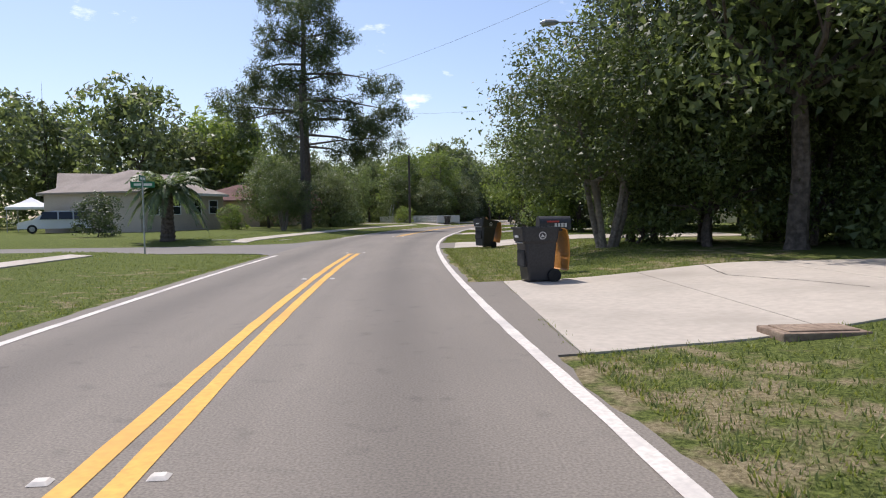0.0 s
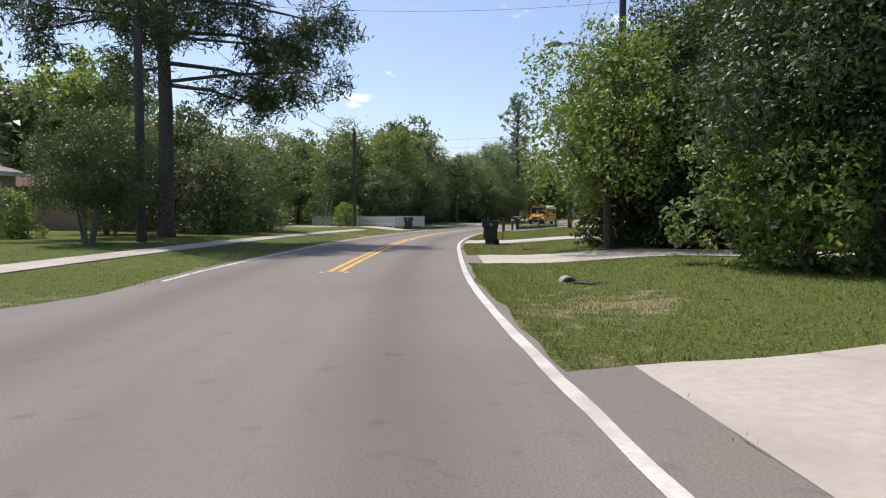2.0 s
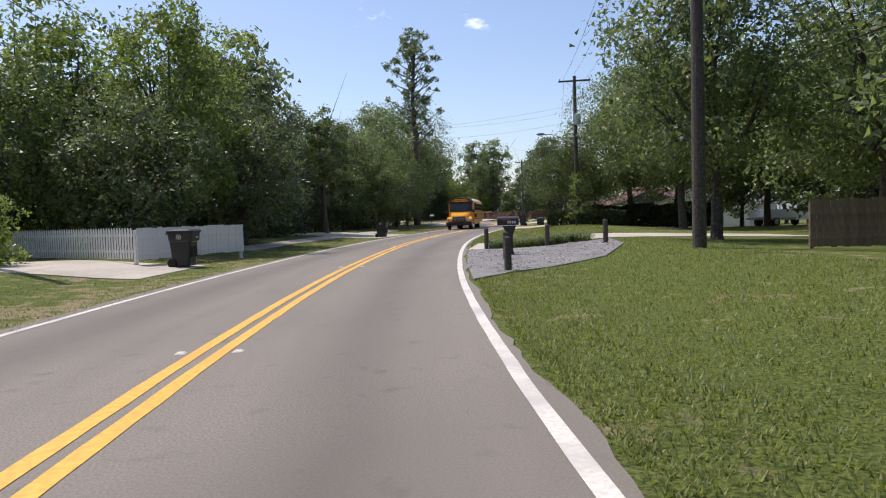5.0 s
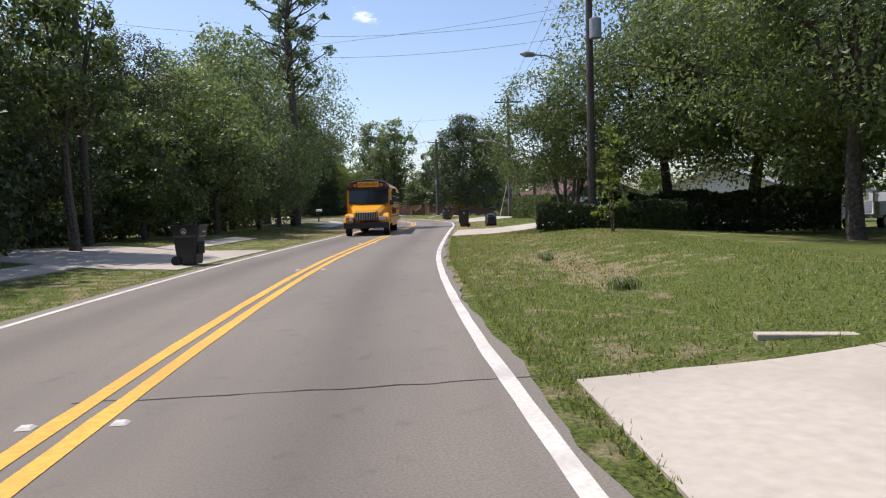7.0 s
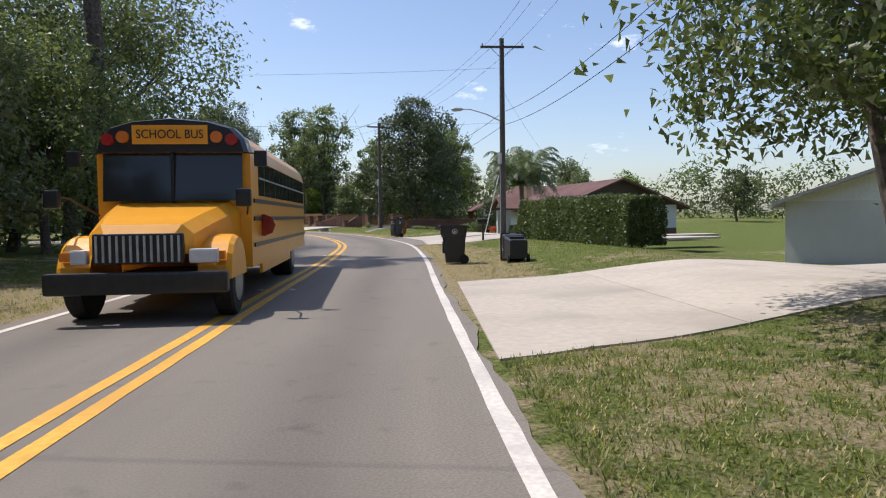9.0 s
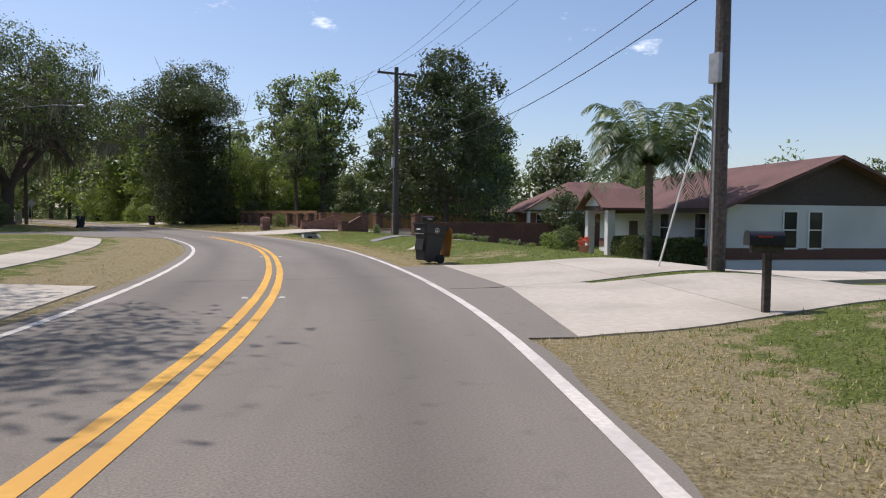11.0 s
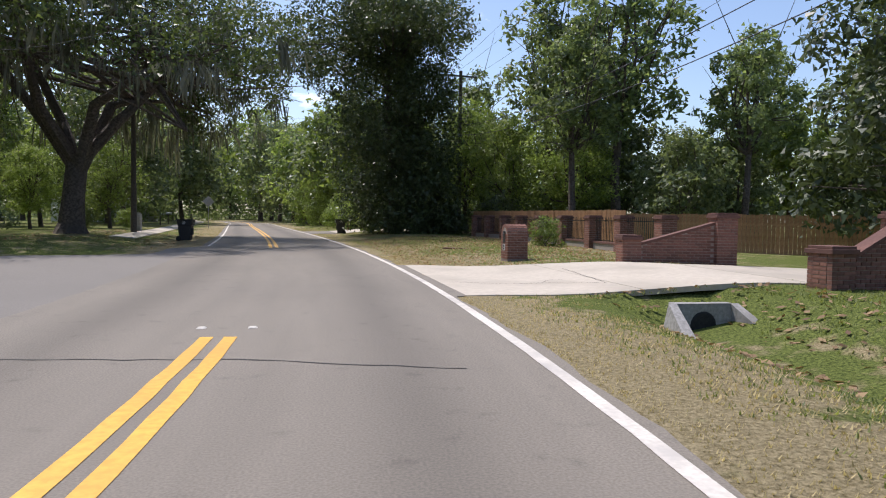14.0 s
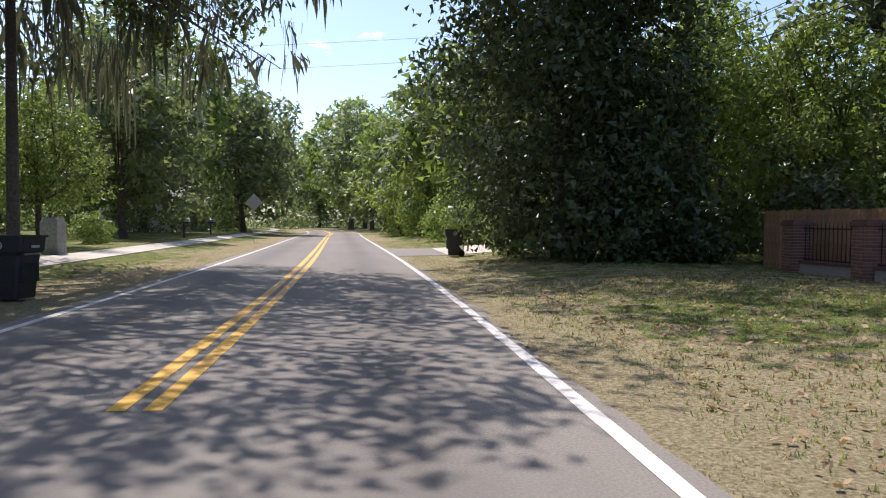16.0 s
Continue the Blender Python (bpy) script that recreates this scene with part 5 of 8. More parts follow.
# ---- wheeled bins ----
def cart(label, lid="hang"):
    """A tall wheeled bin; its front looks to -x, its wheels and hinge are at +x."""
    ob = thing("wheeled_bin", label, "bin", "bins along the road")
    bm = bmesh.new()
    outer = [rounded(-0.25, 0.25, -0.24, 0.24, 0.04, 0.05), rounded(-0.29, 0.28, -0.27, 0.27, 0.45, 0.05), rounded(-0.31, 0.30, -0.285, 0.285, 0.74, 0.05),
             rounded(-0.38, 0.32, -0.31, 0.31, 0.80, 0.06), rounded(-0.40, 0.35, -0.325, 0.325, 1.03, 0.06)]
    inner = [rounded(-0.37, 0.32, -0.295, 0.295, 1.03, 0.06), rounded(-0.30, 0.27, -0.25, 0.25, 0.5, 0.05)]
    loft(bm, outer + inner, True, True)
    part("body", bm, M_BLACK, ob)
    bm = bmesh.new()
    loft(bm, [rounded(-0.43, 0.38, -0.355, 0.355, 1.02, 0.07), rounded(-0.43, 0.38, -0.355, 0.355, 1.06, 0.07), rounded(-0.37, 0.32, -0.295, 0.295, 1.06, 0.06), rounded(-0.37, 0.32, -0.295, 0.295, 1.02, 0.06)], False, False)
    part("rim", bm, M_BLACK, ob)
    bm = bmesh.new()
    cyl(bm, (0.42, -0.24, 1.0), (0.42, 0.24, 1.0), 0.017)
    cyl(bm, (0.36, -0.24, 1.0), (0.42, -0.24, 1.0), 0.02)
    cyl(bm, (0.36, 0.24, 1.0), (0.42, 0.24, 1.0), 0.02)
    part("handle", bm, M_BLACK, ob)
    bm = bmesh.new()
    cyl(bm, (-0.36, -0.2, 0.76), (-0.36, 0.2, 0.76), 0.016)
    part("catch_bar", bm, M_STEEL, ob)
    bm = bmesh.new()
    box(bm, (-0.335, -0.2, 0.30), (-0.27, 0.2, 0.62), 0.015)
    part("front_pocket", bm, M_RUBBER, ob)
    for sg in (-1, 1):
        bm = bmesh.new()
        cyl(bm, (0.25, sg * 0.25, 0.13), (0.25, sg * 0.30, 0.13), 0.13, sides=18)
        cyl(bm, (0.25, sg * 0.295, 0.13), (0.25, sg * 0.306, 0.13), 0.06, sides=12)
        part("wheel", bm, M_RUBBER, ob)
        y = sg * 0.304
        bm = bmesh.new()
        for k in range(20):
            a, b = 2 * math.pi * k / 20, 2 * math.pi * (k + 1) / 20
            q = [bm.verts.new((r * math.cos(t), y + sg * 0.016 + sg * 0.03 * (r * math.sin(t)), 0.9 + r * math.sin(t))) for r, t in ((0.075, a), (0.075, b), (0.058, b), (0.058, a))]
            bm.faces.new(q)
        tri = [bm.verts.new(p) for p in ((-0.04, y + sg * 0.016, 0.87), (0.04, y + sg * 0.016, 0.87), (0.0, y + sg * 0.018, 0.935))]
        bm.faces.new(tri)
        part("badge", bm, M_PALE, ob, "pale round printed badge")
    solid("number_label", (-0.418, -0.09, 0.86), (-0.40, 0.09, 0.90), M_PALE, ob)
    bm = bmesh.new()
    if lid == "hang":
        w = 0.34
        prof = [(0.40, 1.03), (0.46, 1.0), (0.50, 0.85), (0.52, 0.55), (0.49, 0.24), (0.46, 0.22)]
        for (xa, za), (xb, zb) in zip(prof, prof[1:]):
            loft(bm, [[(xa, -w, za), (xa, w, za), (xa + 0.035, w * 0.95, za), (xa + 0.035, -w * 0.95, za)], [(xb, -w, zb), (xb, w, zb), (xb + 0.035, w * 0.95, zb), (xb + 0.035, -w * 0.95, zb)]])
        part("lid", bm, M_ORANGE_LID, ob, "amber plastic lid hanging open")
    elif lid == "shut":
        loft(bm, [rounded(-0.45, 0.40, -0.37, 0.37, 1.062, 0.08), rounded(-0.44, 0.39, -0.36, 0.36, 1.085, 0.08), rounded(-0.30, 0.28, -0.24, 0.24, 1.125, 0.1)])
        part("lid", bm, M_BLACK, ob, "closed dark lid")
    else:
        bm.free()
    return ob


def set_cart(pattern, x, y, turn, lean=0.0, label="", lift=0.0):
    c = copy_thing(pattern, pose(x, y, z_at(x, y) + 0.01 + lift, 0, 0, turn) @ pose(0.25, 0, 0) @ pose(0, 0, 0, 0, lean, 0) @ pose(-0.25, 0, 0))
    if label:
        c["label"] = label
    return c


c_hang, c_open, c_shut = cart("black wheeled bin with its amber lid hanging open"), cart("black wheeled bin standing open without lid", ""), cart("black wheeled bin with a closed lid", "shut")
set_cart(c_hang, 2.1, 13.2, 12)
set_cart(c_hang, 2.15, 26.6, 32, 7, "black wheeled bin leaning back, its amber lid hanging")
set_cart(c_hang, 4.36, 56.8, -10)
set_cart(c_open, 31.75, 129.5, -30, 0, "black wheeled bin standing open at the verge")
fallen = copy_thing(c_open, pose(33.2, 128.6, z_at(33.2, 128.6) + 0.36, 0, 0, 62) @ pose(0, 0, 0, 0, 90, 0) @ pose(0, 0, -0.5))
fallen["label"] = "black wheeled bin lying on its side"
set_cart(c_hang, 41.5, 151.4, 5, 8, "black wheeled bin leaning back, its amber lid hanging")
set_cart(c_open, 13.2, 110.4, 150, 0, "black wheeled bin standing open by a driveway")
set_cart(c_shut, 2.4, 88.2, 160, 0, "dark wheeled bin with a pale lid by a fence")
set_cart(c_open, 35.25, 204.0, 175, 0, "dark wheeled bin standing open in shade")
set_cart(c_hang, 43.2, 219.6, 0, 0, "black wheeled bin in shade, its amber lid hanging")
for o in (c_hang, c_open, c_shut):
    away(o)


# ---- mailboxes ----
def mailbox(x, y, turn, tall=1.05, color=None, size=1.0, label="", post=None, thick=0.05, number=True, heavy=False):
    ob = thing("mailbox", label, "mailbox", at=(x, y, z_at(x, y)), turn=turn)
    color, post = color or M_BLACK, post or M_POLE
    s = size
    if heavy:
        bm = bmesh.new()
        loft(bm, [rounded(-0.13, 0.13, -0.14, 0.14, 0.0, 0.03), rounded(-0.12, 0.12, -0.13, 0.13, 0.06, 0.03), rounded(-0.075, 0.075, -0.09, 0.09, 0.2, 0.03), rounded(-0.07, 0.09, -0.09, 0.09, tall - 0.3, 0.03), rounded(-0.24, 0.2, -0.10, 0.10, tall - 0.02, 0.03)])
        part("post", bm, post, ob)
    else:
        solid("post", (-thick, -thick, -0.05), (thick, thick, tall), post, ob, bevel=0.01)
        solid("arm", (-0.28 * s, -thick * 0.8, tall - 0.1), (0.2, thick * 0.8, tall), post, ob, bevel=0.008)
    bm = bmesh.new()
    rings = []
    for xx in (-0.32 * s, 0.24 * s):
        ring = [(xx, -0.12 * s, tall), (xx, 0.12 * s, tall)] + [(xx, 0.12 * s * math.cos(radians(a)), tall + 0.12 * s + 0.12 * s * math.sin(radians(a))) for a in range(0, 181, 20)]
        rings.append(ring)
    loft(bm, rings)
    part("box", bm, color, ob)
    bm = bmesh.new()
    loft(bm, [[(px - 0.02, py * 1.06, tall + (pz - tall) * 1.03) for px, py, pz in rings[0]], [(px, py * 1.06, tall + (pz - tall) * 1.03) for px, py, pz in rings[0]]])
    part("door", bm, color, ob)
    bm = bmesh.new()
    box(bm, (-0.2 * s, -0.135 * s, tall + 0.13 * s), (0.02 * s, -0.122 * s, tall + 0.16 * s))
    part("flag", bm, M_RED, ob, "small red flag")
    if number:
        for i in range(4):
            solid("number_bar", (-0.06 * s + i * 0.06 * s, -0.131 * s, tall + 0.045 * s), (-0.02 * s + i * 0.06 * s, -0.121 * s, tall + 0.115 * s), M_PALE, ob)
    return ob


mailbox(2.85, 15.2, 6, 0.95, size=1.25, label="large black mailbox on a wooden post in the grass")
mailbox(12.1, 86.4, -24, 0.95, M_BLACK, 1.15, "black moulded mailbox on a heavy black post", M_BLACK, heavy=True)
mailbox(40.2, 140.1, -32, 0.88, size=0.78, label="black metal mailbox on a wooden post", thick=0.045, number=False)
mailbox(48.5, 163.8, -20, 0.9, label="dark mailbox on a dark post by a garden walk", thick=0.05)
mailbox(29.6, 154.6, 150, 0.95, M_WHITE, 0.9, label="small white mailbox on a post", thick=0.05, number=False)
mailbox(27.0, 236.0, 180, 1.0, M_WHITE, 1.0, label="small white mailbox on a post", thick=0.05, number=False)
mailbox(25.6, 246.0, 180, 1.0, M_GALV, 1.0, label="small grey mailbox on a post", thick=0.05, number=False)


def bollard(x, y, h=0.8):
    ob = thing("garden_post", "short round dark wooden post at a gravel bed", "post", "posts round the gravel bed", at=(x, y, z_at(x, y)))
    bm = bmesh.new()
    tube(bm, [(0, 0, -0.05), (0, 0, h - 0.03), (0, 0, h)], [0.085, 0.082, 0.06], 12)
    part("post", bm, M_POLE, ob)


for x, y in ((9.75, 81.0), (12.85, 90.45), (14.74, 89.2), (15.6, 86.6), (11.2, 84.6)):
    bollard(x, y)


def tuft(x, y, r, seed, mat, label, name="ornamental_grass", n=150, h=0.4):
    rng = np.random.default_rng(seed)
    ob = thing(name, label, "plant", at=(x, y, z_at(x, y) - 0.02))
    q = []
    for _ in range(n):
        a, rr = rng.uniform(0, 6.28), r * math.sqrt(rng.random()) * 0.5
        px, py = rr * math.cos(a), rr * math.sin(a)
        b, ln, w = rng.uniform(0, 6.28), h * rng.uniform(0.6, 1.2), rng.uniform(0.006, 0.011)
        dx, dy = math.cos(b), math.sin(b)
        bow = rng.uniform(0.25, 0.75)
        way = [(0, 0), (bow * 0.35, 0.62), (bow * 0.9, 0.85), (bow * 1.5, rng.uniform(0.45, 0.8))]
        for (f0, g0), (f1, g1), w0, w1 in zip(way, way[1:], (1, 1, 0.8), (1, 0.8, 0.15)):
            q.append([(px + dx * f0 * ln - dy * w * w0, py + dy * f0 * ln + dx * w * w0, g0 * ln), (px + dx * f0 * ln + dy * w * w0, py + dy * f0 * ln - dx * w * w0, g0 * ln),
                      (px + dx * f1 * ln + dy * w * w1, py + dy * f1 * ln - dx * w * w1, g1 * ln), (px + dx * f1 * ln - dy * w * w1, py + dy * f1 * ln + dx * w * w1, g1 * ln)])
    tagged(quad_part("foliage", np.array(q), mat, ob), kind="stuff")


for i in range(16):
    u = i / 15
    tuft(13.3 + 2.6 * u + 0.22 * (i % 2), 90.35 - 1.25 * u + 0.3 * (i % 3), 0.75, i, M_LEAF, "clump of dark strap-leaved border grass", n=230, h=0.42)
for i, (x, y) in enumerate([(49.3, 162.9), (49.9, 163.1), (50.8, 162.5), (50.2, 162.8), (51.9, 162.2), (53.2, 161.8), (52.6, 162.3), (54.4, 161.6)]):
    tuft(x, y, 0.5, 40 + i, M_LEAF_LIGHT if i % 2 else M_LEAF, "low flowering border plant along a walk", "border_plant", 110, 0.35)


def garden_light(x, y):
    ob = thing("garden_light", "small black path light beside the walk", "lamp", "path lights", at=(x, y, z_at(x, y)))
    bm = bmesh.new()
    cyl(bm, (0, 0, -0.03), (0, 0, 0.3), 0.012, sides=6)
    part("stake", bm, M_IRON, ob)
    bm = bmesh.new()
    tube(bm, [(0, 0, 0.28), (0, 0, 0.36), (0, 0, 0.37), (0, 0, 0.42)], [0.05, 0.06, 0.1, 0.02], 8)
    part("head", bm, M_IRON, ob)


for x, y in ((49.0, 163.4), (50.6, 162.9), (53.0, 162.4), (54.0, 161.2)):
    garden_light(x, y)


# ---- utility poles and cables ----
def insulator(bm, p):
    tube(bm, [p, (p[0], p[1], p[2] + 0.1), (p[0], p[1], p[2] + 0.16)], [0.03, 0.05, 0.03], 6)


def pole(x, y, top, r=0.16, arm=None, arm_turn=0.0, lamp=None, transformer=None, label="tall weathered wooden utility pole", guard=False):
    z0 = z_at(x, y)
    ob = thing("utility_pole", label, "utility pole", "utility poles along the road", at=(x, y, z0))
    bm = bmesh.new()
    tube(bm, [(0, 0, -0.1), (0, 0, top * 0.5), (0, 0, top - z0)], [r * 1.12, r * 0.95, r * 0.75], 14)
    part("shaft", bm, M_POLE, ob)
    if arm:
        c, s = math.cos(radians(arm_turn)), math.sin(radians(arm_turn))
        bm = bmesh.new()
        h = arm - z0
        bmesh.ops.create_cube(bm, size=1, matrix=pose(0, 0, h, 0, 0, arm_turn) @ Matrix.Translation((0, -0.16, 0)) @ Matrix.Diagonal((2.4, 0.1, 0.12, 1)))
        arm_ob = part("crossarm", bm, M_POLE, ob)
        for u in (-1.1, 1.1):
            bm = bmesh.new()
            insulator(bm, (u * c + 0.16 * s, u * s - 0.16 * c, h + 0.06))
            part("insulator", bm, M_GALV, arm_ob)
        bm = bmesh.new()
        for u in (-0.7, 0.7):
            cyl(bm, (u * c + 0.16 * s, u * s - 0.16 * c, h), (0, 0, h - 0.6), 0.018, sides=5)
        part("brace", bm, M_GALV, arm_ob)
    if transformer:
        bm = bmesh.new()
        h = transformer - z0
        tube(bm, [(0, -0.38, h - 0.42), (0, -0.38, h - 0.4), (0, -0.38, h + 0.36), (0, -0.38, h + 0.42)], [0.2, 0.24, 0.24, 0.12], 16)
        cyl(bm, (0, -0.38, h + 0.4), (0, -0.38, h + 0.6), 0.03, sides=6)
        part("transformer", bm, M_GALV, ob, "grey transformer drum")
    if lamp:
        (lx, ly, lz), jz = lamp, lamp[2] - 0.75
        dx, dy = lx - x, ly - y
        bm = bmesh.new()
        tube(bm, [(0, 0, jz - z0), (dx * 0.35, dy * 0.35, jz - z0 + 0.45), (dx * 0.7, dy * 0.7, lz - z0 - 0.02), (dx * 0.9, dy * 0.9, lz - z0)], [0.035, 0.032, 0.03, 0.03], 8)
        arm_ob = part("lamp_arm", bm, M_GALV, ob)
        bm = bmesh.new()
        u = Vector((dx, dy, 0)).normalized()
        base = Vector((dx, dy, lz - z0))
        tube(bm, [base - u * 0.32, base - u * 0.2, base + u * 0.15, base + u * 0.34], [0.05, 0.1, 0.12, 0.03], 10)
        part("lamp_head", bm, M_GALV, arm_ob, "grey street lamp head")
    if guard:
        solid("meter_box", (-0.26, -0.12, 3.9), (-0.14, 0.12, 4.5), M_GALV, ob)
        bm = bmesh.new()
        cyl(bm, (-0.17, 0, 0), (-0.16, 0, 4.0), 0.025, sides=6)
        part("conduit", bm, M_GALV, ob)
    return ob


pole(15.4, 81.6, 12.1, arm=11.5, arm_turn=-18, lamp=(12.9, 82.4, 7.85))
pole(29.3, 113.8, 11.6, arm=11.2, arm_turn=-28, lamp=(26.5, 114.1, 7.2), transformer=8.3)
pole(44.4, 144.1, 11.0, arm=10.5, arm_turn=-28, lamp=(42.4, 145.6, 7.2), guard=True)
pole(50.0, 170.4, 9.9, arm=9.5, arm_turn=-6, guard=True)
pole(51.7, 218.0, 12.0, arm=11.6, arm_turn=8)
pole(-9.8, 53.8, 11.5, 0.17, label="plain weathered utility pole beside a pine")
pole(-2.4, 87.2, 8.9, 0.15, label="plain weathered utility pole behind the verge")
pole(10.7, 120.0, 8.9, 0.15, label="plain weathered utility pole among trees")
pole(31.0, 211.3, 7.9, 0.15, label="plain weathered utility pole under an oak")
pole(29.0, 196.5, 10.2, 0.15, lamp=(35.0, 194.6, 9.6), label="wooden pole with a long street lamp arm")
pole(8.7, 52.4, 11.0, 0.16, lamp=(6.2, 53.2, 8.1), label="wooden pole with a street lamp, standing in trees")
pole(7.2, 24.2, 10.5, 0.16, lamp=(4.4, 24.6, 8.1), label="wooden pole with a street lamp, standing in trees")


def cable(a, b, sag, r=0.013, name="overhead_cable", label="black overhead cable between utility poles"):
    a, b = Vector(a), Vector(b)
    n = 14
    bm = bmesh.new()
    tube(bm, [a.lerp(b, i / n) - Vector((0, 0, sag * 4 * (i / n) * (1 - i / n))) for i in range(n + 1)], [r] * (n + 1), 4)
    me = bpy.data.meshes.new(name)
    bm.to_mesh(me)
    bm.free()
    me.materials.append(M_WIRE)
    return tagged(new(name, me), label, "cable", "overhead cables")


tops = [(7.2, 24.2, 10.2), (8.7, 52.4, 10.7), (15.4, 81.6, 11.6), (29.3, 113.8, 11.3), (44.4, 144.1, 10.6), (50.0, 170.4, 9.6), (51.7, 218.0, 11.7), (40, 262, 11)]
for a, b in zip(tops, tops[1:]):
    for u, dz in ((-1.1, 0.1), (1.1, 0.1), (0.0, 0.45), (0.1, -3.6), (0.12, -4.3)):
        cable((a[0] + u, a[1] + 0.4 * u, a[2] + dz), (b[0] + u, b[1] + 0.4 * u, b[2] + dz), 0.7 if dz > -1 else 0.9, 0.009 if dz > 0 else 0.014)
low = [(-9.9, 53.6, 11.2), (-2.4, 87.2, 8.7), (10.7, 120.0, 8.7)]
for a, b in zip(low, low[1:]):
    cable(a, b, 0.8)
    cable((a[0], a[1], a[2] - 0.9), (b[0], b[1], b[2] - 0.9), 0.9, 0.014)
for a, b, g in (((15.4, 81.6, 8.6), (-2.4, 87.2, 8.5), 0.8), ((15.4, 81.6, 7.9), (-2.4, 87.2, 7.8), 0.8), ((7.2, 24.2, 10.0), (-9.9, 53.6, 11.0), 0.5), ((8.7, 52.4, 9.6), (-9.9, 53.6, 9.6), 0.5),
                ((29.3, 113.8, 9.0), (10.7, 120.0, 8.6), 0.8), ((29.3, 113.8, 8.2), (10.7, 120.0, 7.8), 0.8), ((29.3, 113.8, 9.4), (5, 132, 9.4), 0.9), ((44.4, 144.1, 8.2), (62, 158, 3.9), 0.4),
                ((44.4, 144.1, 9.4), (-8, 170, 11), 1.2), ((44.4, 144.1, 6.4), (8, 163, 8.6), 1.0), ((50.0, 170.4, 8.2), (92, 196, 5.0), 0.8), ((50.0, 170.4, 7.4), (27, 197, 7.6), 2.2), ((50.0, 170.4, 6.8), (51.7, 218, 8.0), 1.2),
                ((51.7, 218, 9.0), (12.0, 221.0, 8.0), 0.6), ((51.7, 218, 8.2), (12.0, 221.0, 7.2), 0.7), ((46, 262, 8.4), (14, 262, 8.2), 0.7), ((46, 264, 7.7), (14, 264, 7.5), 0.8), ((-9.9, 53.6, 10.8), (-40, 60, 9), 0.8), ((-9.9, 53.6, 9.8), (-40, 58, 8), 0.8)):
    cable(a, b, g, 0.006)
bm = bmesh.new()
cyl(bm, (0, 0, 0), (0.8, 0.2, 3.3), 0.022, sides=6)
guy = thing("stay_guard", "pale plastic guard round a pole's stay wire", "stay guard", at=(44.0, 145.3, z_at(44.0, 145.3)))
guy.matrix_world = pose(44.0, 145.3, z_at(44.0, 145.3), 0, 0, -60)
part("tube", bm, M_WHITE, guy)


# ---- houses ----
def window(parent, p, u, n, w, h, shade=None):
    """A framed window on a wall: centre p, direction u along the wall, outward n."""
    p, u, n, up = Vector(p), Vector(u), Vector(n), Vector((0, 0, 1))
    f = 0.07
    bm = bmesh.new()
    for (a, b, c, d) in ((-w / 2 - f, -w / 2, -h / 2 - f, h / 2 + f), (w / 2, w / 2 + f, -h / 2 - f, h / 2 + f), (-w / 2, w / 2, -h / 2 - f, -h / 2), (-w / 2, w / 2, h / 2, h / 2 + f), (-w / 2, w / 2, -0.025, 0.025)):
        quad = [p + u * a + up * c, p + u * b + up * c, p + u * b + up * d, p + u * a + up * d]
        loft(bm, [quad, [q + n * 0.05 for q in quad]])
    win = part("window", bm, M_WHITE, parent)
    quad = [p + u * -w / 2 - up * h / 2, p + u * w / 2 - up * h / 2, p + u * w / 2 + up * h / 2, p - u * w / 2 + up * h / 2]
    bm = bmesh.new()
    loft(bm, [[q + n * 0.004 for q in quad], [q + n * 0.02 for q in quad]])
    part("pane", bm, shade or M_GLASS, win)
    return win


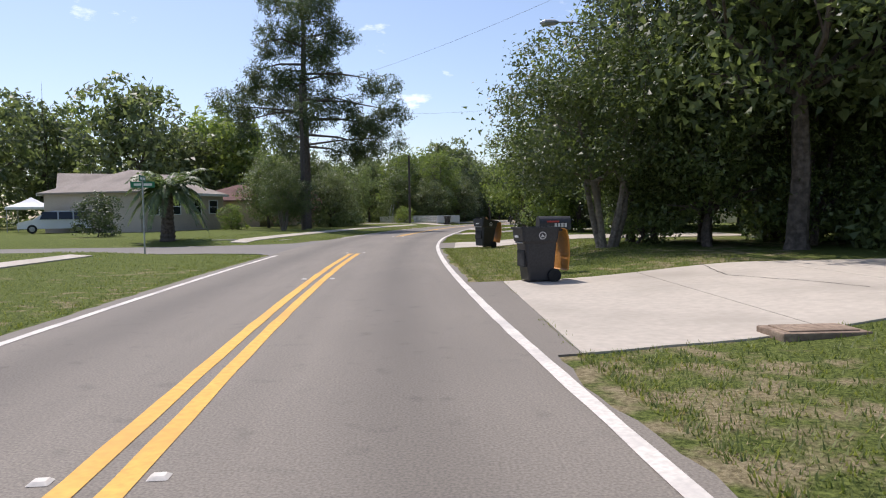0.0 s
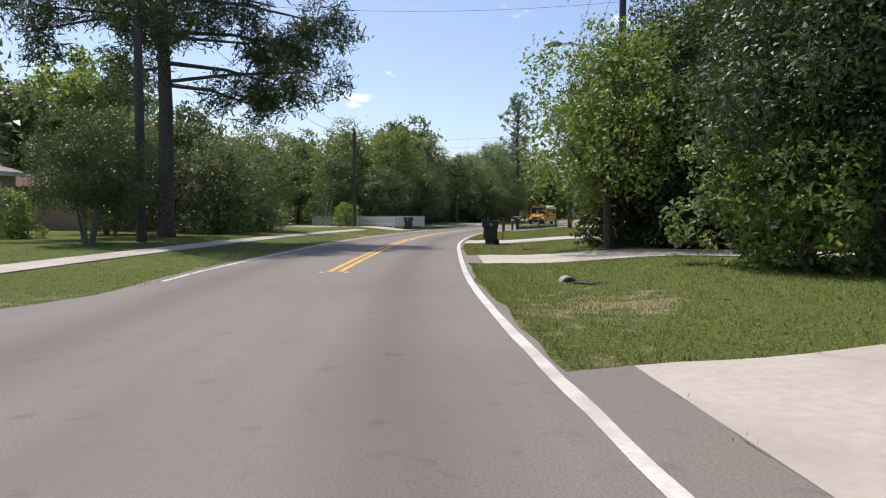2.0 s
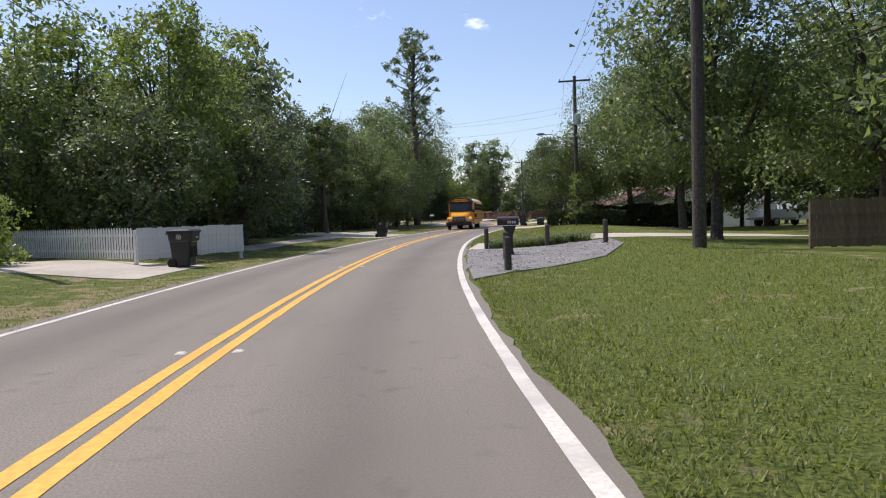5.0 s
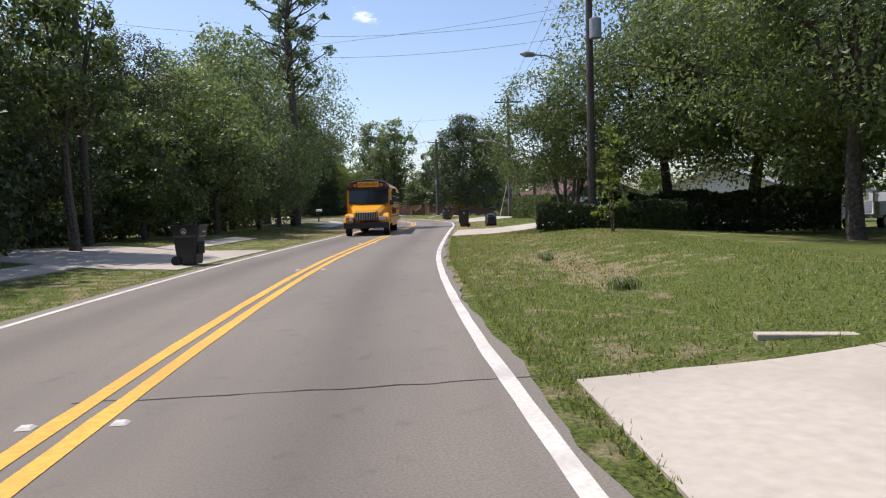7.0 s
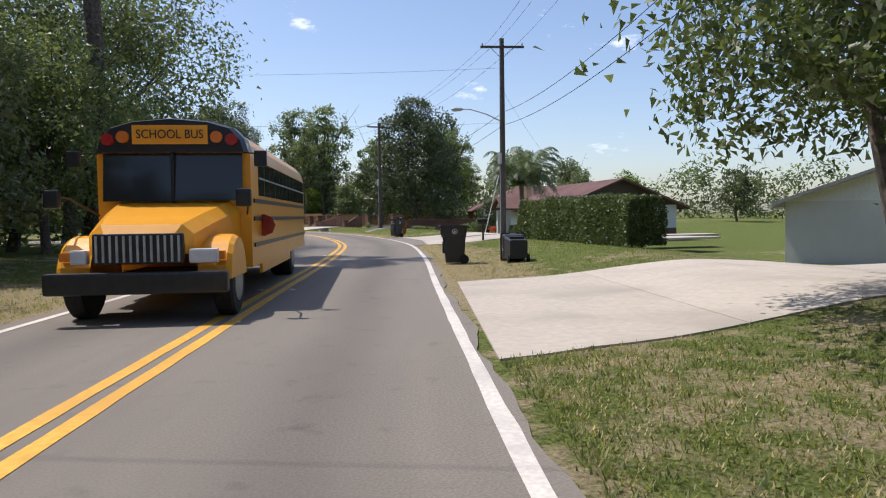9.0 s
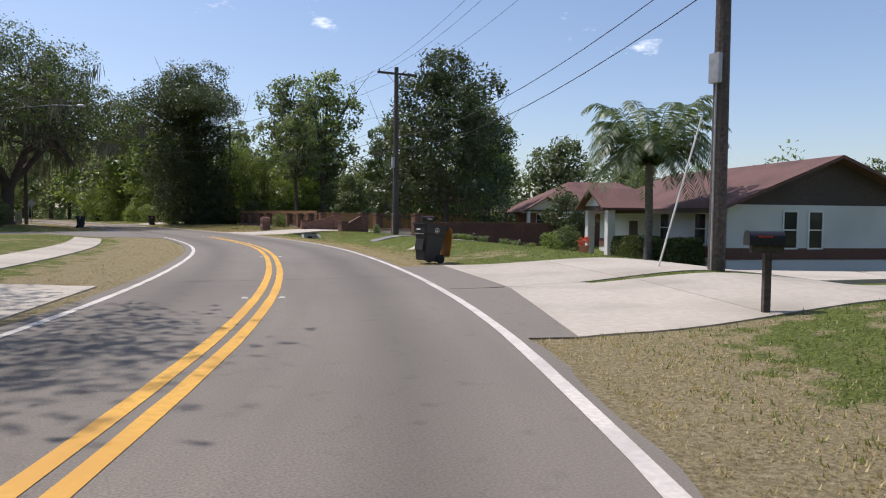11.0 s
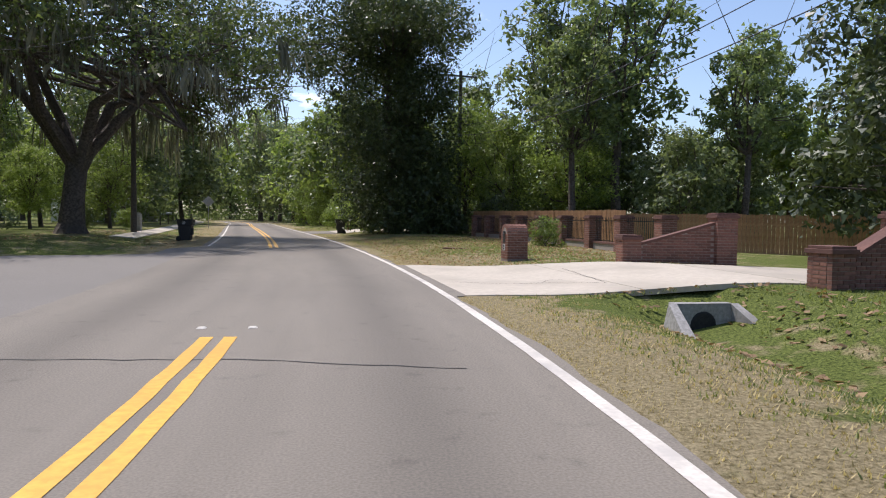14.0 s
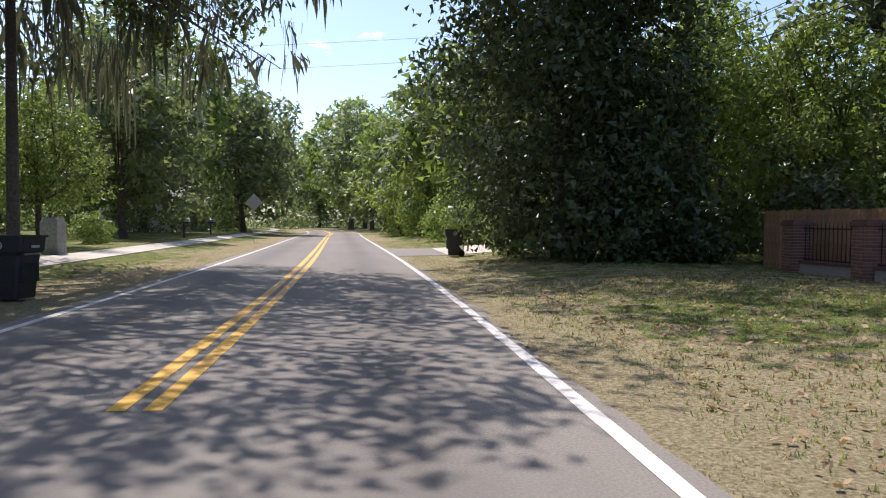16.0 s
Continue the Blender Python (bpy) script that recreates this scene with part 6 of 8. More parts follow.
def house(label, x, y, turn, w, d, eave, ridge, walls, roof, kind="gable", over=0.5, windows=(), doors=(), base=0.27, band=None, trim=None):
    """Front looks to local -y; the ridge runs along local x."""
    ob = thing("house", label, "house", at=(x, y, base), turn=turn)
    t = 0.2
    lo_z = -0.3
    solid("wall", (-w / 2, -d / 2, lo_z), (w / 2, -d / 2 + t, eave), walls, ob)
    solid("wall", (-w / 2, d / 2 - t, lo_z), (w / 2, d / 2, eave), walls, ob)
    solid("wall", (-w / 2, -d / 2 + t, lo_z), (-w / 2 + t, d / 2 - t, eave), walls, ob)
    solid("wall", (w / 2 - t, -d / 2 + t, lo_z), (w / 2, d / 2 - t, eave), walls, ob)
    if band:
        solid("wall_band", (-w / 2 - 0.03, -d / 2 - 0.03, 0.5), (w / 2 + 0.03, -d / 2, 0.98), band, ob)
        solid("wall_band", (-w / 2 - 0.03, -d / 2, 0.5), (-w / 2, d / 2, 0.98), band, ob)
        solid("wall_band", (w / 2, -d / 2, 0.5), (w / 2 + 0.03, d / 2, 0.98), band, ob)
    o, th = over, 0.14
    ex, ey = w / 2 + o, d / 2 + o
    inset = 0 if kind == "gable" else min(w / 2 - 0.3, d / 2)
    rx = ex if kind == "gable" else w / 2 - inset
    low = eave - o * (ridge - eave) / (d / 2)
    corners = {"fl": (-ex, -ey, low), "fr": (ex, -ey, low), "bl": (-ex, ey, low), "br": (ex, ey, low), "l": (-rx, 0, ridge), "r": (rx, 0, ridge)}

    def slope(keys):
        bm = bmesh.new()
        top = [Vector(corners[k]) + Vector((0, 0, th)) for k in keys]
        loft(bm, [[Vector(corners[k]) for k in keys], top])
        part("roof", bm, roof, ob)

    slope(("fl", "fr", "r", "l"))
    slope(("br", "bl", "l", "r"))
    if kind == "hip":
        slope(("bl", "fl", "l"))
        slope(("fr", "br", "r"))
    else:
        for sx in (-1, 1):
            bm = bmesh.new()
            a = [(sx * (w / 2 - t), -d / 2, eave), (sx * (w / 2 - t), d / 2, eave), (sx * (w / 2 - t), 0, ridge - 0.02)]
            b = [(sx * w / 2, p[1], p[2]) for p in a]
            loft(bm, [a, b])
            part("gable", bm, trim or walls, ob)
    for (xa, ya, xb, yb) in ((-ex, -ey, ex, -ey), (-ex, ey, ex, ey)):
        solid("fascia", (xa, ya - 0.03, low - 0.08), (xb, yb + 0.03, low + th - 0.01), M_WHITE if trim is None else trim, ob)
    for side, u, z, ww, hh in windows:
        if side == "f":
            window(ob, (u, -d / 2, z), (1, 0, 0), (0, -1, 0), ww, hh)
        elif side == "l":
            window(ob, (-w / 2, u, z), (0, -1, 0), (-1, 0, 0), ww, hh)
        else:
            window(ob, (w / 2, u, z), (0, 1, 0), (1, 0, 0), ww, hh)
    for side, u, ww, mat in doors:
        dd = solid("door", (u - ww / 2, -d / 2 - 0.05, 0.02), (u + ww / 2, -d / 2, 2.05), mat, ob)
        solid("door_frame", (u - ww / 2 - 0.08, -d / 2 - 0.03, 0.0), (u + ww / 2 + 0.08, -d / 2 - 0.001, 2.13), M_WHITE, dd)
    return ob


house("beige one-storey house with a tan hipped roof", -24.6, 58.9, 73.6, 11.0, 9.0, 3.15, 5.0, M_STUCCO, M_ROOF_TAN, "hip", 0.35,
      [("f", 3.9, 2.0, 1.2, 1.1), ("f", 1.6, 2.0, 0.9, 1.25), ("f", -1.2, 2.0, 0.9, 1.25), ("f", -4.0, 1.9, 1.1, 1.1), ("r", -2.5, 2.0, 1.0, 1.1)])
house("pinkish beige house with a broad tan gable", -30.6, 69.8, 25, 11.0, 9.0, 3.0, 5.4, M_STUCCO, M_ROOF_TAN, "gable", 0.4, [("f", -2.5, 1.9, 1.8, 1.2), ("f", 2.5, 1.9, 1.2, 1.2), ("l", 0, 2, 1.2, 1.2), ("r", 0, 2, 1.2, 1.2)])
house("tan stucco house with a red roof", -21.5, 79.5, 80, 11, 9.0, 2.9, 4.6, M_TAN, M_ROOF_RED, "hip", 0.4, [("f", 3.2, 1.8, 1.2, 1.1), ("f", -2.5, 1.8, 1.2, 1.1), ("l", 1, 1.8, 1, 1.1)])
house("white house with a low grey roof behind parked cars", -19.5, 97.0, 55, 10, 8, 2.7, 4.3, M_WHITE_WALL, M_ROOF_GREY, "hip", 0.5, [("f", 2.5, 1.7, 1.4, 1.2), ("f", -2.5, 1.7, 1.4, 1.2)], [("f", 0, 0.95, M_DARK_TRIM)])
house("pale yellow house with grey roof", 31.2, 65.4, -75, 11, 9, 3.0, 5.0, M_YELLOWISH, M_ROOF_GREY, "hip", 0.5, [("f", -2.5, 1.7, 1.3, 1.3), ("f", 2.5, 1.7, 1.3, 1.3), ("r", 0, 1.7, 1.2, 1.2), ("l", 0, 1.7, 1.2, 1.2)])
house("grey-roofed house with white trim behind a fence", 42.0, 85.0, -55, 12, 9, 2.7, 4.6, M_WHITE_WALL, M_ROOF_GREY, "gable", 0.5, [("f", -3, 1.7, 1.3, 1.2), ("f", 3, 1.7, 1.3, 1.2)], trim=M_WHITE)
house("low white house with a grey gabled roof", 53.5, 127.5, -150, 9, 9.5, 2.3, 4.0, M_WHITE_WALL, M_ROOF_GREY, "gable", 0.5, [("f", 0, 1.5, 1.4, 1.1), ("l", 0, 1.5, 1.4, 1.1), ("r", 1, 1.5, 1.2, 1.1)], trim=M_WHITE, base=-0.6)
house("red brick house with a grey roof", 60.0, 111.0, -62, 14, 9, 2.7, 4.8, M_RED_BRICK, M_ROOF_GREY, "hip", 0.6, [("f", -3.5, 1.6, 1.5, 1.2), ("f", 3.5, 1.6, 1.5, 1.2)], [("f", 0, 0.95, M_WHITE)], base=-0.5)
house_b = house("low white stucco house with a red-brown gabled roof", 63.5, 157.6, -110.5, 13.2, 9.6, 2.8, 4.75, M_WHITE_WALL, M_ROOF_RED, "gable", 0.7,
                [("f", 4.6, 1.75, 0.85, 1.3), ("f", 1.4, 1.75, 0.85, 1.3), ("r", -1.9, 1.75, 0.6, 1.5), ("r", -0.7, 1.75, 0.6, 1.5)], [("f", -2.0, 1.0, M_DARK_TRIM)], band=M_BROWN_WALL, trim=M_DARK_TRIM, base=-0.85)
house("large red-roofed brick house behind a wall", 98.0, 205.7, -25, 22, 15, 2.9, 6.7, M_RED_BRICK, M_ROOF_RED, "hip", 0.7, [("f", u, 1.6, 1.3, 1.4) for u in (-9, -4.5, 4, 8.5)] + [("l", 0, 1.6, 1.3, 1.4), ("r", 0, 1.6, 1.3, 1.4)], base=-0.6)
house("low house with a pale tan roof among trees", 6.0, 228.0, 70, 13, 9, 2.5, 4.1, M_STUCCO, M_ROOF_TAN, "gable", 0.5, [("f", -3, 1.5, 1.3, 1.1), ("f", 3, 1.5, 1.3, 1.1)])
house("small grey-blue house with a porch beyond the oaks", 15.5, 258.0, 80, 8, 8, 2.8, 5.2, M_WHITE_WALL, M_ROOF_GREY, "gable", 0.4, [("f", -2, 1.6, 1.0, 1.2), ("f", 2, 1.6, 1.0, 1.2), ("l", 0, 1.6, 1, 1.2)])
house("low tan house by the side street", 8.0, 150.0, 60, 12, 9, 2.6, 4.4, M_TAN, M_ROOF_TAN, "hip", 0.5, [("f", -3, 1.6, 1.3, 1.1), ("f", 3, 1.6, 1.3, 1.1)])


def porch(x, y, turn, w, d, h, ridge, label, roof, face, column=None, base=0.27):
    """A small gabled porch: two posts, a roof and a pediment; open to local -y."""
    ob = thing("porch", label, "porch", at=(x, y, base), turn=turn)
    for sx in (-1, 1):
        solid("column", (sx * w / 2 - 0.2, -d + 0.05, -0.2), (sx * w / 2 + 0.2, -d + 0.45, h), column or M_WHITE, ob, bevel=0.02)
    solid("floor", (-w / 2 - 0.3, -d - 0.1, -0.25), (w / 2 + 0.3, 0, 0.04), M_CONC, ob)
    for sx in (-1, 1):
        bm = bmesh.new()
        pts = [(sx * (w / 2 + 0.55), -d - 0.4, h - 0.22), (0, -d - 0.4, ridge), (0, 0.6, ridge), (sx * (w / 2 + 0.55), 0.6, h - 0.22)]
        loft(bm, [pts, [(a, b, c + 0.12) for a, b, c in pts]])
        part("roof", bm, roof, ob)
    bm = bmesh.new()
    tri = [(-w / 2 - 0.2, -d, h), (w / 2 + 0.2, -d, h), (0, -d, ridge - 0.06)]
    loft(bm, [tri, [(a, b + 0.1, c) for a, b, c in tri]])
    part("pediment", bm, face, ob)
    solid("beam", (-w / 2 - 0.25, -d - 0.02, h - 0.22), (w / 2 + 0.25, -d + 0.14, h), M_DARK_TRIM, ob)
    return ob


porch(58.9, 160.6, -110.5, 2.6, 2.0, 2.8, 3.6, "small gabled entrance porch with white columns", M_ROOF_RED, M_WHITE, base=-0.85)
porch(87.3, 203.4, -25, 4.5, 2.4, 2.9, 4.4, "gabled brick entrance porch with pale columns", M_ROOF_RED, M_STUCCO, base=-0.6)
porch(95.2, 199.1, -25, 3.4, 1.6, 2.9, 4.0, "small front gable over a window bay", M_ROOF_RED, M_STUCCO, base=-0.6)
bm = bmesh.new()
tube(bm, [(0, 0, 0), (0, 0, 0.1), (0, 0, 0.5), (0, 0, 0.55)], [0.16, 0.2, 0.3, 0.32], 14)
pot = thing("flower_pot", "terracotta pot of red flowers at a porch", "flower pot", at=(55.9, 160.9, z_at(55.9, 160.9)))
part("pot", bm, M_TERRA, pot)
quad_part("flowers", leaves(np.random.default_rng(3), [((0, 0, 0.75), (0.35, 0.35, 0.25))], 260, 0.1, 0.1, 0.2), M_FLOWER, pot)
for x, y, sc in ((-12.6, 59.0, 1.0), (-11.0, 61.0, 1.2)):
    ob = thing("flowering_bush", "shrub with faint pink blossom by the lawn", "bush", at=(x, y, z_at(x, y)))
    bm = bmesh.new()
    limbs(bm, np.random.default_rng(4), (0, 0, 0), [(0.5, 0.2, 2.2), (-0.6, 0, 2.4), (0.1, 0.5, 3.0)], 0.06, (0, 0, 0.8))
    part("stems", bm, M_BARK_PALE, ob)
    lob = [((0.5, 0.2, 2.2), (1, 1, 0.9)), ((-0.6, 0, 2.4), (1, 1, 0.9)), ((0.1, 0.5, 3.2), (1, 1, 0.8)), ((0, 0, 1.2), (0.9, 0.9, 0.9))]
    quad_part("crown", leaves(np.random.default_rng(5), lob, 2600, 0.2, 0.3), M_LEAF_GREY, ob)
    quad_part("blossom", leaves(np.random.default_rng(6), lob, 500, 0.14, 0.3, 0.85), M_PINK, ob)


# ---- school bus ----
def wheel(parent, x, y, r, w, name="wheel"):
    bm = bmesh.new()
    sx = 1 if x > 0 else -1
    tube(bm, [(x - sx * w, y, r), (x - sx * w * 0.9, y, r), (x - sx * 0.03, y, r), (x, y, r)], [r * 0.9, r, r, r * 0.92], 22)
    ty = part(name, bm, M_RUBBER, parent)
    bm = bmesh.new()
    tube(bm, [(x - sx * 0.02, y, r), (x + sx * 0.012, y, r), (x + sx * 0.02, y, r)], [r * 0.58, r * 0.58, r * 0.2], 16)
    part("rim", bm, M_STEEL, ty)


def bus(x, y, turn):
    ob = thing("school_bus", "yellow school bus with black rails in the oncoming lane", "school bus", at=(x, y, 0.0), turn=turn)
    half = 1.2
    bm = bmesh.new()
    ring = [(-half, 0.62), (half, 0.62), (half, 2.45), (half - 0.06, 2.66), (half - 0.22, 2.84), (half - 0.55, 2.96), (0, 3.02), (-half + 0.55, 2.96), (-half + 0.22, 2.84), (-half + 0.06, 2.66), (-half, 2.45)]
    loft(bm, [[(px, yy, z) for px, z in ring] for yy in (2.0, 2.3, 10.6, 10.8)])
    part("body", bm, M_BUS, ob)
    bm = bmesh.new()
    r2 = [(half - 0.23, 2.85), (half - 0.55, 2.975), (0, 3.035), (-half + 0.55, 2.975), (-half + 0.23, 2.85)]
    low2 = [(px, z - 0.02) for px, z in r2[::-1]]
    loft(bm, [[(px, yy, z) for px, z in r2 + low2] for yy in (2.5, 10.75)])
    part("roof_panel", bm, M_WHITE, ob, "white painted roof")
    bm = bmesh.new()
    cap = [(-1.18, 2.52), (1.18, 2.52), (1.12, 2.72), (0.95, 2.9), (0.6, 3.0), (0, 3.05), (-0.6, 3.0), (-0.95, 2.9), (-1.12, 2.72)]
    loft(bm, [[(px * 0.96, 1.82, z - 0.03) for px, z in cap], [(px, 1.95, z) for px, z in cap], [(px, 2.35, z + 0.01) for px, z in cap]])
    head = part("front_cap", bm, M_BUS_BLACK, ob, "black roof cap with warning lights")
    solid("sign_board", (-0.58, 1.79, 2.62), (0.58, 1.83, 2.92), M_BUS, head, "yellow lettered sign board")
    txt = bpy.data.curves.new("lettering", "FONT")
    txt.body, txt.size, txt.align_x, txt.align_y = "SCHOOL BUS", 0.2, "CENTER", "CENTER"
    txt.extrude = 0.004
    tmp = new("lettering_curve", txt)
    bpy.context.view_layer.update()
    me = bpy.data.meshes.new_from_object(tmp.evaluated_get(bpy.context.evaluated_depsgraph_get()))
    bpy.data.objects.remove(tmp)
    me.materials.clear()
    me.materials.append(M_BUS_BLACK)
    word = new("lettering", me)
    word.parent = head
    word.matrix_basis = pose(0, 1.782, 2.77, 90, 0, 0) @ Matrix.Diagonal((0.86, 1, 1, 1))
    for sx in (-1, 1):
        for i, mt in ((0.72, M_LAMP_AMBER), (0.95, M_LAMP_RED)):
            bm = bmesh.new()
            cyl(bm, (sx * i, 1.76, 2.73 - 0.04 * (i > 0.8)), (sx * i, 1.86, 2.73 - 0.04 * (i > 0.8)), 0.095, sides=16)
            part("warning_light", bm, mt, head)
    plate("windscreen", [(-1.08, 1.9, 1.72), (1.08, 1.9, 1.72), (1.08, 1.98, 2.48), (-1.08, 1.98, 2.48)], M_GLASS, ob, 0.03, "dark two-piece windscreen")
    solid("windscreen_post", (-0.025, 1.86, 1.70), (0.025, 1.97, 2.5), M_BUS_BLACK, ob)
    bm = bmesh.new()
    prof = [(0.18, 0.95, 1.22, 0.62), (0.3, 0.95, 1.36, 0.70), (0.9, 0.95, 1.50, 0.82), (1.6, 0.9, 1.64, 0.96), (2.0, 0.9, 1.70, 1.02)]
    loft(bm, [[(-wd, yy, lo), (wd, yy, lo), (wd, yy, hi - 0.14), (wd - 0.16, yy, hi), (-wd + 0.16, yy, hi), (-wd, yy, hi - 0.14)] for yy, lo, hi, wd in prof])
    hood = part("hood", bm, M_BUS, ob, "sloping yellow hood")
    bm = bmesh.new()
    box(bm, (-0.6, 0.12, 0.82), (0.6, 0.2, 1.24), 0.03)
    gr = part("grille", bm, M_BUS_BLACK, hood)
    for i in range(13):
        solid("grille_bar", (-0.54 + i * 0.09 - 0.016, 0.1, 0.85), (-0.54 + i * 0.09 + 0.016, 0.13, 1.21), M_GALV, hood)
    for sx in (-1, 1):
        bm = bmesh.new()
        loft(bm, [[(sx * (0.72 + 0.46 * u), 0.95 + 0.62 * math.cos(a) * s, 0.58 + 0.62 * math.sin(a) * s) for a in [radians(q) for q in range(0, 181, 18)]] for u, s in ((0, 1.0), (0.85, 1.0), (1.0, 0.93))])
        part("fender", bm, M_BUS, hood)
        bm = bmesh.new()
        box(bm, (sx * 0.78 - 0.13, 0.16, 0.82), (sx * 0.78 + 0.17 * (sx > 0) + 0.09, 0.3, 1.02), 0.03)
        part("headlight", bm, M_LAMP_CLEAR, hood)
        solid("turn_signal", (sx * 1.02 - 0.08, 0.3, 0.86), (sx * 1.02 + 0.08, 0.4, 0.98), M_LAMP_AMBER, hood)
    bm = bmesh.new()
    box(bm, (-1.2, -0.02, 0.42), (1.2, 0.16, 0.72), 0.04)
    part("bumper", bm, M_BUS_BLACK, ob)
    for sx in (-1, 1):
        for z in (0.98, 1.42, 1.72):
            solid("rub_rail", (sx * half - 0.02, 2.2, z - 0.035), (sx * half + 0.025, 10.75, z + 0.035), M_BUS_BLACK, ob)
        for i in range(11):
            yy = 2.75 + i * 0.72
            solid("side_window", (sx * half - 0.02, yy, 1.82), (sx * half + 0.012, yy + 0.62, 2.42), M_GLASS, ob)
            solid("window_bar", (sx * half - 0.02, yy, 2.11), (sx * half + 0.02, yy + 0.62, 2.14), M_GALV, ob)
        solid("skirt", (sx * half - 0.05, 3.0, 0.45), (sx * half, 7.2, 0.62), M_BUS, ob)
        bm = bmesh.new()
        tube(bm, [(sx * 1.15, 1.9, 1.5), (sx * 1.3, 1.2, 1.75), (sx * 1.32, 0.7, 1.78)], [0.016] * 3, 6)
        arm = part("mirror_arm", bm, M_BUS_BLACK, ob)
        bm = bmesh.new()
        box(bm, (sx * 1.32 - 0.11, 0.62, 1.6), (sx * 1.32 + 0.11, 0.72, 1.86), 0.03)
        part("mirror", bm, M_BUS_BLACK, arm)
        bm = bmesh.new()
        tube(bm, [(sx * 1.1, 1.95, 2.5), (sx * 1.42, 1.7, 2.45)], [0.014] * 2, 6)
        box(bm, (sx * 1.42 - 0.1, 1.62, 2.25), (sx * 1.42 + 0.1, 1.7, 2.5), 0.02)
        part("upper_mirror", bm, M_BUS_BLACK, ob)
        wheel(ob, sx * 1.16, 0.95, 0.48, 0.28)
        wheel(ob, sx * 1.16, 8.0, 0.48, 0.5)
    bm = bmesh.new()
    tube(bm, [(1.24, 3.0, 1.3), (1.24, 3.06, 1.3)], [0.2, 0.2], 8)
    part("stop_sign", bm, M_LAMP_RED, ob)
    solid("chassis", (-0.5, 0.4, 0.4), (0.5, 10.5, 0.66), M_RUBBER, ob)
    return ob


school_bus = bus(22.7, 122.8, heading(122) + 2)
school_bus.scale = (0.93, 0.93, 0.93)


# ---- parked vehicles ----
def car(label, x, y, turn, profile, half, paint, wheels, r=0.33, category="car", glass_from=0.95):
    """Front to local -y. profile: (y, z) outline of the body's side; the glass house above the belt is narrower."""
    ob = thing("car", label, category, at=(x, y, z_at(x, y) + 0.02), turn=turn)
    bm = bmesh.new()
    rings = []
    for sx, k in ((-1, 0.93), (-1, 1.0), (1, 1.0), (1, 0.93)):
        pass
    lower = [(yy, z) for yy, z in profile if z <= glass_from + 0.001]
    out = profile
    loft(bm, [[(-half * (1 - 0.16 * max(0, z - glass_from) / 0.6) * 0.96, yy, z) for yy, z in out], [(-half * (1 - 0.16 * max(0, z - glass_from) / 0.6), yy, z) for yy, z in out],
              [(half * (1 - 0.16 * max(0, z - glass_from) / 0.6), yy, z) for yy, z in out], [(half * (1 - 0.16 * max(0, z - glass_from) / 0.6) * 0.96, yy, z) for yy, z in out]])
    part("body", bm, paint, ob)
    top = max(z for _, z in profile)
    ys = [yy for yy, z in profile if z > top - 0.12]
    y0, y1 = min(ys) - 0.25, max(ys) + 0.1
    for sx in (-1, 1):
        n = 3
        for i in range(n):
            a, b = y0 + (y1 - y0) * i / n + 0.05, y0 + (y1 - y0) * (i + 1) / n - 0.05
            zt = top - 0.1
            xa = sx * (half + 0.004)
            xb = sx * (half * (1 - 0.16 * (zt - glass_from) / 0.6) + 0.008)
            bm = bmesh.new()
            quad = [(xa, a - (0.25 if i == 0 else 0), glass_from + 0.03), (xa, b, glass_from + 0.03), (xb, b, zt), (xb, a, zt)]
            loft(bm, [quad, [(px + sx * 0.008, py, pz) for px, py, pz in quad]])
            part("side_window", bm, M_GLASS, ob)
        for yy in wheels:
            wheel(ob, sx * (half + 0.01), yy, r, 0.22)
        solid("tail_light", (sx * half - 0.16, max(yy for yy, z in profile) - 0.06, 0.7), (sx * half - 0.01 * sx, max(yy for yy, z in profile) + 0.01, 0.9), M_LAMP_RED, ob)
        solid("headlight", (sx * (half - 0.14) - 0.12, min(yy for yy, z in profile) - 0.01, 0.6), (sx * (half - 0.14) + 0.12, min(yy for yy, z in profile) + 0.08, 0.74), M_LAMP_CLEAR, ob)
    w0 = [p for p in profile if abs(p[1] - glass_from) < 0.12][:1]
    plate("windscreen", [(-half * 0.86, y0 - 0.28, glass_from + 0.04), (half * 0.86, y0 - 0.28, glass_from + 0.04), (half * 0.78, y0 + 0.24, top - 0.06), (-half * 0.78, y0 + 0.24, top - 0.06)], M_GLASS, ob, 0.015)
    return ob


VAN = [(0.0, 0.35), (-0.02, 0.7), (0.1, 0.85), (1.0, 1.05), (1.9, 1.62), (2.5, 1.72), (4.6, 1.68), (4.95, 1.1), (5.0, 0.8), (4.98, 0.35)]
SEDAN = [(0.0, 0.32), (-0.02, 0.6), (0.1, 0.72), (1.2, 0.92), (2.0, 1.36), (2.6, 1.44), (3.4, 1.38), (4.1, 0.98), (4.7, 0.94), (4.75, 0.6), (4.7, 0.32)]
car("white minivan parked on a driveway", -30.8, 51.8, -60, VAN, 0.95, M_CAR_WHITE, (0.95, 4.0), category="minivan", glass_from=1.02)
car("dark blue saloon car parked on a front yard", -8.2, 91.4, 92, SEDAN, 0.88, M_CAR_DARK, (0.9, 3.7), glass_from=0.92)
car("dark parked car in shade of the trees", -9.0, 96.0, 95, SEDAN, 0.88, M_CAR_DARK, (0.9, 3.7), glass_from=0.92)
car("dark parked car under an oak", 20.5, 218.5, 80, VAN, 0.92, M_CAR_DARK, (0.95, 4.0), glass_from=1.02)


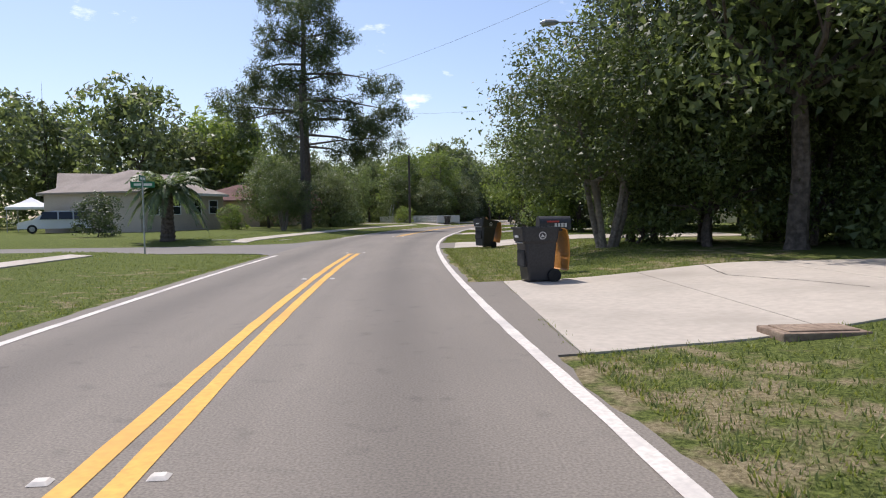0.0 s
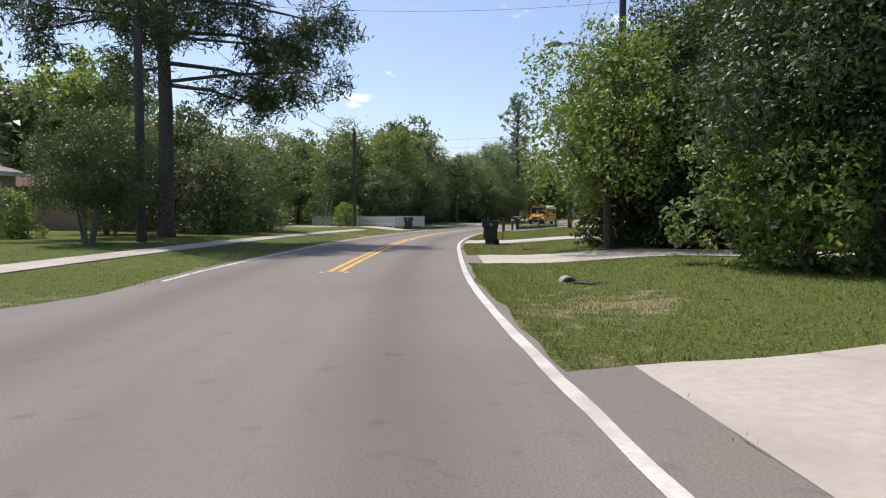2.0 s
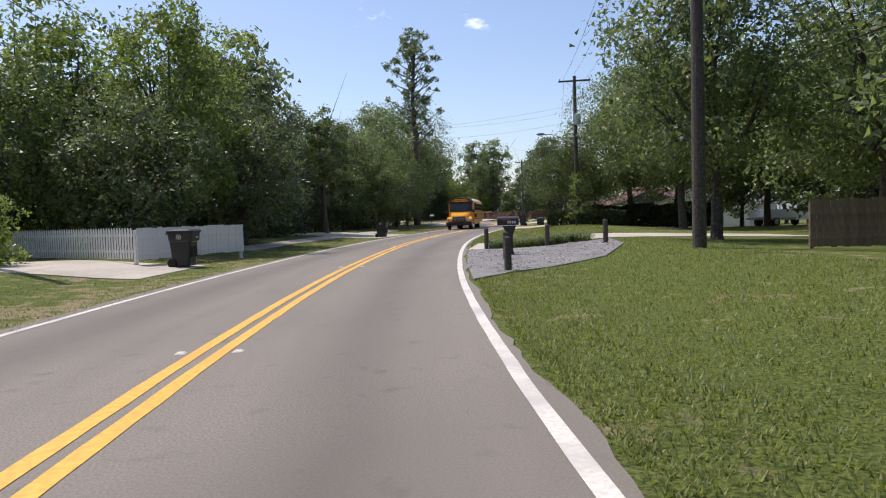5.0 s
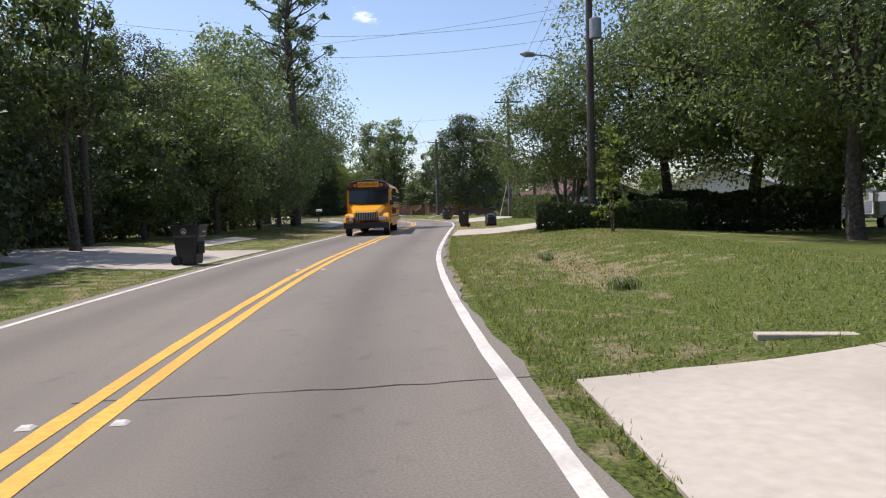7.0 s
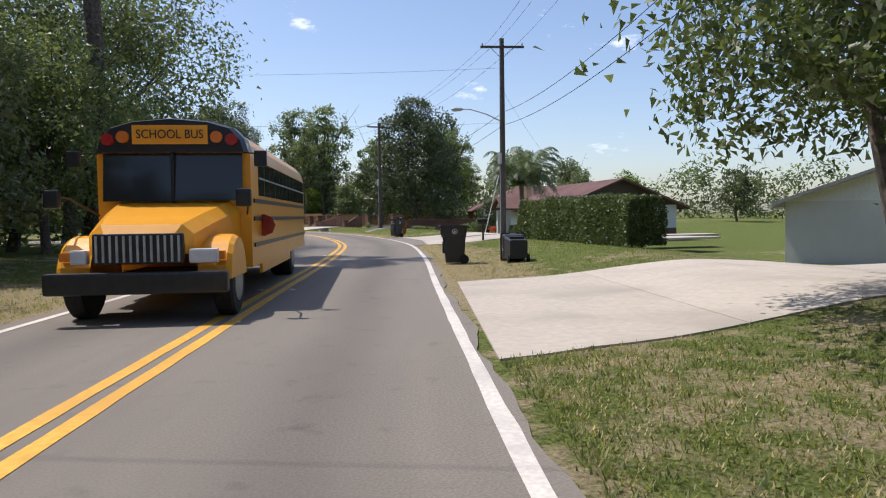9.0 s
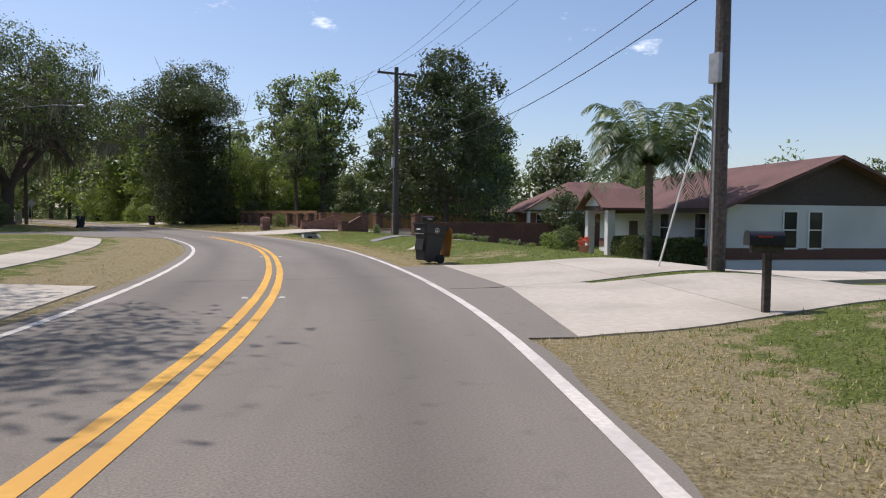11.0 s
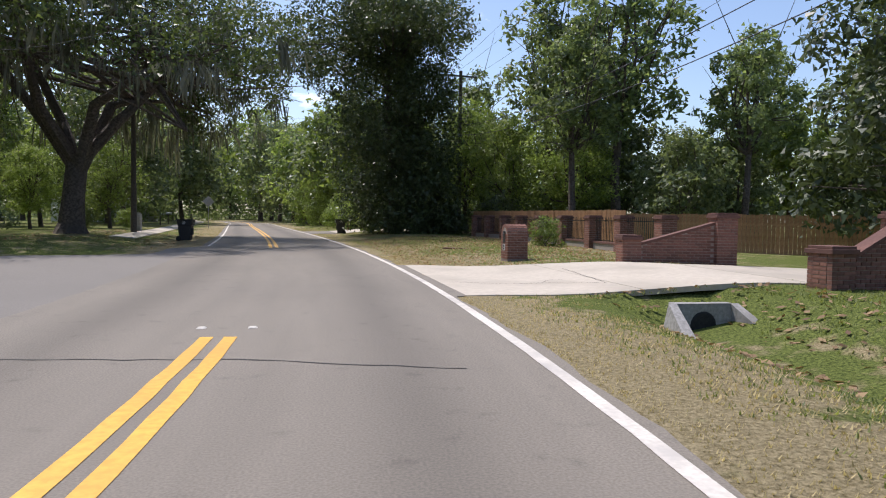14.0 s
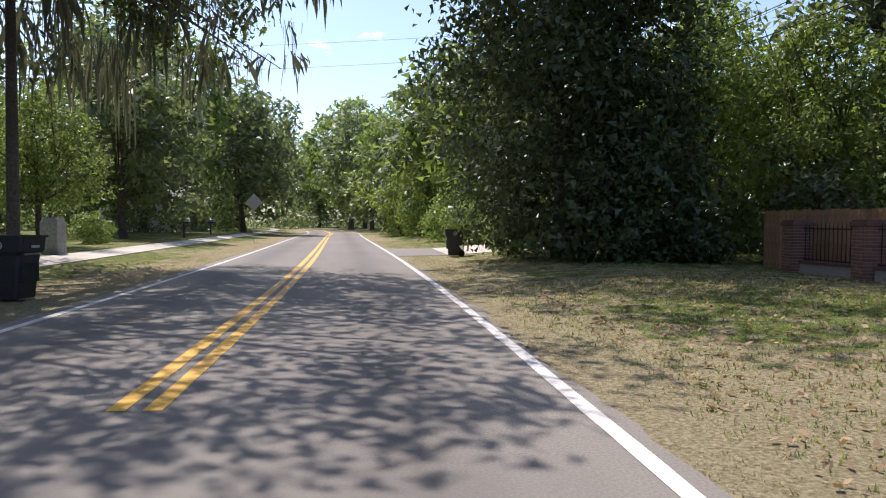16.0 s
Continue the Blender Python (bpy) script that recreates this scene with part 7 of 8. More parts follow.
def truck(x, y, turn):
    ob = thing("utility_truck", "white utility truck with an equipment bed", "truck", at=(x, y, z_at(x, y)), turn=turn)
    bm = bmesh.new()
    cab = [(0.0, 0.5), (0.0, 1.05), (1.1, 1.2), (1.7, 1.9), (2.9, 1.95), (3.0, 0.5)]
    loft(bm, [[(-1.0, yy, z) for yy, z in cab], [(1.0, yy, z) for yy, z in cab]])
    part("cab", bm, M_CAR_WHITE, ob)
    for sx in (-1, 1):
        solid("side_window", (sx * 1.0 - 0.02, 1.75, 1.25), (sx * 1.0 + 0.012, 2.7, 1.8), M_GLASS, ob)
        solid("side_box", (sx * 0.98 - 0.28, 3.1, 0.75), (sx * 0.98 + 0.02, 6.4, 1.45), M_WHITE, ob, bevel=0.03)
        for yy in (0.95, 5.2):
            wheel(ob, sx * 1.0, yy, 0.42, 0.28)
        solid("rail", (sx * 0.9 - 0.03, 3.2, 1.9), (sx * 0.9 + 0.03, 6.3, 1.96), M_GALV, ob)
        for yy in (3.25, 4.7, 6.2):
            solid("upright", (sx * 0.9 - 0.025, yy, 1.4), (sx * 0.9 + 0.025, yy + 0.05, 1.92), M_GALV, ob)
    solid("bed", (-1.0, 3.0, 0.6), (1.0, 6.5, 0.8), M_GALV, ob)
    bm = bmesh.new()
    tube(bm, [(0, 4.2, 0.8), (0, 4.2, 1.9), (0.1, 5.6, 2.25)], [0.18, 0.15, 0.1], 10)
    part("boom", bm, M_WHITE, ob)
    solid("bumper", (-1.0, -0.12, 0.45), (1.0, 0.05, 0.72), M_STEEL, ob)


truck(52.0, 113.8, 95)


def tent(x, y):
    ob = thing("canopy_tent", "white pop-up canopy tent on a lawn", "tent", at=(x, y, z_at(x, y)), turn=15)
    for sx in (-1.5, 1.5):
        for sy in (-1.5, 1.5):
            bm = bmesh.new()
            cyl(bm, (sx, sy, -0.05), (sx, sy, 2.1), 0.03, sides=6)
            part("leg", bm, M_GALV, ob)
    bm = bmesh.new()
    loft(bm, [[(-1.6, -1.6, 1.95), (1.6, -1.6, 1.95), (1.6, 1.6, 1.95), (-1.6, 1.6, 1.95)], [(-1.6, -1.6, 2.15), (1.6, -1.6, 2.15), (1.6, 1.6, 2.15), (-1.6, 1.6, 2.15)],
              [(-0.7, -0.7, 2.55), (0.7, -0.7, 2.55), (0.7, 0.7, 2.55), (-0.7, 0.7, 2.55)], [(-0.03, -0.03, 3.0), (0.03, -0.03, 3.0), (0.03, 0.03, 3.0), (-0.03, 0.03, 3.0)]], False, True)
    part("canopy", bm, M_CANVAS, ob)


tent(-34.6, 60.4)


# ---- signs ----
def street_sign(x, y):
    ob = thing("street_name_sign", "green street name blades on a thin post", "street sign", at=(x, y, z_at(x, y)))
    bm = bmesh.new()
    cyl(bm, (0, 0, -0.1), (0, 0, 2.75), 0.03, sides=8)
    part("post", bm, M_GALV, ob)
    for turn, z in ((8, 2.58), (98, 2.8)):
        b = solid("blade", (-0.42, -0.006, z - 0.11), (0.42, 0.006, z + 0.11), M_GREEN_SIGN, ob)
        b.matrix_basis = pose(0, 0, 0, 0, 0, turn)
        for i in range(2):
            bar = solid("lettering_bar", (-0.3 + 0.34 * i, -0.011, z - 0.045), (-0.05 + 0.38 * i, -0.0065, z + 0.045), M_WHITE, b)
    return ob


street_sign(-10.4, 25.2)


def diamond_sign(x, y, turn, h=2.2):
    ob = thing("traffic_sign", "grey back of a diamond traffic sign on a post", "traffic sign", at=(x, y, z_at(x, y)), turn=turn)
    bm = bmesh.new()
    cyl(bm, (0, 0.03, -0.1), (0, 0.03, h + 0.45), 0.03, sides=6)
    part("post", bm, M_GALV, ob)
    bm = bmesh.new()
    r = 0.54
    loft(bm, [[(-r, yy, h), (0, yy, h - r), (r, yy, h), (0, yy, h + r)] for yy in (-0.008, 0.0)])
    part("panel", bm, M_SIGN_BACK, ob)


diamond_sign(31.2, 236.6, 4, 2.55)
solid_sign = thing("yard_sign", "small red and white yard sign", "sign", at=(-2.6, 101.4, z_at(-2.6, 101.4)))
solid("panel", (-0.3, -0.01, 0.3), (0.3, 0.01, 0.7), M_WHITE, solid_sign)
solid("stake", (-0.01, -0.02, -0.1), (0.01, -0.011, 0.6), M_GALV, solid_sign)


# ---- drains, kerb pieces and other small things on the ground ----
def headwall(x, y, turn):
    ob = thing("culvert_headwall", "grey concrete culvert mouth with slanting sides", "culvert", at=(x, y, -0.42), turn=turn)
    ob.scale = (0.8, 0.9, 0.8)
    bm = bmesh.new()
    loft(bm, [[(-0.75, 0, -0.1), (0.75, 0, -0.1), (0.75, 0.2, -0.1), (-0.75, 0.2, -0.1)], [(-0.6, 0, 0.62), (0.6, 0, 0.62), (0.6, 0.2, 0.62), (-0.6, 0.2, 0.62)]])
    part("back_wall", bm, M_CONC_GREY, ob)
    for sx in (-1, 1):
        bm = bmesh.new()
        loft(bm, [[(sx * 0.6, 0, -0.1), (sx * 0.78, 0, -0.1), (sx * 0.72, 0, 0.62), (sx * 0.56, 0, 0.62)], [(sx * 0.72, -0.95, -0.1), (sx * 0.95, -0.95, -0.1), (sx * 0.95, -0.95, 0.08), (sx * 0.72, -0.95, 0.08)]])
        part("side_wall", bm, M_CONC_GREY, ob)
    # closed end, coloured black for the shade inside the pipe
    bm = bmesh.new()
    tube(bm, [(0, -0.02, 0.2), (0, 0.0, 0.2), (0, 0.6, 0.2)], [0.24, 0.27, 0.27], 18)
    part("pipe", bm, M_RUBBER, ob, "black closed end standing for a shaded pipe hollow")


headwall(47.6, 178.3, 0)


def pipe_end(x, y, turn, label):
    ob = thing("drain_pipe", label, "drain pipe", at=(x, y, z_at(x, y) - 0.05), turn=turn)
    bm = bmesh.new()
    rings = [[(r * math.cos(a), yy * 0.6, r * math.sin(a)) for a in [2 * math.pi * k / 16 for k in range(16)]] for yy, r in ((0.5, 0.17), (0, 0.17), (0, 0.135), (0.45, 0.135))]
    loft(bm, rings, False, True)
    part("pipe", bm, M_CONC_GREY, ob)


pipe_end(46.4, 161.3, 15, "short grey drain pipe end in the swale")
pipe_end(2.85, 39.5, 0, "grey drain pipe end in the grass")
tuft(21.2, 105.6, 0.4, 71, M_LEAF, "ragged dark weed clump in the ditch", "weed_clump", 110, 0.2)
tuft(20.9, 105.1, 0.3, 72, M_LEAF_GREY, "ragged dark weed clump in the ditch", "weed_clump", 70, 0.18)
tuft(18.3, 99.4, 0.5, 73, M_LEAF, "ragged dark weed clump in the ditch", "weed_clump", 110, 0.22)
lid = thing("drain_box", "low soil-stained concrete drain box in the grass", "drain box", at=(3.95, 6.9, z_at(3.95, 6.9)), turn=2)
solid("frame", (-0.46, -0.27, -0.05), (0.46, 0.27, 0.06), M_CONC_BROWN, lid, bevel=0.02)
solid("cover", (-0.37, -0.2, 0.03), (0.37, 0.2, 0.075), M_CONC_BROWN, lid, bevel=0.01)
for x, y, a, ln in ((-7.9, 37.8, 80, 1.6), (-10.3, 34.6, 20, 1.2), (16.9, 95.3, -36, 1.0)):
    k = thing("kerb_piece", "loose weathered concrete kerb piece in the grass", "kerb piece", at=(x, y, z_at(x, y)), turn=a)
    solid("block", (-ln / 2, -0.08, -0.05), (ln / 2, 0.07, 0.03), M_CONC, k, bevel=0.015)
drain = thing("drain_cover", "rusty rectangular drain cover in dry grass", "drain cover", at=(49.6, 197.5 + 2, z_at(49.6, 199.5)))
drain.matrix_world = pose(47.0, 194.66, z_at(47.0, 194.66) - 0.015, 0, 0, -35)
solid("plate", (-0.55, -0.16, 0.0), (0.55, 0.16, 0.05), M_BROWN_WALL, drain)


def churned_soil(x, y, r, seed):
    """Clods of dark earth round a hole worn in the lawn."""
    rng = np.random.default_rng(seed)
    ob = thing("soil_patch", "churned dark soil and dead roots in a lawn", "soil", at=(x, y, z_at(x, y)), turn=float(rng.uniform(0, 90)))
    for i in range(22):
        a, d = rng.uniform(0, 6.28), r * rng.uniform(0.1, 1.0)
        bm = bmesh.new()
        bmesh.ops.create_icosphere(bm, subdivisions=1, radius=1.0)
        size = rng.uniform(0.04, 0.11)
        for v in bm.verts:
            v.co = Vector((v.co.x * size * 1.4, v.co.y * size, v.co.z * size * 0.5)) * float(rng.uniform(0.75, 1.2)) + Vector((d * 1.7 * math.cos(a), d * 0.7 * math.sin(a), 0.012))
        part("clod", bm, M_DARK_SOIL, ob)


churned_soil(3.95, 52.9, 0.42, 1)
churned_soil(5.0, 51.5, 0.3, 2)
churned_soil(3.1, 39.1, 0.24, 3)
for a, b, c in ((-5.0, 90.5, 25), (-5.4, 91.2, 18)):
    st = thing("leaning_pole", "pale pole leaning against a shed", "pole", at=(a, b, z_at(a, b)))
    bm = bmesh.new()
    tube(bm, [(0, 0, 0), (0.45, 0.6, 2.5)], [0.03, 0.025], 6)
    part("stick", bm, M_GALV, st)


def marker(x, y, turn):
    m = thing("road_stud", "white reflective road stud beside the centre line", "road stud", "road studs", at=(x, y, 0.0), turn=turn)
    bm = bmesh.new()
    loft(bm, [rounded(-0.055, 0.055, -0.05, 0.05, 0.003, 0.01), rounded(-0.035, 0.035, -0.028, 0.028, 0.02, 0.008)])
    part("stud", bm, M_WHITE_LINE, m)


for q in [3.5, 14.5, 24.4, 42.4, 53, 63.5, 74.5, 86, 98, 109, 120, 131, 142, 153, 164, 175, 185.2]:
    for o in (-0.29, 0.29):
        px, py = beside(q, o)
        marker(px, py, heading(q))


# ---- fences and walls ----
def span(name, label, category, a, b, group=""):
    """A thing whose local x runs from a to b."""
    ob = thing(name, label, category, group, at=(a[0], a[1], 0), turn=math.degrees(math.atan2(b[1] - a[1], b[0] - a[0])))
    return ob, math.hypot(b[0] - a[0], b[1] - a[1])


def board_fence(label, a, b, h, material, pitch=0.15, z0=0.27, gap=0.012, name="wooden_fence"):
    ob, ln = span(name, label, "fence", a, b)
    bm = bmesh.new()
    w = pitch - gap
    for lo, hi in (((0, -0.01, 0.0), (w, 0.012, h)),):
        box(bm, lo, hi)
    first = part("board", bm, material, ob)
    first.location = (0, 0, z0)
    rng = random.Random(3)
    for i in range(1, int(ln / pitch)):
        o = bpy.data.objects.new("board", first.data)
        scene.collection.objects.link(o)
        o.parent = ob
        o.location = (i * pitch, rng.uniform(-0.006, 0.006), z0 + rng.uniform(-0.02, 0.02))
    for z in (0.35, h - 0.35):
        solid("rail", (0, 0.014, z0 + z - 0.04), (ln, 0.06, z0 + z + 0.04), material, ob)
    for i in range(int(ln / 2.4) + 1):
        solid("fence_post", (min(i * 2.4, ln - 0.1), 0.06, z0 - 0.3), (min(i * 2.4, ln - 0.1) + 0.09, 0.15, z0 + h - 0.05), material, ob)
    return ob


board_fence("weathered brown board fence behind a lawn", (17.3, 79.9), (28.6, 73.0), 1.15, M_GREY_WOOD)
board_fence("orange-stained board fence behind brick piers", (51.3, 211.2), (54.6, 196.0), 1.62, M_WOOD, z0=0.15)
board_fence("orange-stained board fence along the wood", (54.6, 196.0), (66.0, 187.0), 1.62, M_WOOD, z0=0.0)


def picket_fence(a, b):
    ob, ln = span("picket_fence", "white picket fence in front of shrubs", "fence", a, b)
    bm = bmesh.new()
    loft(bm, [[(0, 0, 0.0), (0.075, 0, 0.0), (0.075, 0.02, 0.0), (0, 0.02, 0.0)], [(0, 0, 0.86), (0.075, 0, 0.86), (0.075, 0.02, 0.86), (0, 0.02, 0.86)], [(0.034, 0, 0.94), (0.041, 0, 0.94), (0.041, 0.02, 0.94), (0.034, 0.02, 0.94)]])
    first = part("picket", bm, M_WHITE, ob)
    first.location = (0, 0, 0.3)
    for i in range(1, int(ln / 0.14)):
        o = bpy.data.objects.new("picket", first.data)
        scene.collection.objects.link(o)
        o.parent = ob
        o.location = (i * 0.14, 0, 0.3)
    for z in (0.5, 0.98):
        solid("rail", (0, 0.022, z), (ln, 0.06, z + 0.07), M_WHITE, ob)


picket_fence((-7.0, 98.2), (1.0, 88.6))
board_fence("white board fence panel beside the pickets", (1.1, 88.5), (4.2, 92.2), 0.95, M_WHITE, 0.2, name="white_fence")
board_fence("weathered grey board fence in a far garden", (12.0, 262.0), (22.0, 258.0), 1.3, M_GALV, 0.2, name="wooden_fence")


def brick_mesh():
    bm = bmesh.new()
    box(bm, (-0.1, -0.048, -0.03), (0.1, 0.048, 0.03))
    me = bpy.data.meshes.new("brick")
    bm.to_mesh(me)
    bm.free()
    me.materials.append(M_BRICK)
    return me


BRICK = brick_mesh()


def lay(parent, x, y, z, turn, ln=0.2, lean=0.0):
    o = bpy.data.objects.new("brick", BRICK)
    scene.collection.objects.link(o)
    o.parent = parent
    o.matrix_basis = pose(x, y, z, lean, 0, turn) @ Matrix.Diagonal((ln / 0.2, 1, 1, 1))


def bond(length, odd):
    """Centres and lengths of one course: whole bricks, or half bricks at both ends."""
    n = max(1, round(length / 0.213))
    w = length / n
    cells = [w / 2] + [w] * (n - 1) + [w / 2] if odd else [w] * n
    out, at = [], -length / 2
    for c in cells:
        out.append((at + c / 2, c - 0.012))
        at += c
    return out


def pier_bricks(ob, w, d, h, z0=0.0, cap=True, x0=0.0, y0=0.0):
    """Courses of single bricks round a mortar core."""
    for c in range(int(h / 0.072)):
        z = z0 + 0.036 + c * 0.072
        for u, ln in bond(w, c % 2):
            lay(ob, x0 + u, y0 - d / 2 + 0.048, z, 0, ln)
            lay(ob, x0 + u, y0 + d / 2 - 0.048, z, 180, ln)
        for v, ln in bond(d - 0.2, c % 2 == 0):
            lay(ob, x0 - w / 2 + 0.048, y0 + v, z, 90, ln)
            lay(ob, x0 + w / 2 - 0.048, y0 + v, z, -90, ln)
    solid("mortar_core", (x0 - w / 2 + 0.012, y0 - d / 2 + 0.012, z0 - 0.3), (x0 + w / 2 - 0.012, y0 + d / 2 - 0.012, z0 + h - 0.004), M_MORTAR, ob)
    if cap:
        solid("cap", (x0 - w / 2 - 0.035, y0 - d / 2 - 0.035, z0 + h - 0.08), (x0 + w / 2 + 0.035, y0 + d / 2 + 0.035, z0 + h), M_BROWN_WALL, ob, bevel=0.008)
        solid("cap", (x0 - w / 2, y0 - d / 2, z0 + h), (x0 + w / 2, y0 + d / 2, z0 + h + 0.05), M_BROWN_WALL, ob, bevel=0.008)


def pier(x, y, h=1.25, w=0.5, turn=0.0):
    ob = thing("brick_pier", "square red brick pier with a flat brick cap", "brick pier", "brick piers of the front wall", at=(x, y, min(0.2, z_at(x, y))), turn=turn)
    pier_bricks(ob, w, w, h + 0.2 - min(0.2, z_at(x, y)))
    return ob


def wall_bricks(ob, ln, h0, h1, thick=0.2, z0=0.0, x0=0.0, both=True):
    """A run of single bricks, whose top goes from height h0 to h1."""
    rows = int(max(h0, h1) / 0.072)
    for c in range(rows):
        z = z0 + 0.036 + c * 0.072
        for i in range(int(ln / 0.213) + 1):
            u = i * 0.213 + (0.1 if c % 2 else 0.0) + 0.1
            if u > ln:
                continue
            k = u / ln
            if z - z0 + 0.02 < h0 + (h1 - h0) * k:
                lay(ob, x0 + u, -thick / 2 + 0.048, z, 0)
                if both:
                    lay(ob, x0 + u, thick / 2 - 0.048, z, 180)
    bm = bmesh.new()
    t = thick / 2 - 0.012
    loft(bm, [[(x0, -t, z0 - 0.3), (x0, t, z0 - 0.3), (x0, t, z0 + h0 - 0.02), (x0, -t, z0 + h0 - 0.02)], [(x0 + ln, -t, z0 - 0.3), (x0 + ln, t, z0 - 0.3), (x0 + ln, t, z0 + h1 - 0.02), (x0 + ln, -t, z0 + h1 - 0.02)]])
    part("mortar_core", bm, M_MORTAR, ob)
    bm = bmesh.new()
    loft(bm, [[(x0, -thick / 2 - 0.02, z0 + h0 - 0.03), (x0, thick / 2 + 0.02, z0 + h0 - 0.03), (x0, thick / 2 + 0.02, z0 + h0 + 0.04), (x0, -thick / 2 - 0.02, z0 + h0 + 0.04)],
              [(x0 + ln, -thick / 2 - 0.02, z0 + h1 - 0.03), (x0 + ln, thick / 2 + 0.02, z0 + h1 - 0.03), (x0 + ln, thick / 2 + 0.02, z0 + h1 + 0.04), (x0 + ln, -thick / 2 - 0.02, z0 + h1 + 0.04)]])
    part("coping", bm, M_BROWN_WALL, ob)


def railing(a, b, h=0.95, z0=0.5):
    ob, ln = span("iron_railing", "black iron picket railing between brick piers", "railing", a, b, "railings between the piers")
    bm = bmesh.new()
    tube(bm, [(0, 0, 0), (0, 0, h - 0.06), (0, 0, h)], [0.011, 0.011, 0.002], 5)
    first = part("picket", bm, M_IRON, ob)
    k = int(ln / 0.13)
    first.location = (ln * 0.5 / k, 0, z0)
    for i in range(1, k):
        o = bpy.data.objects.new("picket", first.data)
        scene.collection.objects.link(o)
        o.parent = ob
        o.location = (ln * (i + 0.5) / k, 0, z0)
    for z in (0.08, h - 0.15):
        solid("rail", (0, -0.015, z0 + z - 0.015), (ln, 0.015, z0 + z + 0.015), M_IRON, ob)


def low_wall(a, b, h=0.28):
    ob, ln = span("brick_plinth", "low red brick plinth below a railing", "brick wall", a, b, "plinths between the piers")
    ob.location.z = 0.22
    wall_bricks(ob, ln, h, h, both=False)


NORTH = [(51.0, 209.0), (51.2, 206.6), (51.5, 204.3), (51.7, 201.9), (51.85, 199.2), (51.95, 196.3), (52.0, 193.4), (52.0, 190.7), (52.1, 188.0)]
SOUTH = [(51.9, 176.9), (52.05, 174.4), (52.2, 171.9)]
for p in NORTH + SOUTH:
    pier(*p)
for q in (NORTH, SOUTH):
    for a, b in zip(q, q[1:]):
        a2, b2 = (a[0], a[1] - 0.27), (b[0], b[1] + 0.27)
        railing(a2, b2)
        low_wall(b2, a2)


def wing(hi, lo, label):
    """A curved gate wing: a tall pier, a wall sloping down and a low end pier."""
    ob, ln = span("gate_wing_wall", label, "brick wall", hi, lo, "gate wing walls")
    ob.location.z = 0.05
    pier_bricks(ob, 0.55, 0.55, 1.45)
    wall_bricks(ob, ln - 0.5, 1.22, 0.66, 0.24, 0.0, 0.27)
    pier_bricks(ob, 0.5, 0.5, 0.86, x0=ln)
    return ob


wing((52.1, 185.0), (49.6, 185.2), "red brick gate wing sloping down to a low pier")
wing((51.7, 178.9), (50.1, 178.7), "red brick gate wing sloping down to a low pier")


def brick_mailbox(x, y, turn):
    ob = thing("brick_mailbox", "stout brown brick mailbox pillar with a vaulted brick top", "mailbox", at=(x, y, 0.18), turn=turn)
    w, d, h = 0.62, 0.56, 0.72
    pier_bricks(ob, w, d, h, cap=False)
    # the vault: courses of bricks laid along its axis
    for k in range(10):
        a = math.pi * (k + 0.5) / 10
        for u, ln in bond(w, k % 2):
            lay(ob, u, 0.226 * math.cos(a), h + 0.226 * math.sin(a), 0, ln, math.degrees(a))
    bm = bmesh.new()
    loft(bm, [[(xx, 0.262 * math.cos(a), h - 0.01 + 0.262 * math.sin(a)) for a in [math.pi * k / 14 for k in range(15)]] for xx in (-w / 2 + 0.014, w / 2 - 0.014)])
    part("vault_core", bm, M_MORTAR, ob)
    # the arched black letter door
    arch = [(0.1, 0.46), (0.1, 0.7)] + [(0.1 * math.cos(a), 0.7 + 0.1 * math.sin(a)) for a in [math.pi * k / 8 for k in range(1, 8)]] + [(-0.1, 0.7), (-0.1, 0.46)]
    bm = bmesh.new()
    loft(bm, [[(xx, yy, zz) for yy, zz in arch] for xx in (-w / 2 - 0.012, -w / 2 + 0.02)])
    door = part("door", bm, M_BLACK, ob, "arched black letter door")
    solid("door_handle", (-w / 2 - 0.03, -0.02, 0.72), (-w / 2 - 0.012, 0.02, 0.74), M_STEEL, door)
    plate_ob = solid("number_plate", (-w / 2 - 0.014, -0.09, 0.24), (-w / 2 - 0.002, 0.09, 0.42), M_PALE, ob)
    for i in range(2):
        solid("number_bar", (-w / 2 - 0.02, -0.05, 0.265 + 0.08 * i), (-w / 2 - 0.0145, 0.05, 0.315 + 0.08 * i), M_BLACK, plate_ob)


brick_mailbox(47.3, 187.75, 4)
pil = thing("mail_pillar", "grey rendered mailbox pillar with a rounded top", "mailbox", at=(30.3, 214.6, 0.2))
bm = bmesh.new()
loft(bm, [rounded(-0.28, 0.28, -0.28, 0.28, -0.1, 0.04), rounded(-0.28, 0.28, -0.28, 0.28, 1.0, 0.04), rounded(-0.22, 0.22, -0.22, 0.22, 1.18, 0.06)])
part("pillar", bm, M_CONC_GREY, pil)
pil2 = thing("mail_pillar", "dark brick mailbox pillar in deep shade", "mailbox", at=(27.0, 197.8, 0.2))
bm = bmesh.new()
loft(bm, [rounded(-0.3, 0.3, -0.3, 0.3, -0.1, 0.02), rounded(-0.3, 0.3, -0.3, 0.3, 1.1, 0.02), rounded(-0.34, 0.34, -0.34, 0.34, 1.12, 0.02), rounded(-0.34, 0.34, -0.34, 0.34, 1.2, 0.02)])
part("pillar", bm, M_RED_BRICK, pil2)

# the long brown wall beside the garden, with a saw-tooth top course
longwall, ln = span("garden_wall", "long dark brown brick garden wall with a toothed top", "garden wall", (52.4, 171.5), (66.0, 168.0))
solid("wall", (0, -0.1, -1.2), (ln, 0.1, 0.92), M_BROWN_WALL, longwall)
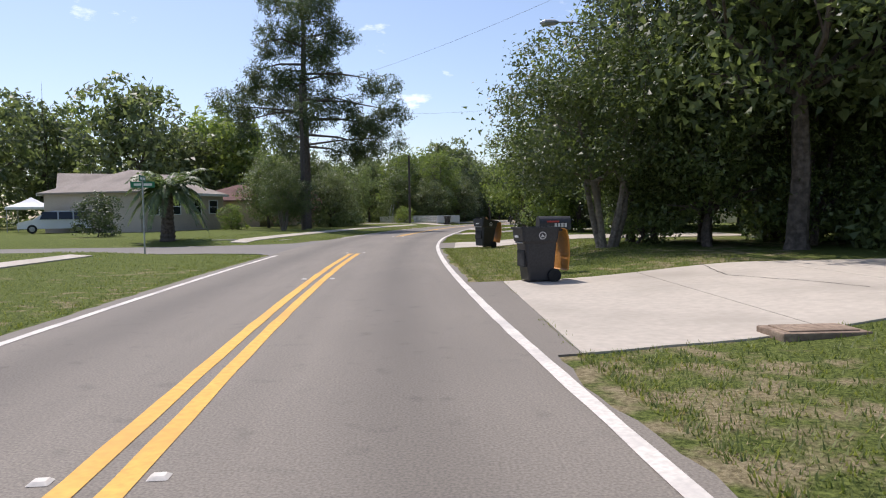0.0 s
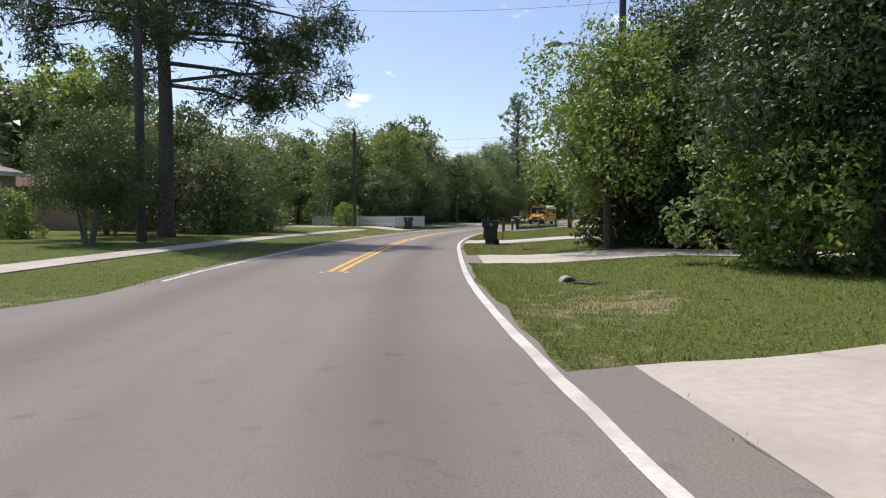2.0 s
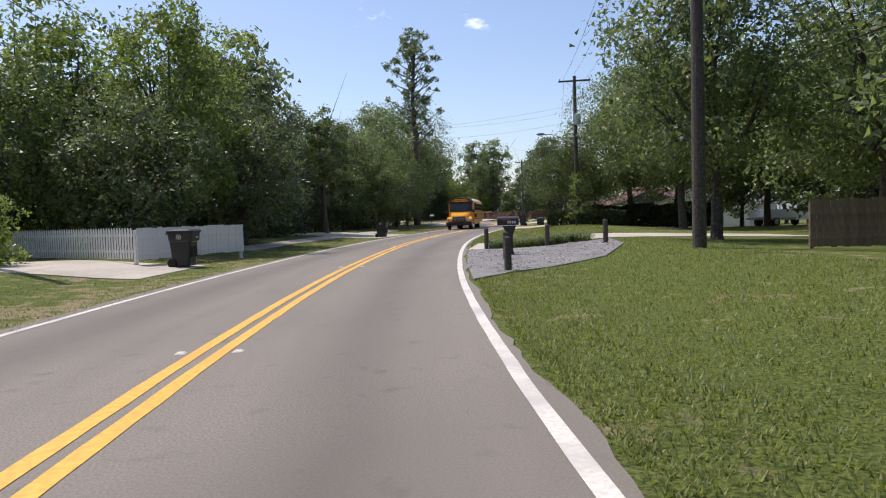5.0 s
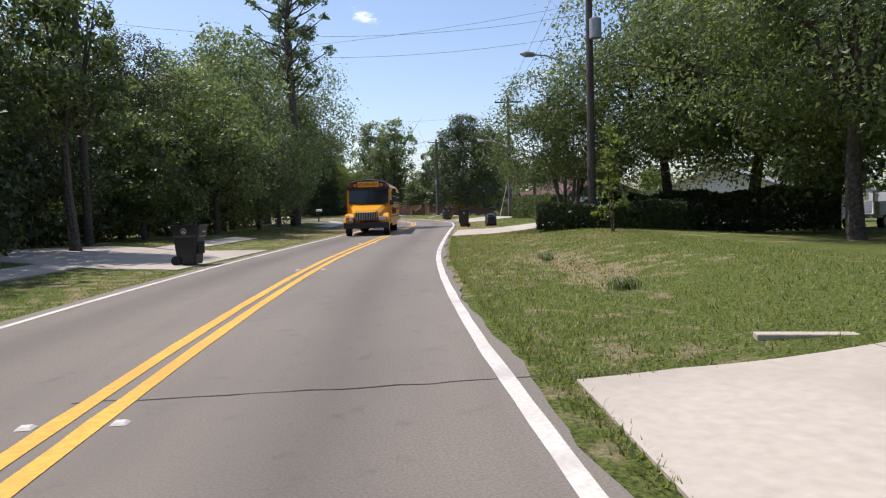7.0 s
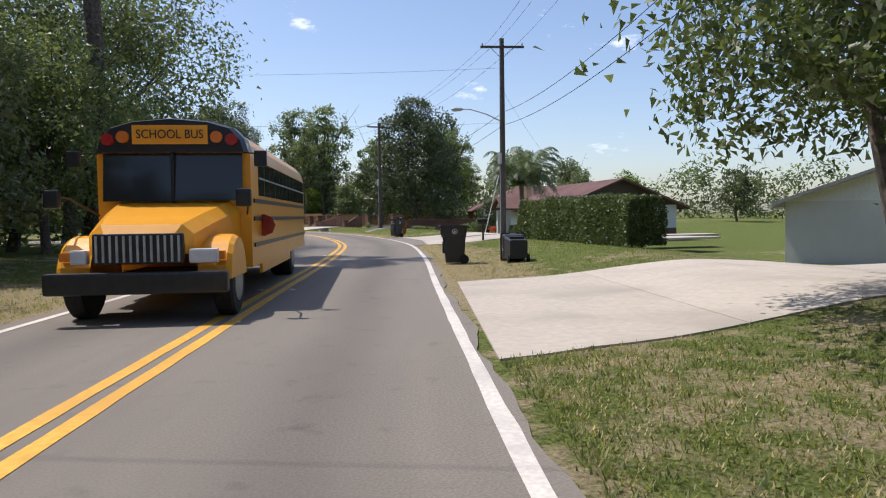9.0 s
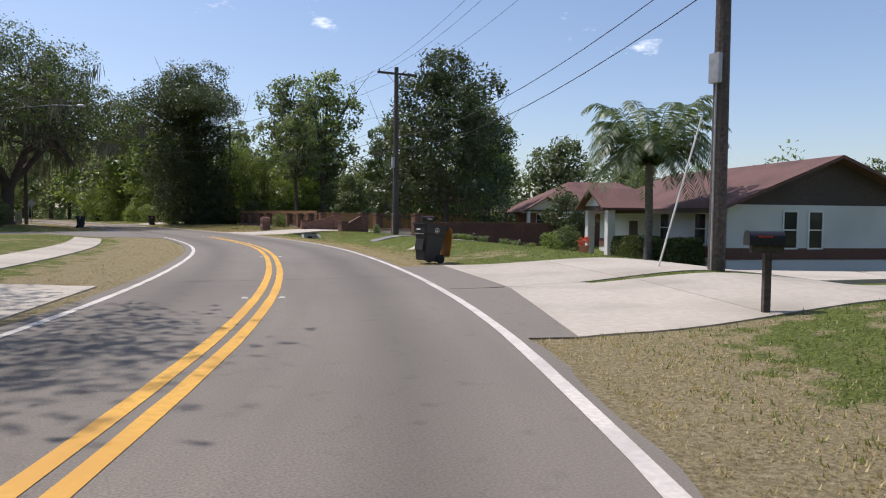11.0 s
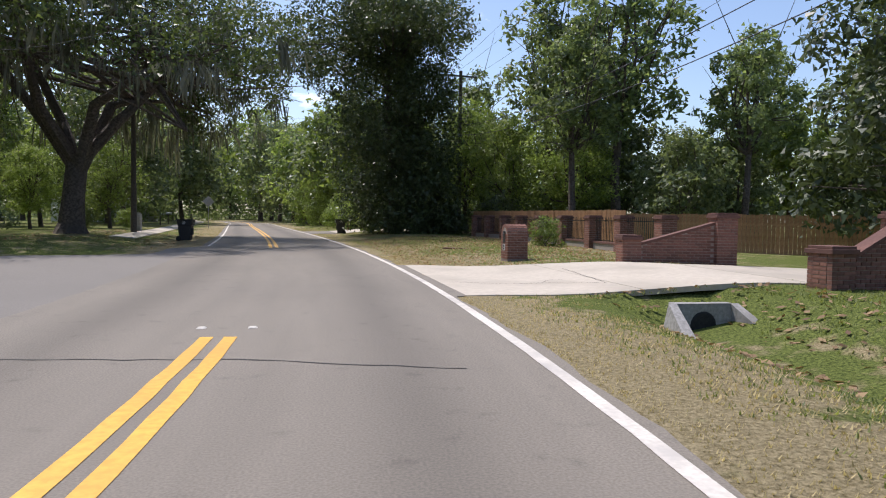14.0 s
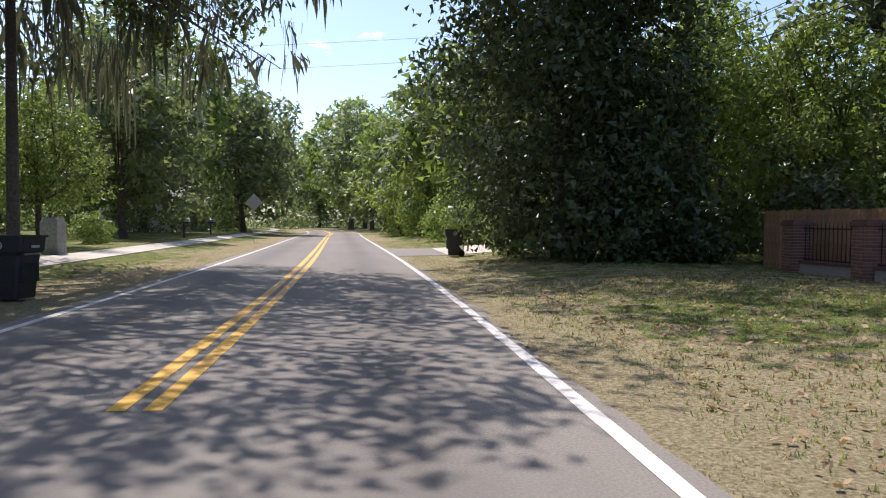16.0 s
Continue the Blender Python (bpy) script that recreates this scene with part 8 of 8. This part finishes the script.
for i in range(int(ln / 0.24)):
    solid("coping_brick", (i * 0.24, -0.12, 0.92), (i * 0.24 + 0.2, 0.12, 0.98), M_BROWN_WALL, longwall)


# ---- grass blades, litter and undergrowth ----
def inside(poly, pts):
    x, y = pts[:, 0], pts[:, 1]
    hit = np.zeros(len(pts), bool)
    for (xa, ya), (xb, yb) in zip(poly, np.roll(poly, -1, axis=0)):
        cond = (ya > y) != (yb > y)
        with np.errstate(divide="ignore", invalid="ignore"):
            hit ^= cond & (x < (xb - xa) * (y - ya) / (yb - ya + 1e-12) + xa)
    return hit


def free(pts):
    ok = np.ones(len(pts), bool)
    for poly in HARD:
        ok &= ~inside(poly, pts)
    return ok


def blades(name, seed, n, s0, s1, o0, o1, size, material, label, skew=1.6, wide=0.0095, wild=0.0):
    """Tufts of blades on a band beside the road, thinning away from it."""
    rng = np.random.default_rng(seed)
    s = rng.uniform(s0, s1, n)
    o = o0 + (o1 - o0) * rng.random(n) ** skew
    k = np.abs(LINE_S[None, :] - s[:, None]).argmin(1) if n < 20000 else np.searchsorted(LINE_S, s).clip(0, len(LINE_S) - 1)
    p = LINE[k] + (s - LINE_S[k])[:, None] * TAN[k] + o[:, None] * NRM[k]
    p = p[free(p)]
    m = len(p)
    z = level(p[:, 0], p[:, 1])
    base = np.column_stack([p, z - 0.01])
    out = []
    for b in range(3):
        a = rng.uniform(0, 2 * math.pi, m)
        d = np.column_stack([np.cos(a), np.sin(a), np.zeros(m)])
        side = np.column_stack([-np.sin(a), np.cos(a), np.zeros(m)])
        h = (size * rng.uniform(0.5, 1.3, m))[:, None]
        foot = base + d * 0.04 * rng.random((m, 1)) + side * 0.05 * rng.normal(size=(m, 1))
        tip = foot + d * h * rng.uniform(0.25, 0.9, (m, 1)) + np.array([0, 0, 1]) * h * 0.85
        out.append(np.stack([foot - side * wide, foot + side * wide, tip], 1))
    ob = quad_part(name, np.concatenate(out), material, None)
    return tagged(ob, label, "grass", kind="stuff")


GREEN, PALE = "green lawn grass along the verge", "dry straw-coloured grass along the verge"
blades("grass_verge", 1, 44000, 2, 70, 3.3, 9.5, 0.066, M_GRASS, GREEN)
blades("grass_verge", 2, 18900, 4, 80, -3.1, -10, 0.060, M_GRASS, GREEN)
blades("grass_verge", 3, 42000, 70, 125, 3.25, 10.5, 0.068, M_GRASS, GREEN)
blades("grass_verge", 4, 12150, 80, 135, -3.1, -9, 0.060, M_GRASS, GREEN)
blades("dry_grass_verge", 5, 7000, 2, 125, 3.3, 4.6, 0.043, M_DRY, PALE, 2.2)
blades("dry_grass_verge", 6, 20000, 118, 200, 3.4, 5.6, 0.045, M_DRY, PALE, 1.4)
blades("grass_verge", 7, 34000, 112, 215, 4.0, 10, 0.06, M_GRASS, GREEN, 0.8)
blades("dry_grass_verge", 8, 16200, 135, 245, -2.9, -9, 0.043, M_DRY, PALE, 1.3)
blades("grass_verge", 9, 12150, 200, 250, 3.6, 12, 0.050, M_GRASS, GREEN, 0.9)
blades("dry_grass_verge", 10, 12150, 196, 250, 3.4, 10, 0.043, M_DRY, PALE, 1.1)


def litter(seed, n, x0, x1, y0, y1, label, size=0.07):
    rng = np.random.default_rng(seed)
    p = np.column_stack([rng.uniform(x0, x1, n), rng.uniform(y0, y1, n)])
    _, o = road_of(p[:, 0], p[:, 1])
    p = p[(np.abs(o) > 3.7)]
    if seed == 5:
        p = p[np.abs(p[:, 0] - np.interp(p[:, 1], [98, 100.0, 101.1, 102.6, 104.1, 106.4], [17.6, 18.65, 19.4, 20.0, 20.7, 21.8])) < 0.45]
    p = p[free(p)]
    m = len(p)
    z = level(p[:, 0], p[:, 1]) + 0.03
    a, h = rng.uniform(0, 6.28, m), size * rng.uniform(0.5, 1.2, m)
    d = np.column_stack([np.cos(a) * h, np.sin(a) * h, rng.uniform(-0.02, 0.03, m)])
    e = np.column_stack([-np.sin(a) * h * 0.5, np.cos(a) * h * 0.5, rng.uniform(-0.02, 0.02, m)])
    c = np.column_stack([p, z])
    tagged(quad_part("leaf_litter", np.stack([c - d, c - e, c + d, c + e], 1), M_LITTER, None), label, "leaf litter", kind="stuff")


litter(1, 6500, 44, 52, 184.5, 208, "brown fallen leaves on dry grass", 0.042)
litter(2, 500, 46.4, 49.5, 174, 180, "brown fallen leaves round a culvert")
litter(3, 900, 28, 37, 196, 214, "brown fallen leaves under an oak")
litter(4, 260, 3.4, 5.2, 51.6, 54.2, "brown dead grass and leaves on the lawn", 0.03)
rng = np.random.default_rng(8)
stones = []
gravel_grid = {}


def gravel_z(x, y):
    k = (round(x * 2), round(y * 2))
    if k not in gravel_grid:
        gravel_grid[k] = z_at(x, y) + 0.03
    return gravel_grid[k]


stone_faces = []
for _ in range(15000):
    x, y = rng.uniform(9.4, 17), rng.uniform(80.5, 93.2)
    if inside(HARD_GRAVEL, np.array([[x, y]]))[0]:
        h, a = rng.uniform(0.014, 0.036), rng.uniform(0, 6.28)
        z = gravel_z(x, y) - 0.004
        k = len(stones)
        for i in range(4):
            r = h * rng.uniform(0.7, 1.2)
            stones.append((x + r * math.cos(a + 1.57 * i), y + r * math.sin(a + 1.57 * i), z))
        stones.append((x + rng.normal(0, 0.3) * h, y + rng.normal(0, 0.3) * h, z + h * rng.uniform(0.5, 0.9)))
        stone_faces += [(k + i, k + (i + 1) % 4, k + 4) for i in range(4)]
tagged(mesh_object("gravel_stones", stones, stone_faces, M_STONES), "loose grey gravel stones", "gravel", kind="stuff")


def thicket(seed, pts, h, depth, n, size, material, label):
    """Undergrowth and far woodland: loose leaves along a line, too many to count."""
    rng = np.random.default_rng(seed)
    lobes = []
    for a, b in zip(pts, pts[1:]):
        a, b = np.array(a, float), np.array(b, float)
        k = max(2, int(np.linalg.norm(b - a) / (depth * 0.8)))
        for i in range(k):
            c = a + (b - a) * (i + rng.uniform(0, 1)) / k
            hh = h * rng.uniform(0.6, 1.15)
            lobes.append(((c[0] + rng.normal(0, depth * 0.2), c[1] + rng.normal(0, depth * 0.2), hh * 0.45), (depth * 0.7, depth * 0.7, hh * 0.55)))
    tagged(quad_part("undergrowth", leaves(rng, lobes, n, size, 0.2, 0.5), material, None), label, "undergrowth", kind="stuff")


thicket(1, [(30, 4), (30, 30), (28, 58)], 9, 5, 13500, 0.48, M_LEAF, "dense green undergrowth of the wood")
thicket(2, [(13.5, 18.5), (13.5, 25)], 3.4, 3, 6300, 0.24, M_LEAF, "dark undergrowth below the trees")
thicket(3, [(13, 39.5), (14, 43.5)], 3.4, 3, 5400, 0.24, M_LEAF, "dark undergrowth below the trees")
thicket(4, [(13, 53), (17, 56)], 3.0, 3, 4500, 0.24, M_LEAF, "dark undergrowth below the trees")
thicket(5, [(-75, 40), (-70, 100), (-40, 118), (-20, 122), (-2, 128)], 12, 8, 18000, 0.72, M_LEAF, "far green woodland behind the houses")
thicket(6, [(2, 127), (8, 134), (14, 141), (20, 148)], 5.0, 3.5, 13500, 0.29, M_LEAF, "dark undergrowth below the trees")
thicket(7, [(-18, 112), (-6, 110), (4, 110)], 4.2, 3.5, 9000, 0.29, M_LEAF, "dark undergrowth below the trees")
thicket(8, [(-20, 140), (-30, 175), (-30, 230), (-12, 290), (-15, 330)], 13, 8, 19500, 0.72, M_LEAF, "far green woodland beyond the side street")
thicket(9, [(53, 216), (60, 212), (70, 210), (82, 213), (96, 222)], 5.2, 4, 18000, 0.32, M_LEAF, "green undergrowth behind the fence")
thicket(10, [(52, 232), (54, 250), (48, 292), (40, 330), (20, 362), (-10, 362)], 11, 7, 18000, 0.64, M_LEAF, "far green woodland along the road")
thicket(11, [(60, 240), (90, 235), (130, 215), (150, 170), (150, 120)], 11, 8, 18000, 0.72, M_LEAF, "far green woodland behind the houses")
thicket(12, [(40, 70), (52, 90), (75, 100)], 7, 6, 9000, 0.56, M_LEAF, "green shrubs and trees behind the houses")
thicket(13, [(16, 240), (20, 262), (14, 285), (6, 310)], 6, 5, 9000, 0.40, M_LEAF, "green shrubs along far gardens")
thicket(15, [(-8.5, 64), (-9.2, 70), (-9.5, 79)], 3.6, 3, 8400, 0.22, M_LEAF_GREY, "grey-green shrubs along the verge")
litter(5, 700, 18.4, 22.9, 99.5, 107.2, "brown dead leaves along the ditch", 0.05)
# M_LEAF_DARK undergrowth from here: shade below the trees put into the leaves
thicket(16, [(-0.5, 103), (2.6, 106), (5.4, 111), (7.5, 116)], 5.0, 3.2, 15000, 0.24, M_LEAF_DARK, "dark undergrowth below the trees")
thicket(17, [(-16, 252), (0, 266), (12, 300), (24, 348), (48, 352)], 8, 5, 12000, 0.5, M_LEAF, "far green shrubs closing the road")
thicket(18, [(46.6, 213.6), (49.5, 213.2), (53.0, 211.6)], 2.8, 2.2, 8000, 0.2, M_LEAF_DARK, "dark undergrowth below the trees")
thicket(19, [(7.2, 119.5), (10.8, 124.5), (14.2, 129.6), (17.6, 134.2)], 5.5, 3.0, 11000, 0.25, M_LEAF_DARK, "dark undergrowth below the trees")
thicket(20, [(49, 223), (56, 225), (64, 221)], 4.2, 3, 9000, 0.3, M_LEAF_MID, "green undergrowth behind the fence")
thicket(21, [(7.6, 49.6), (9.5, 48.6), (12.5, 47.6)], 2.8, 2.0, 8000, 0.2, M_LEAF_DARK, "dark undergrowth below the trees")
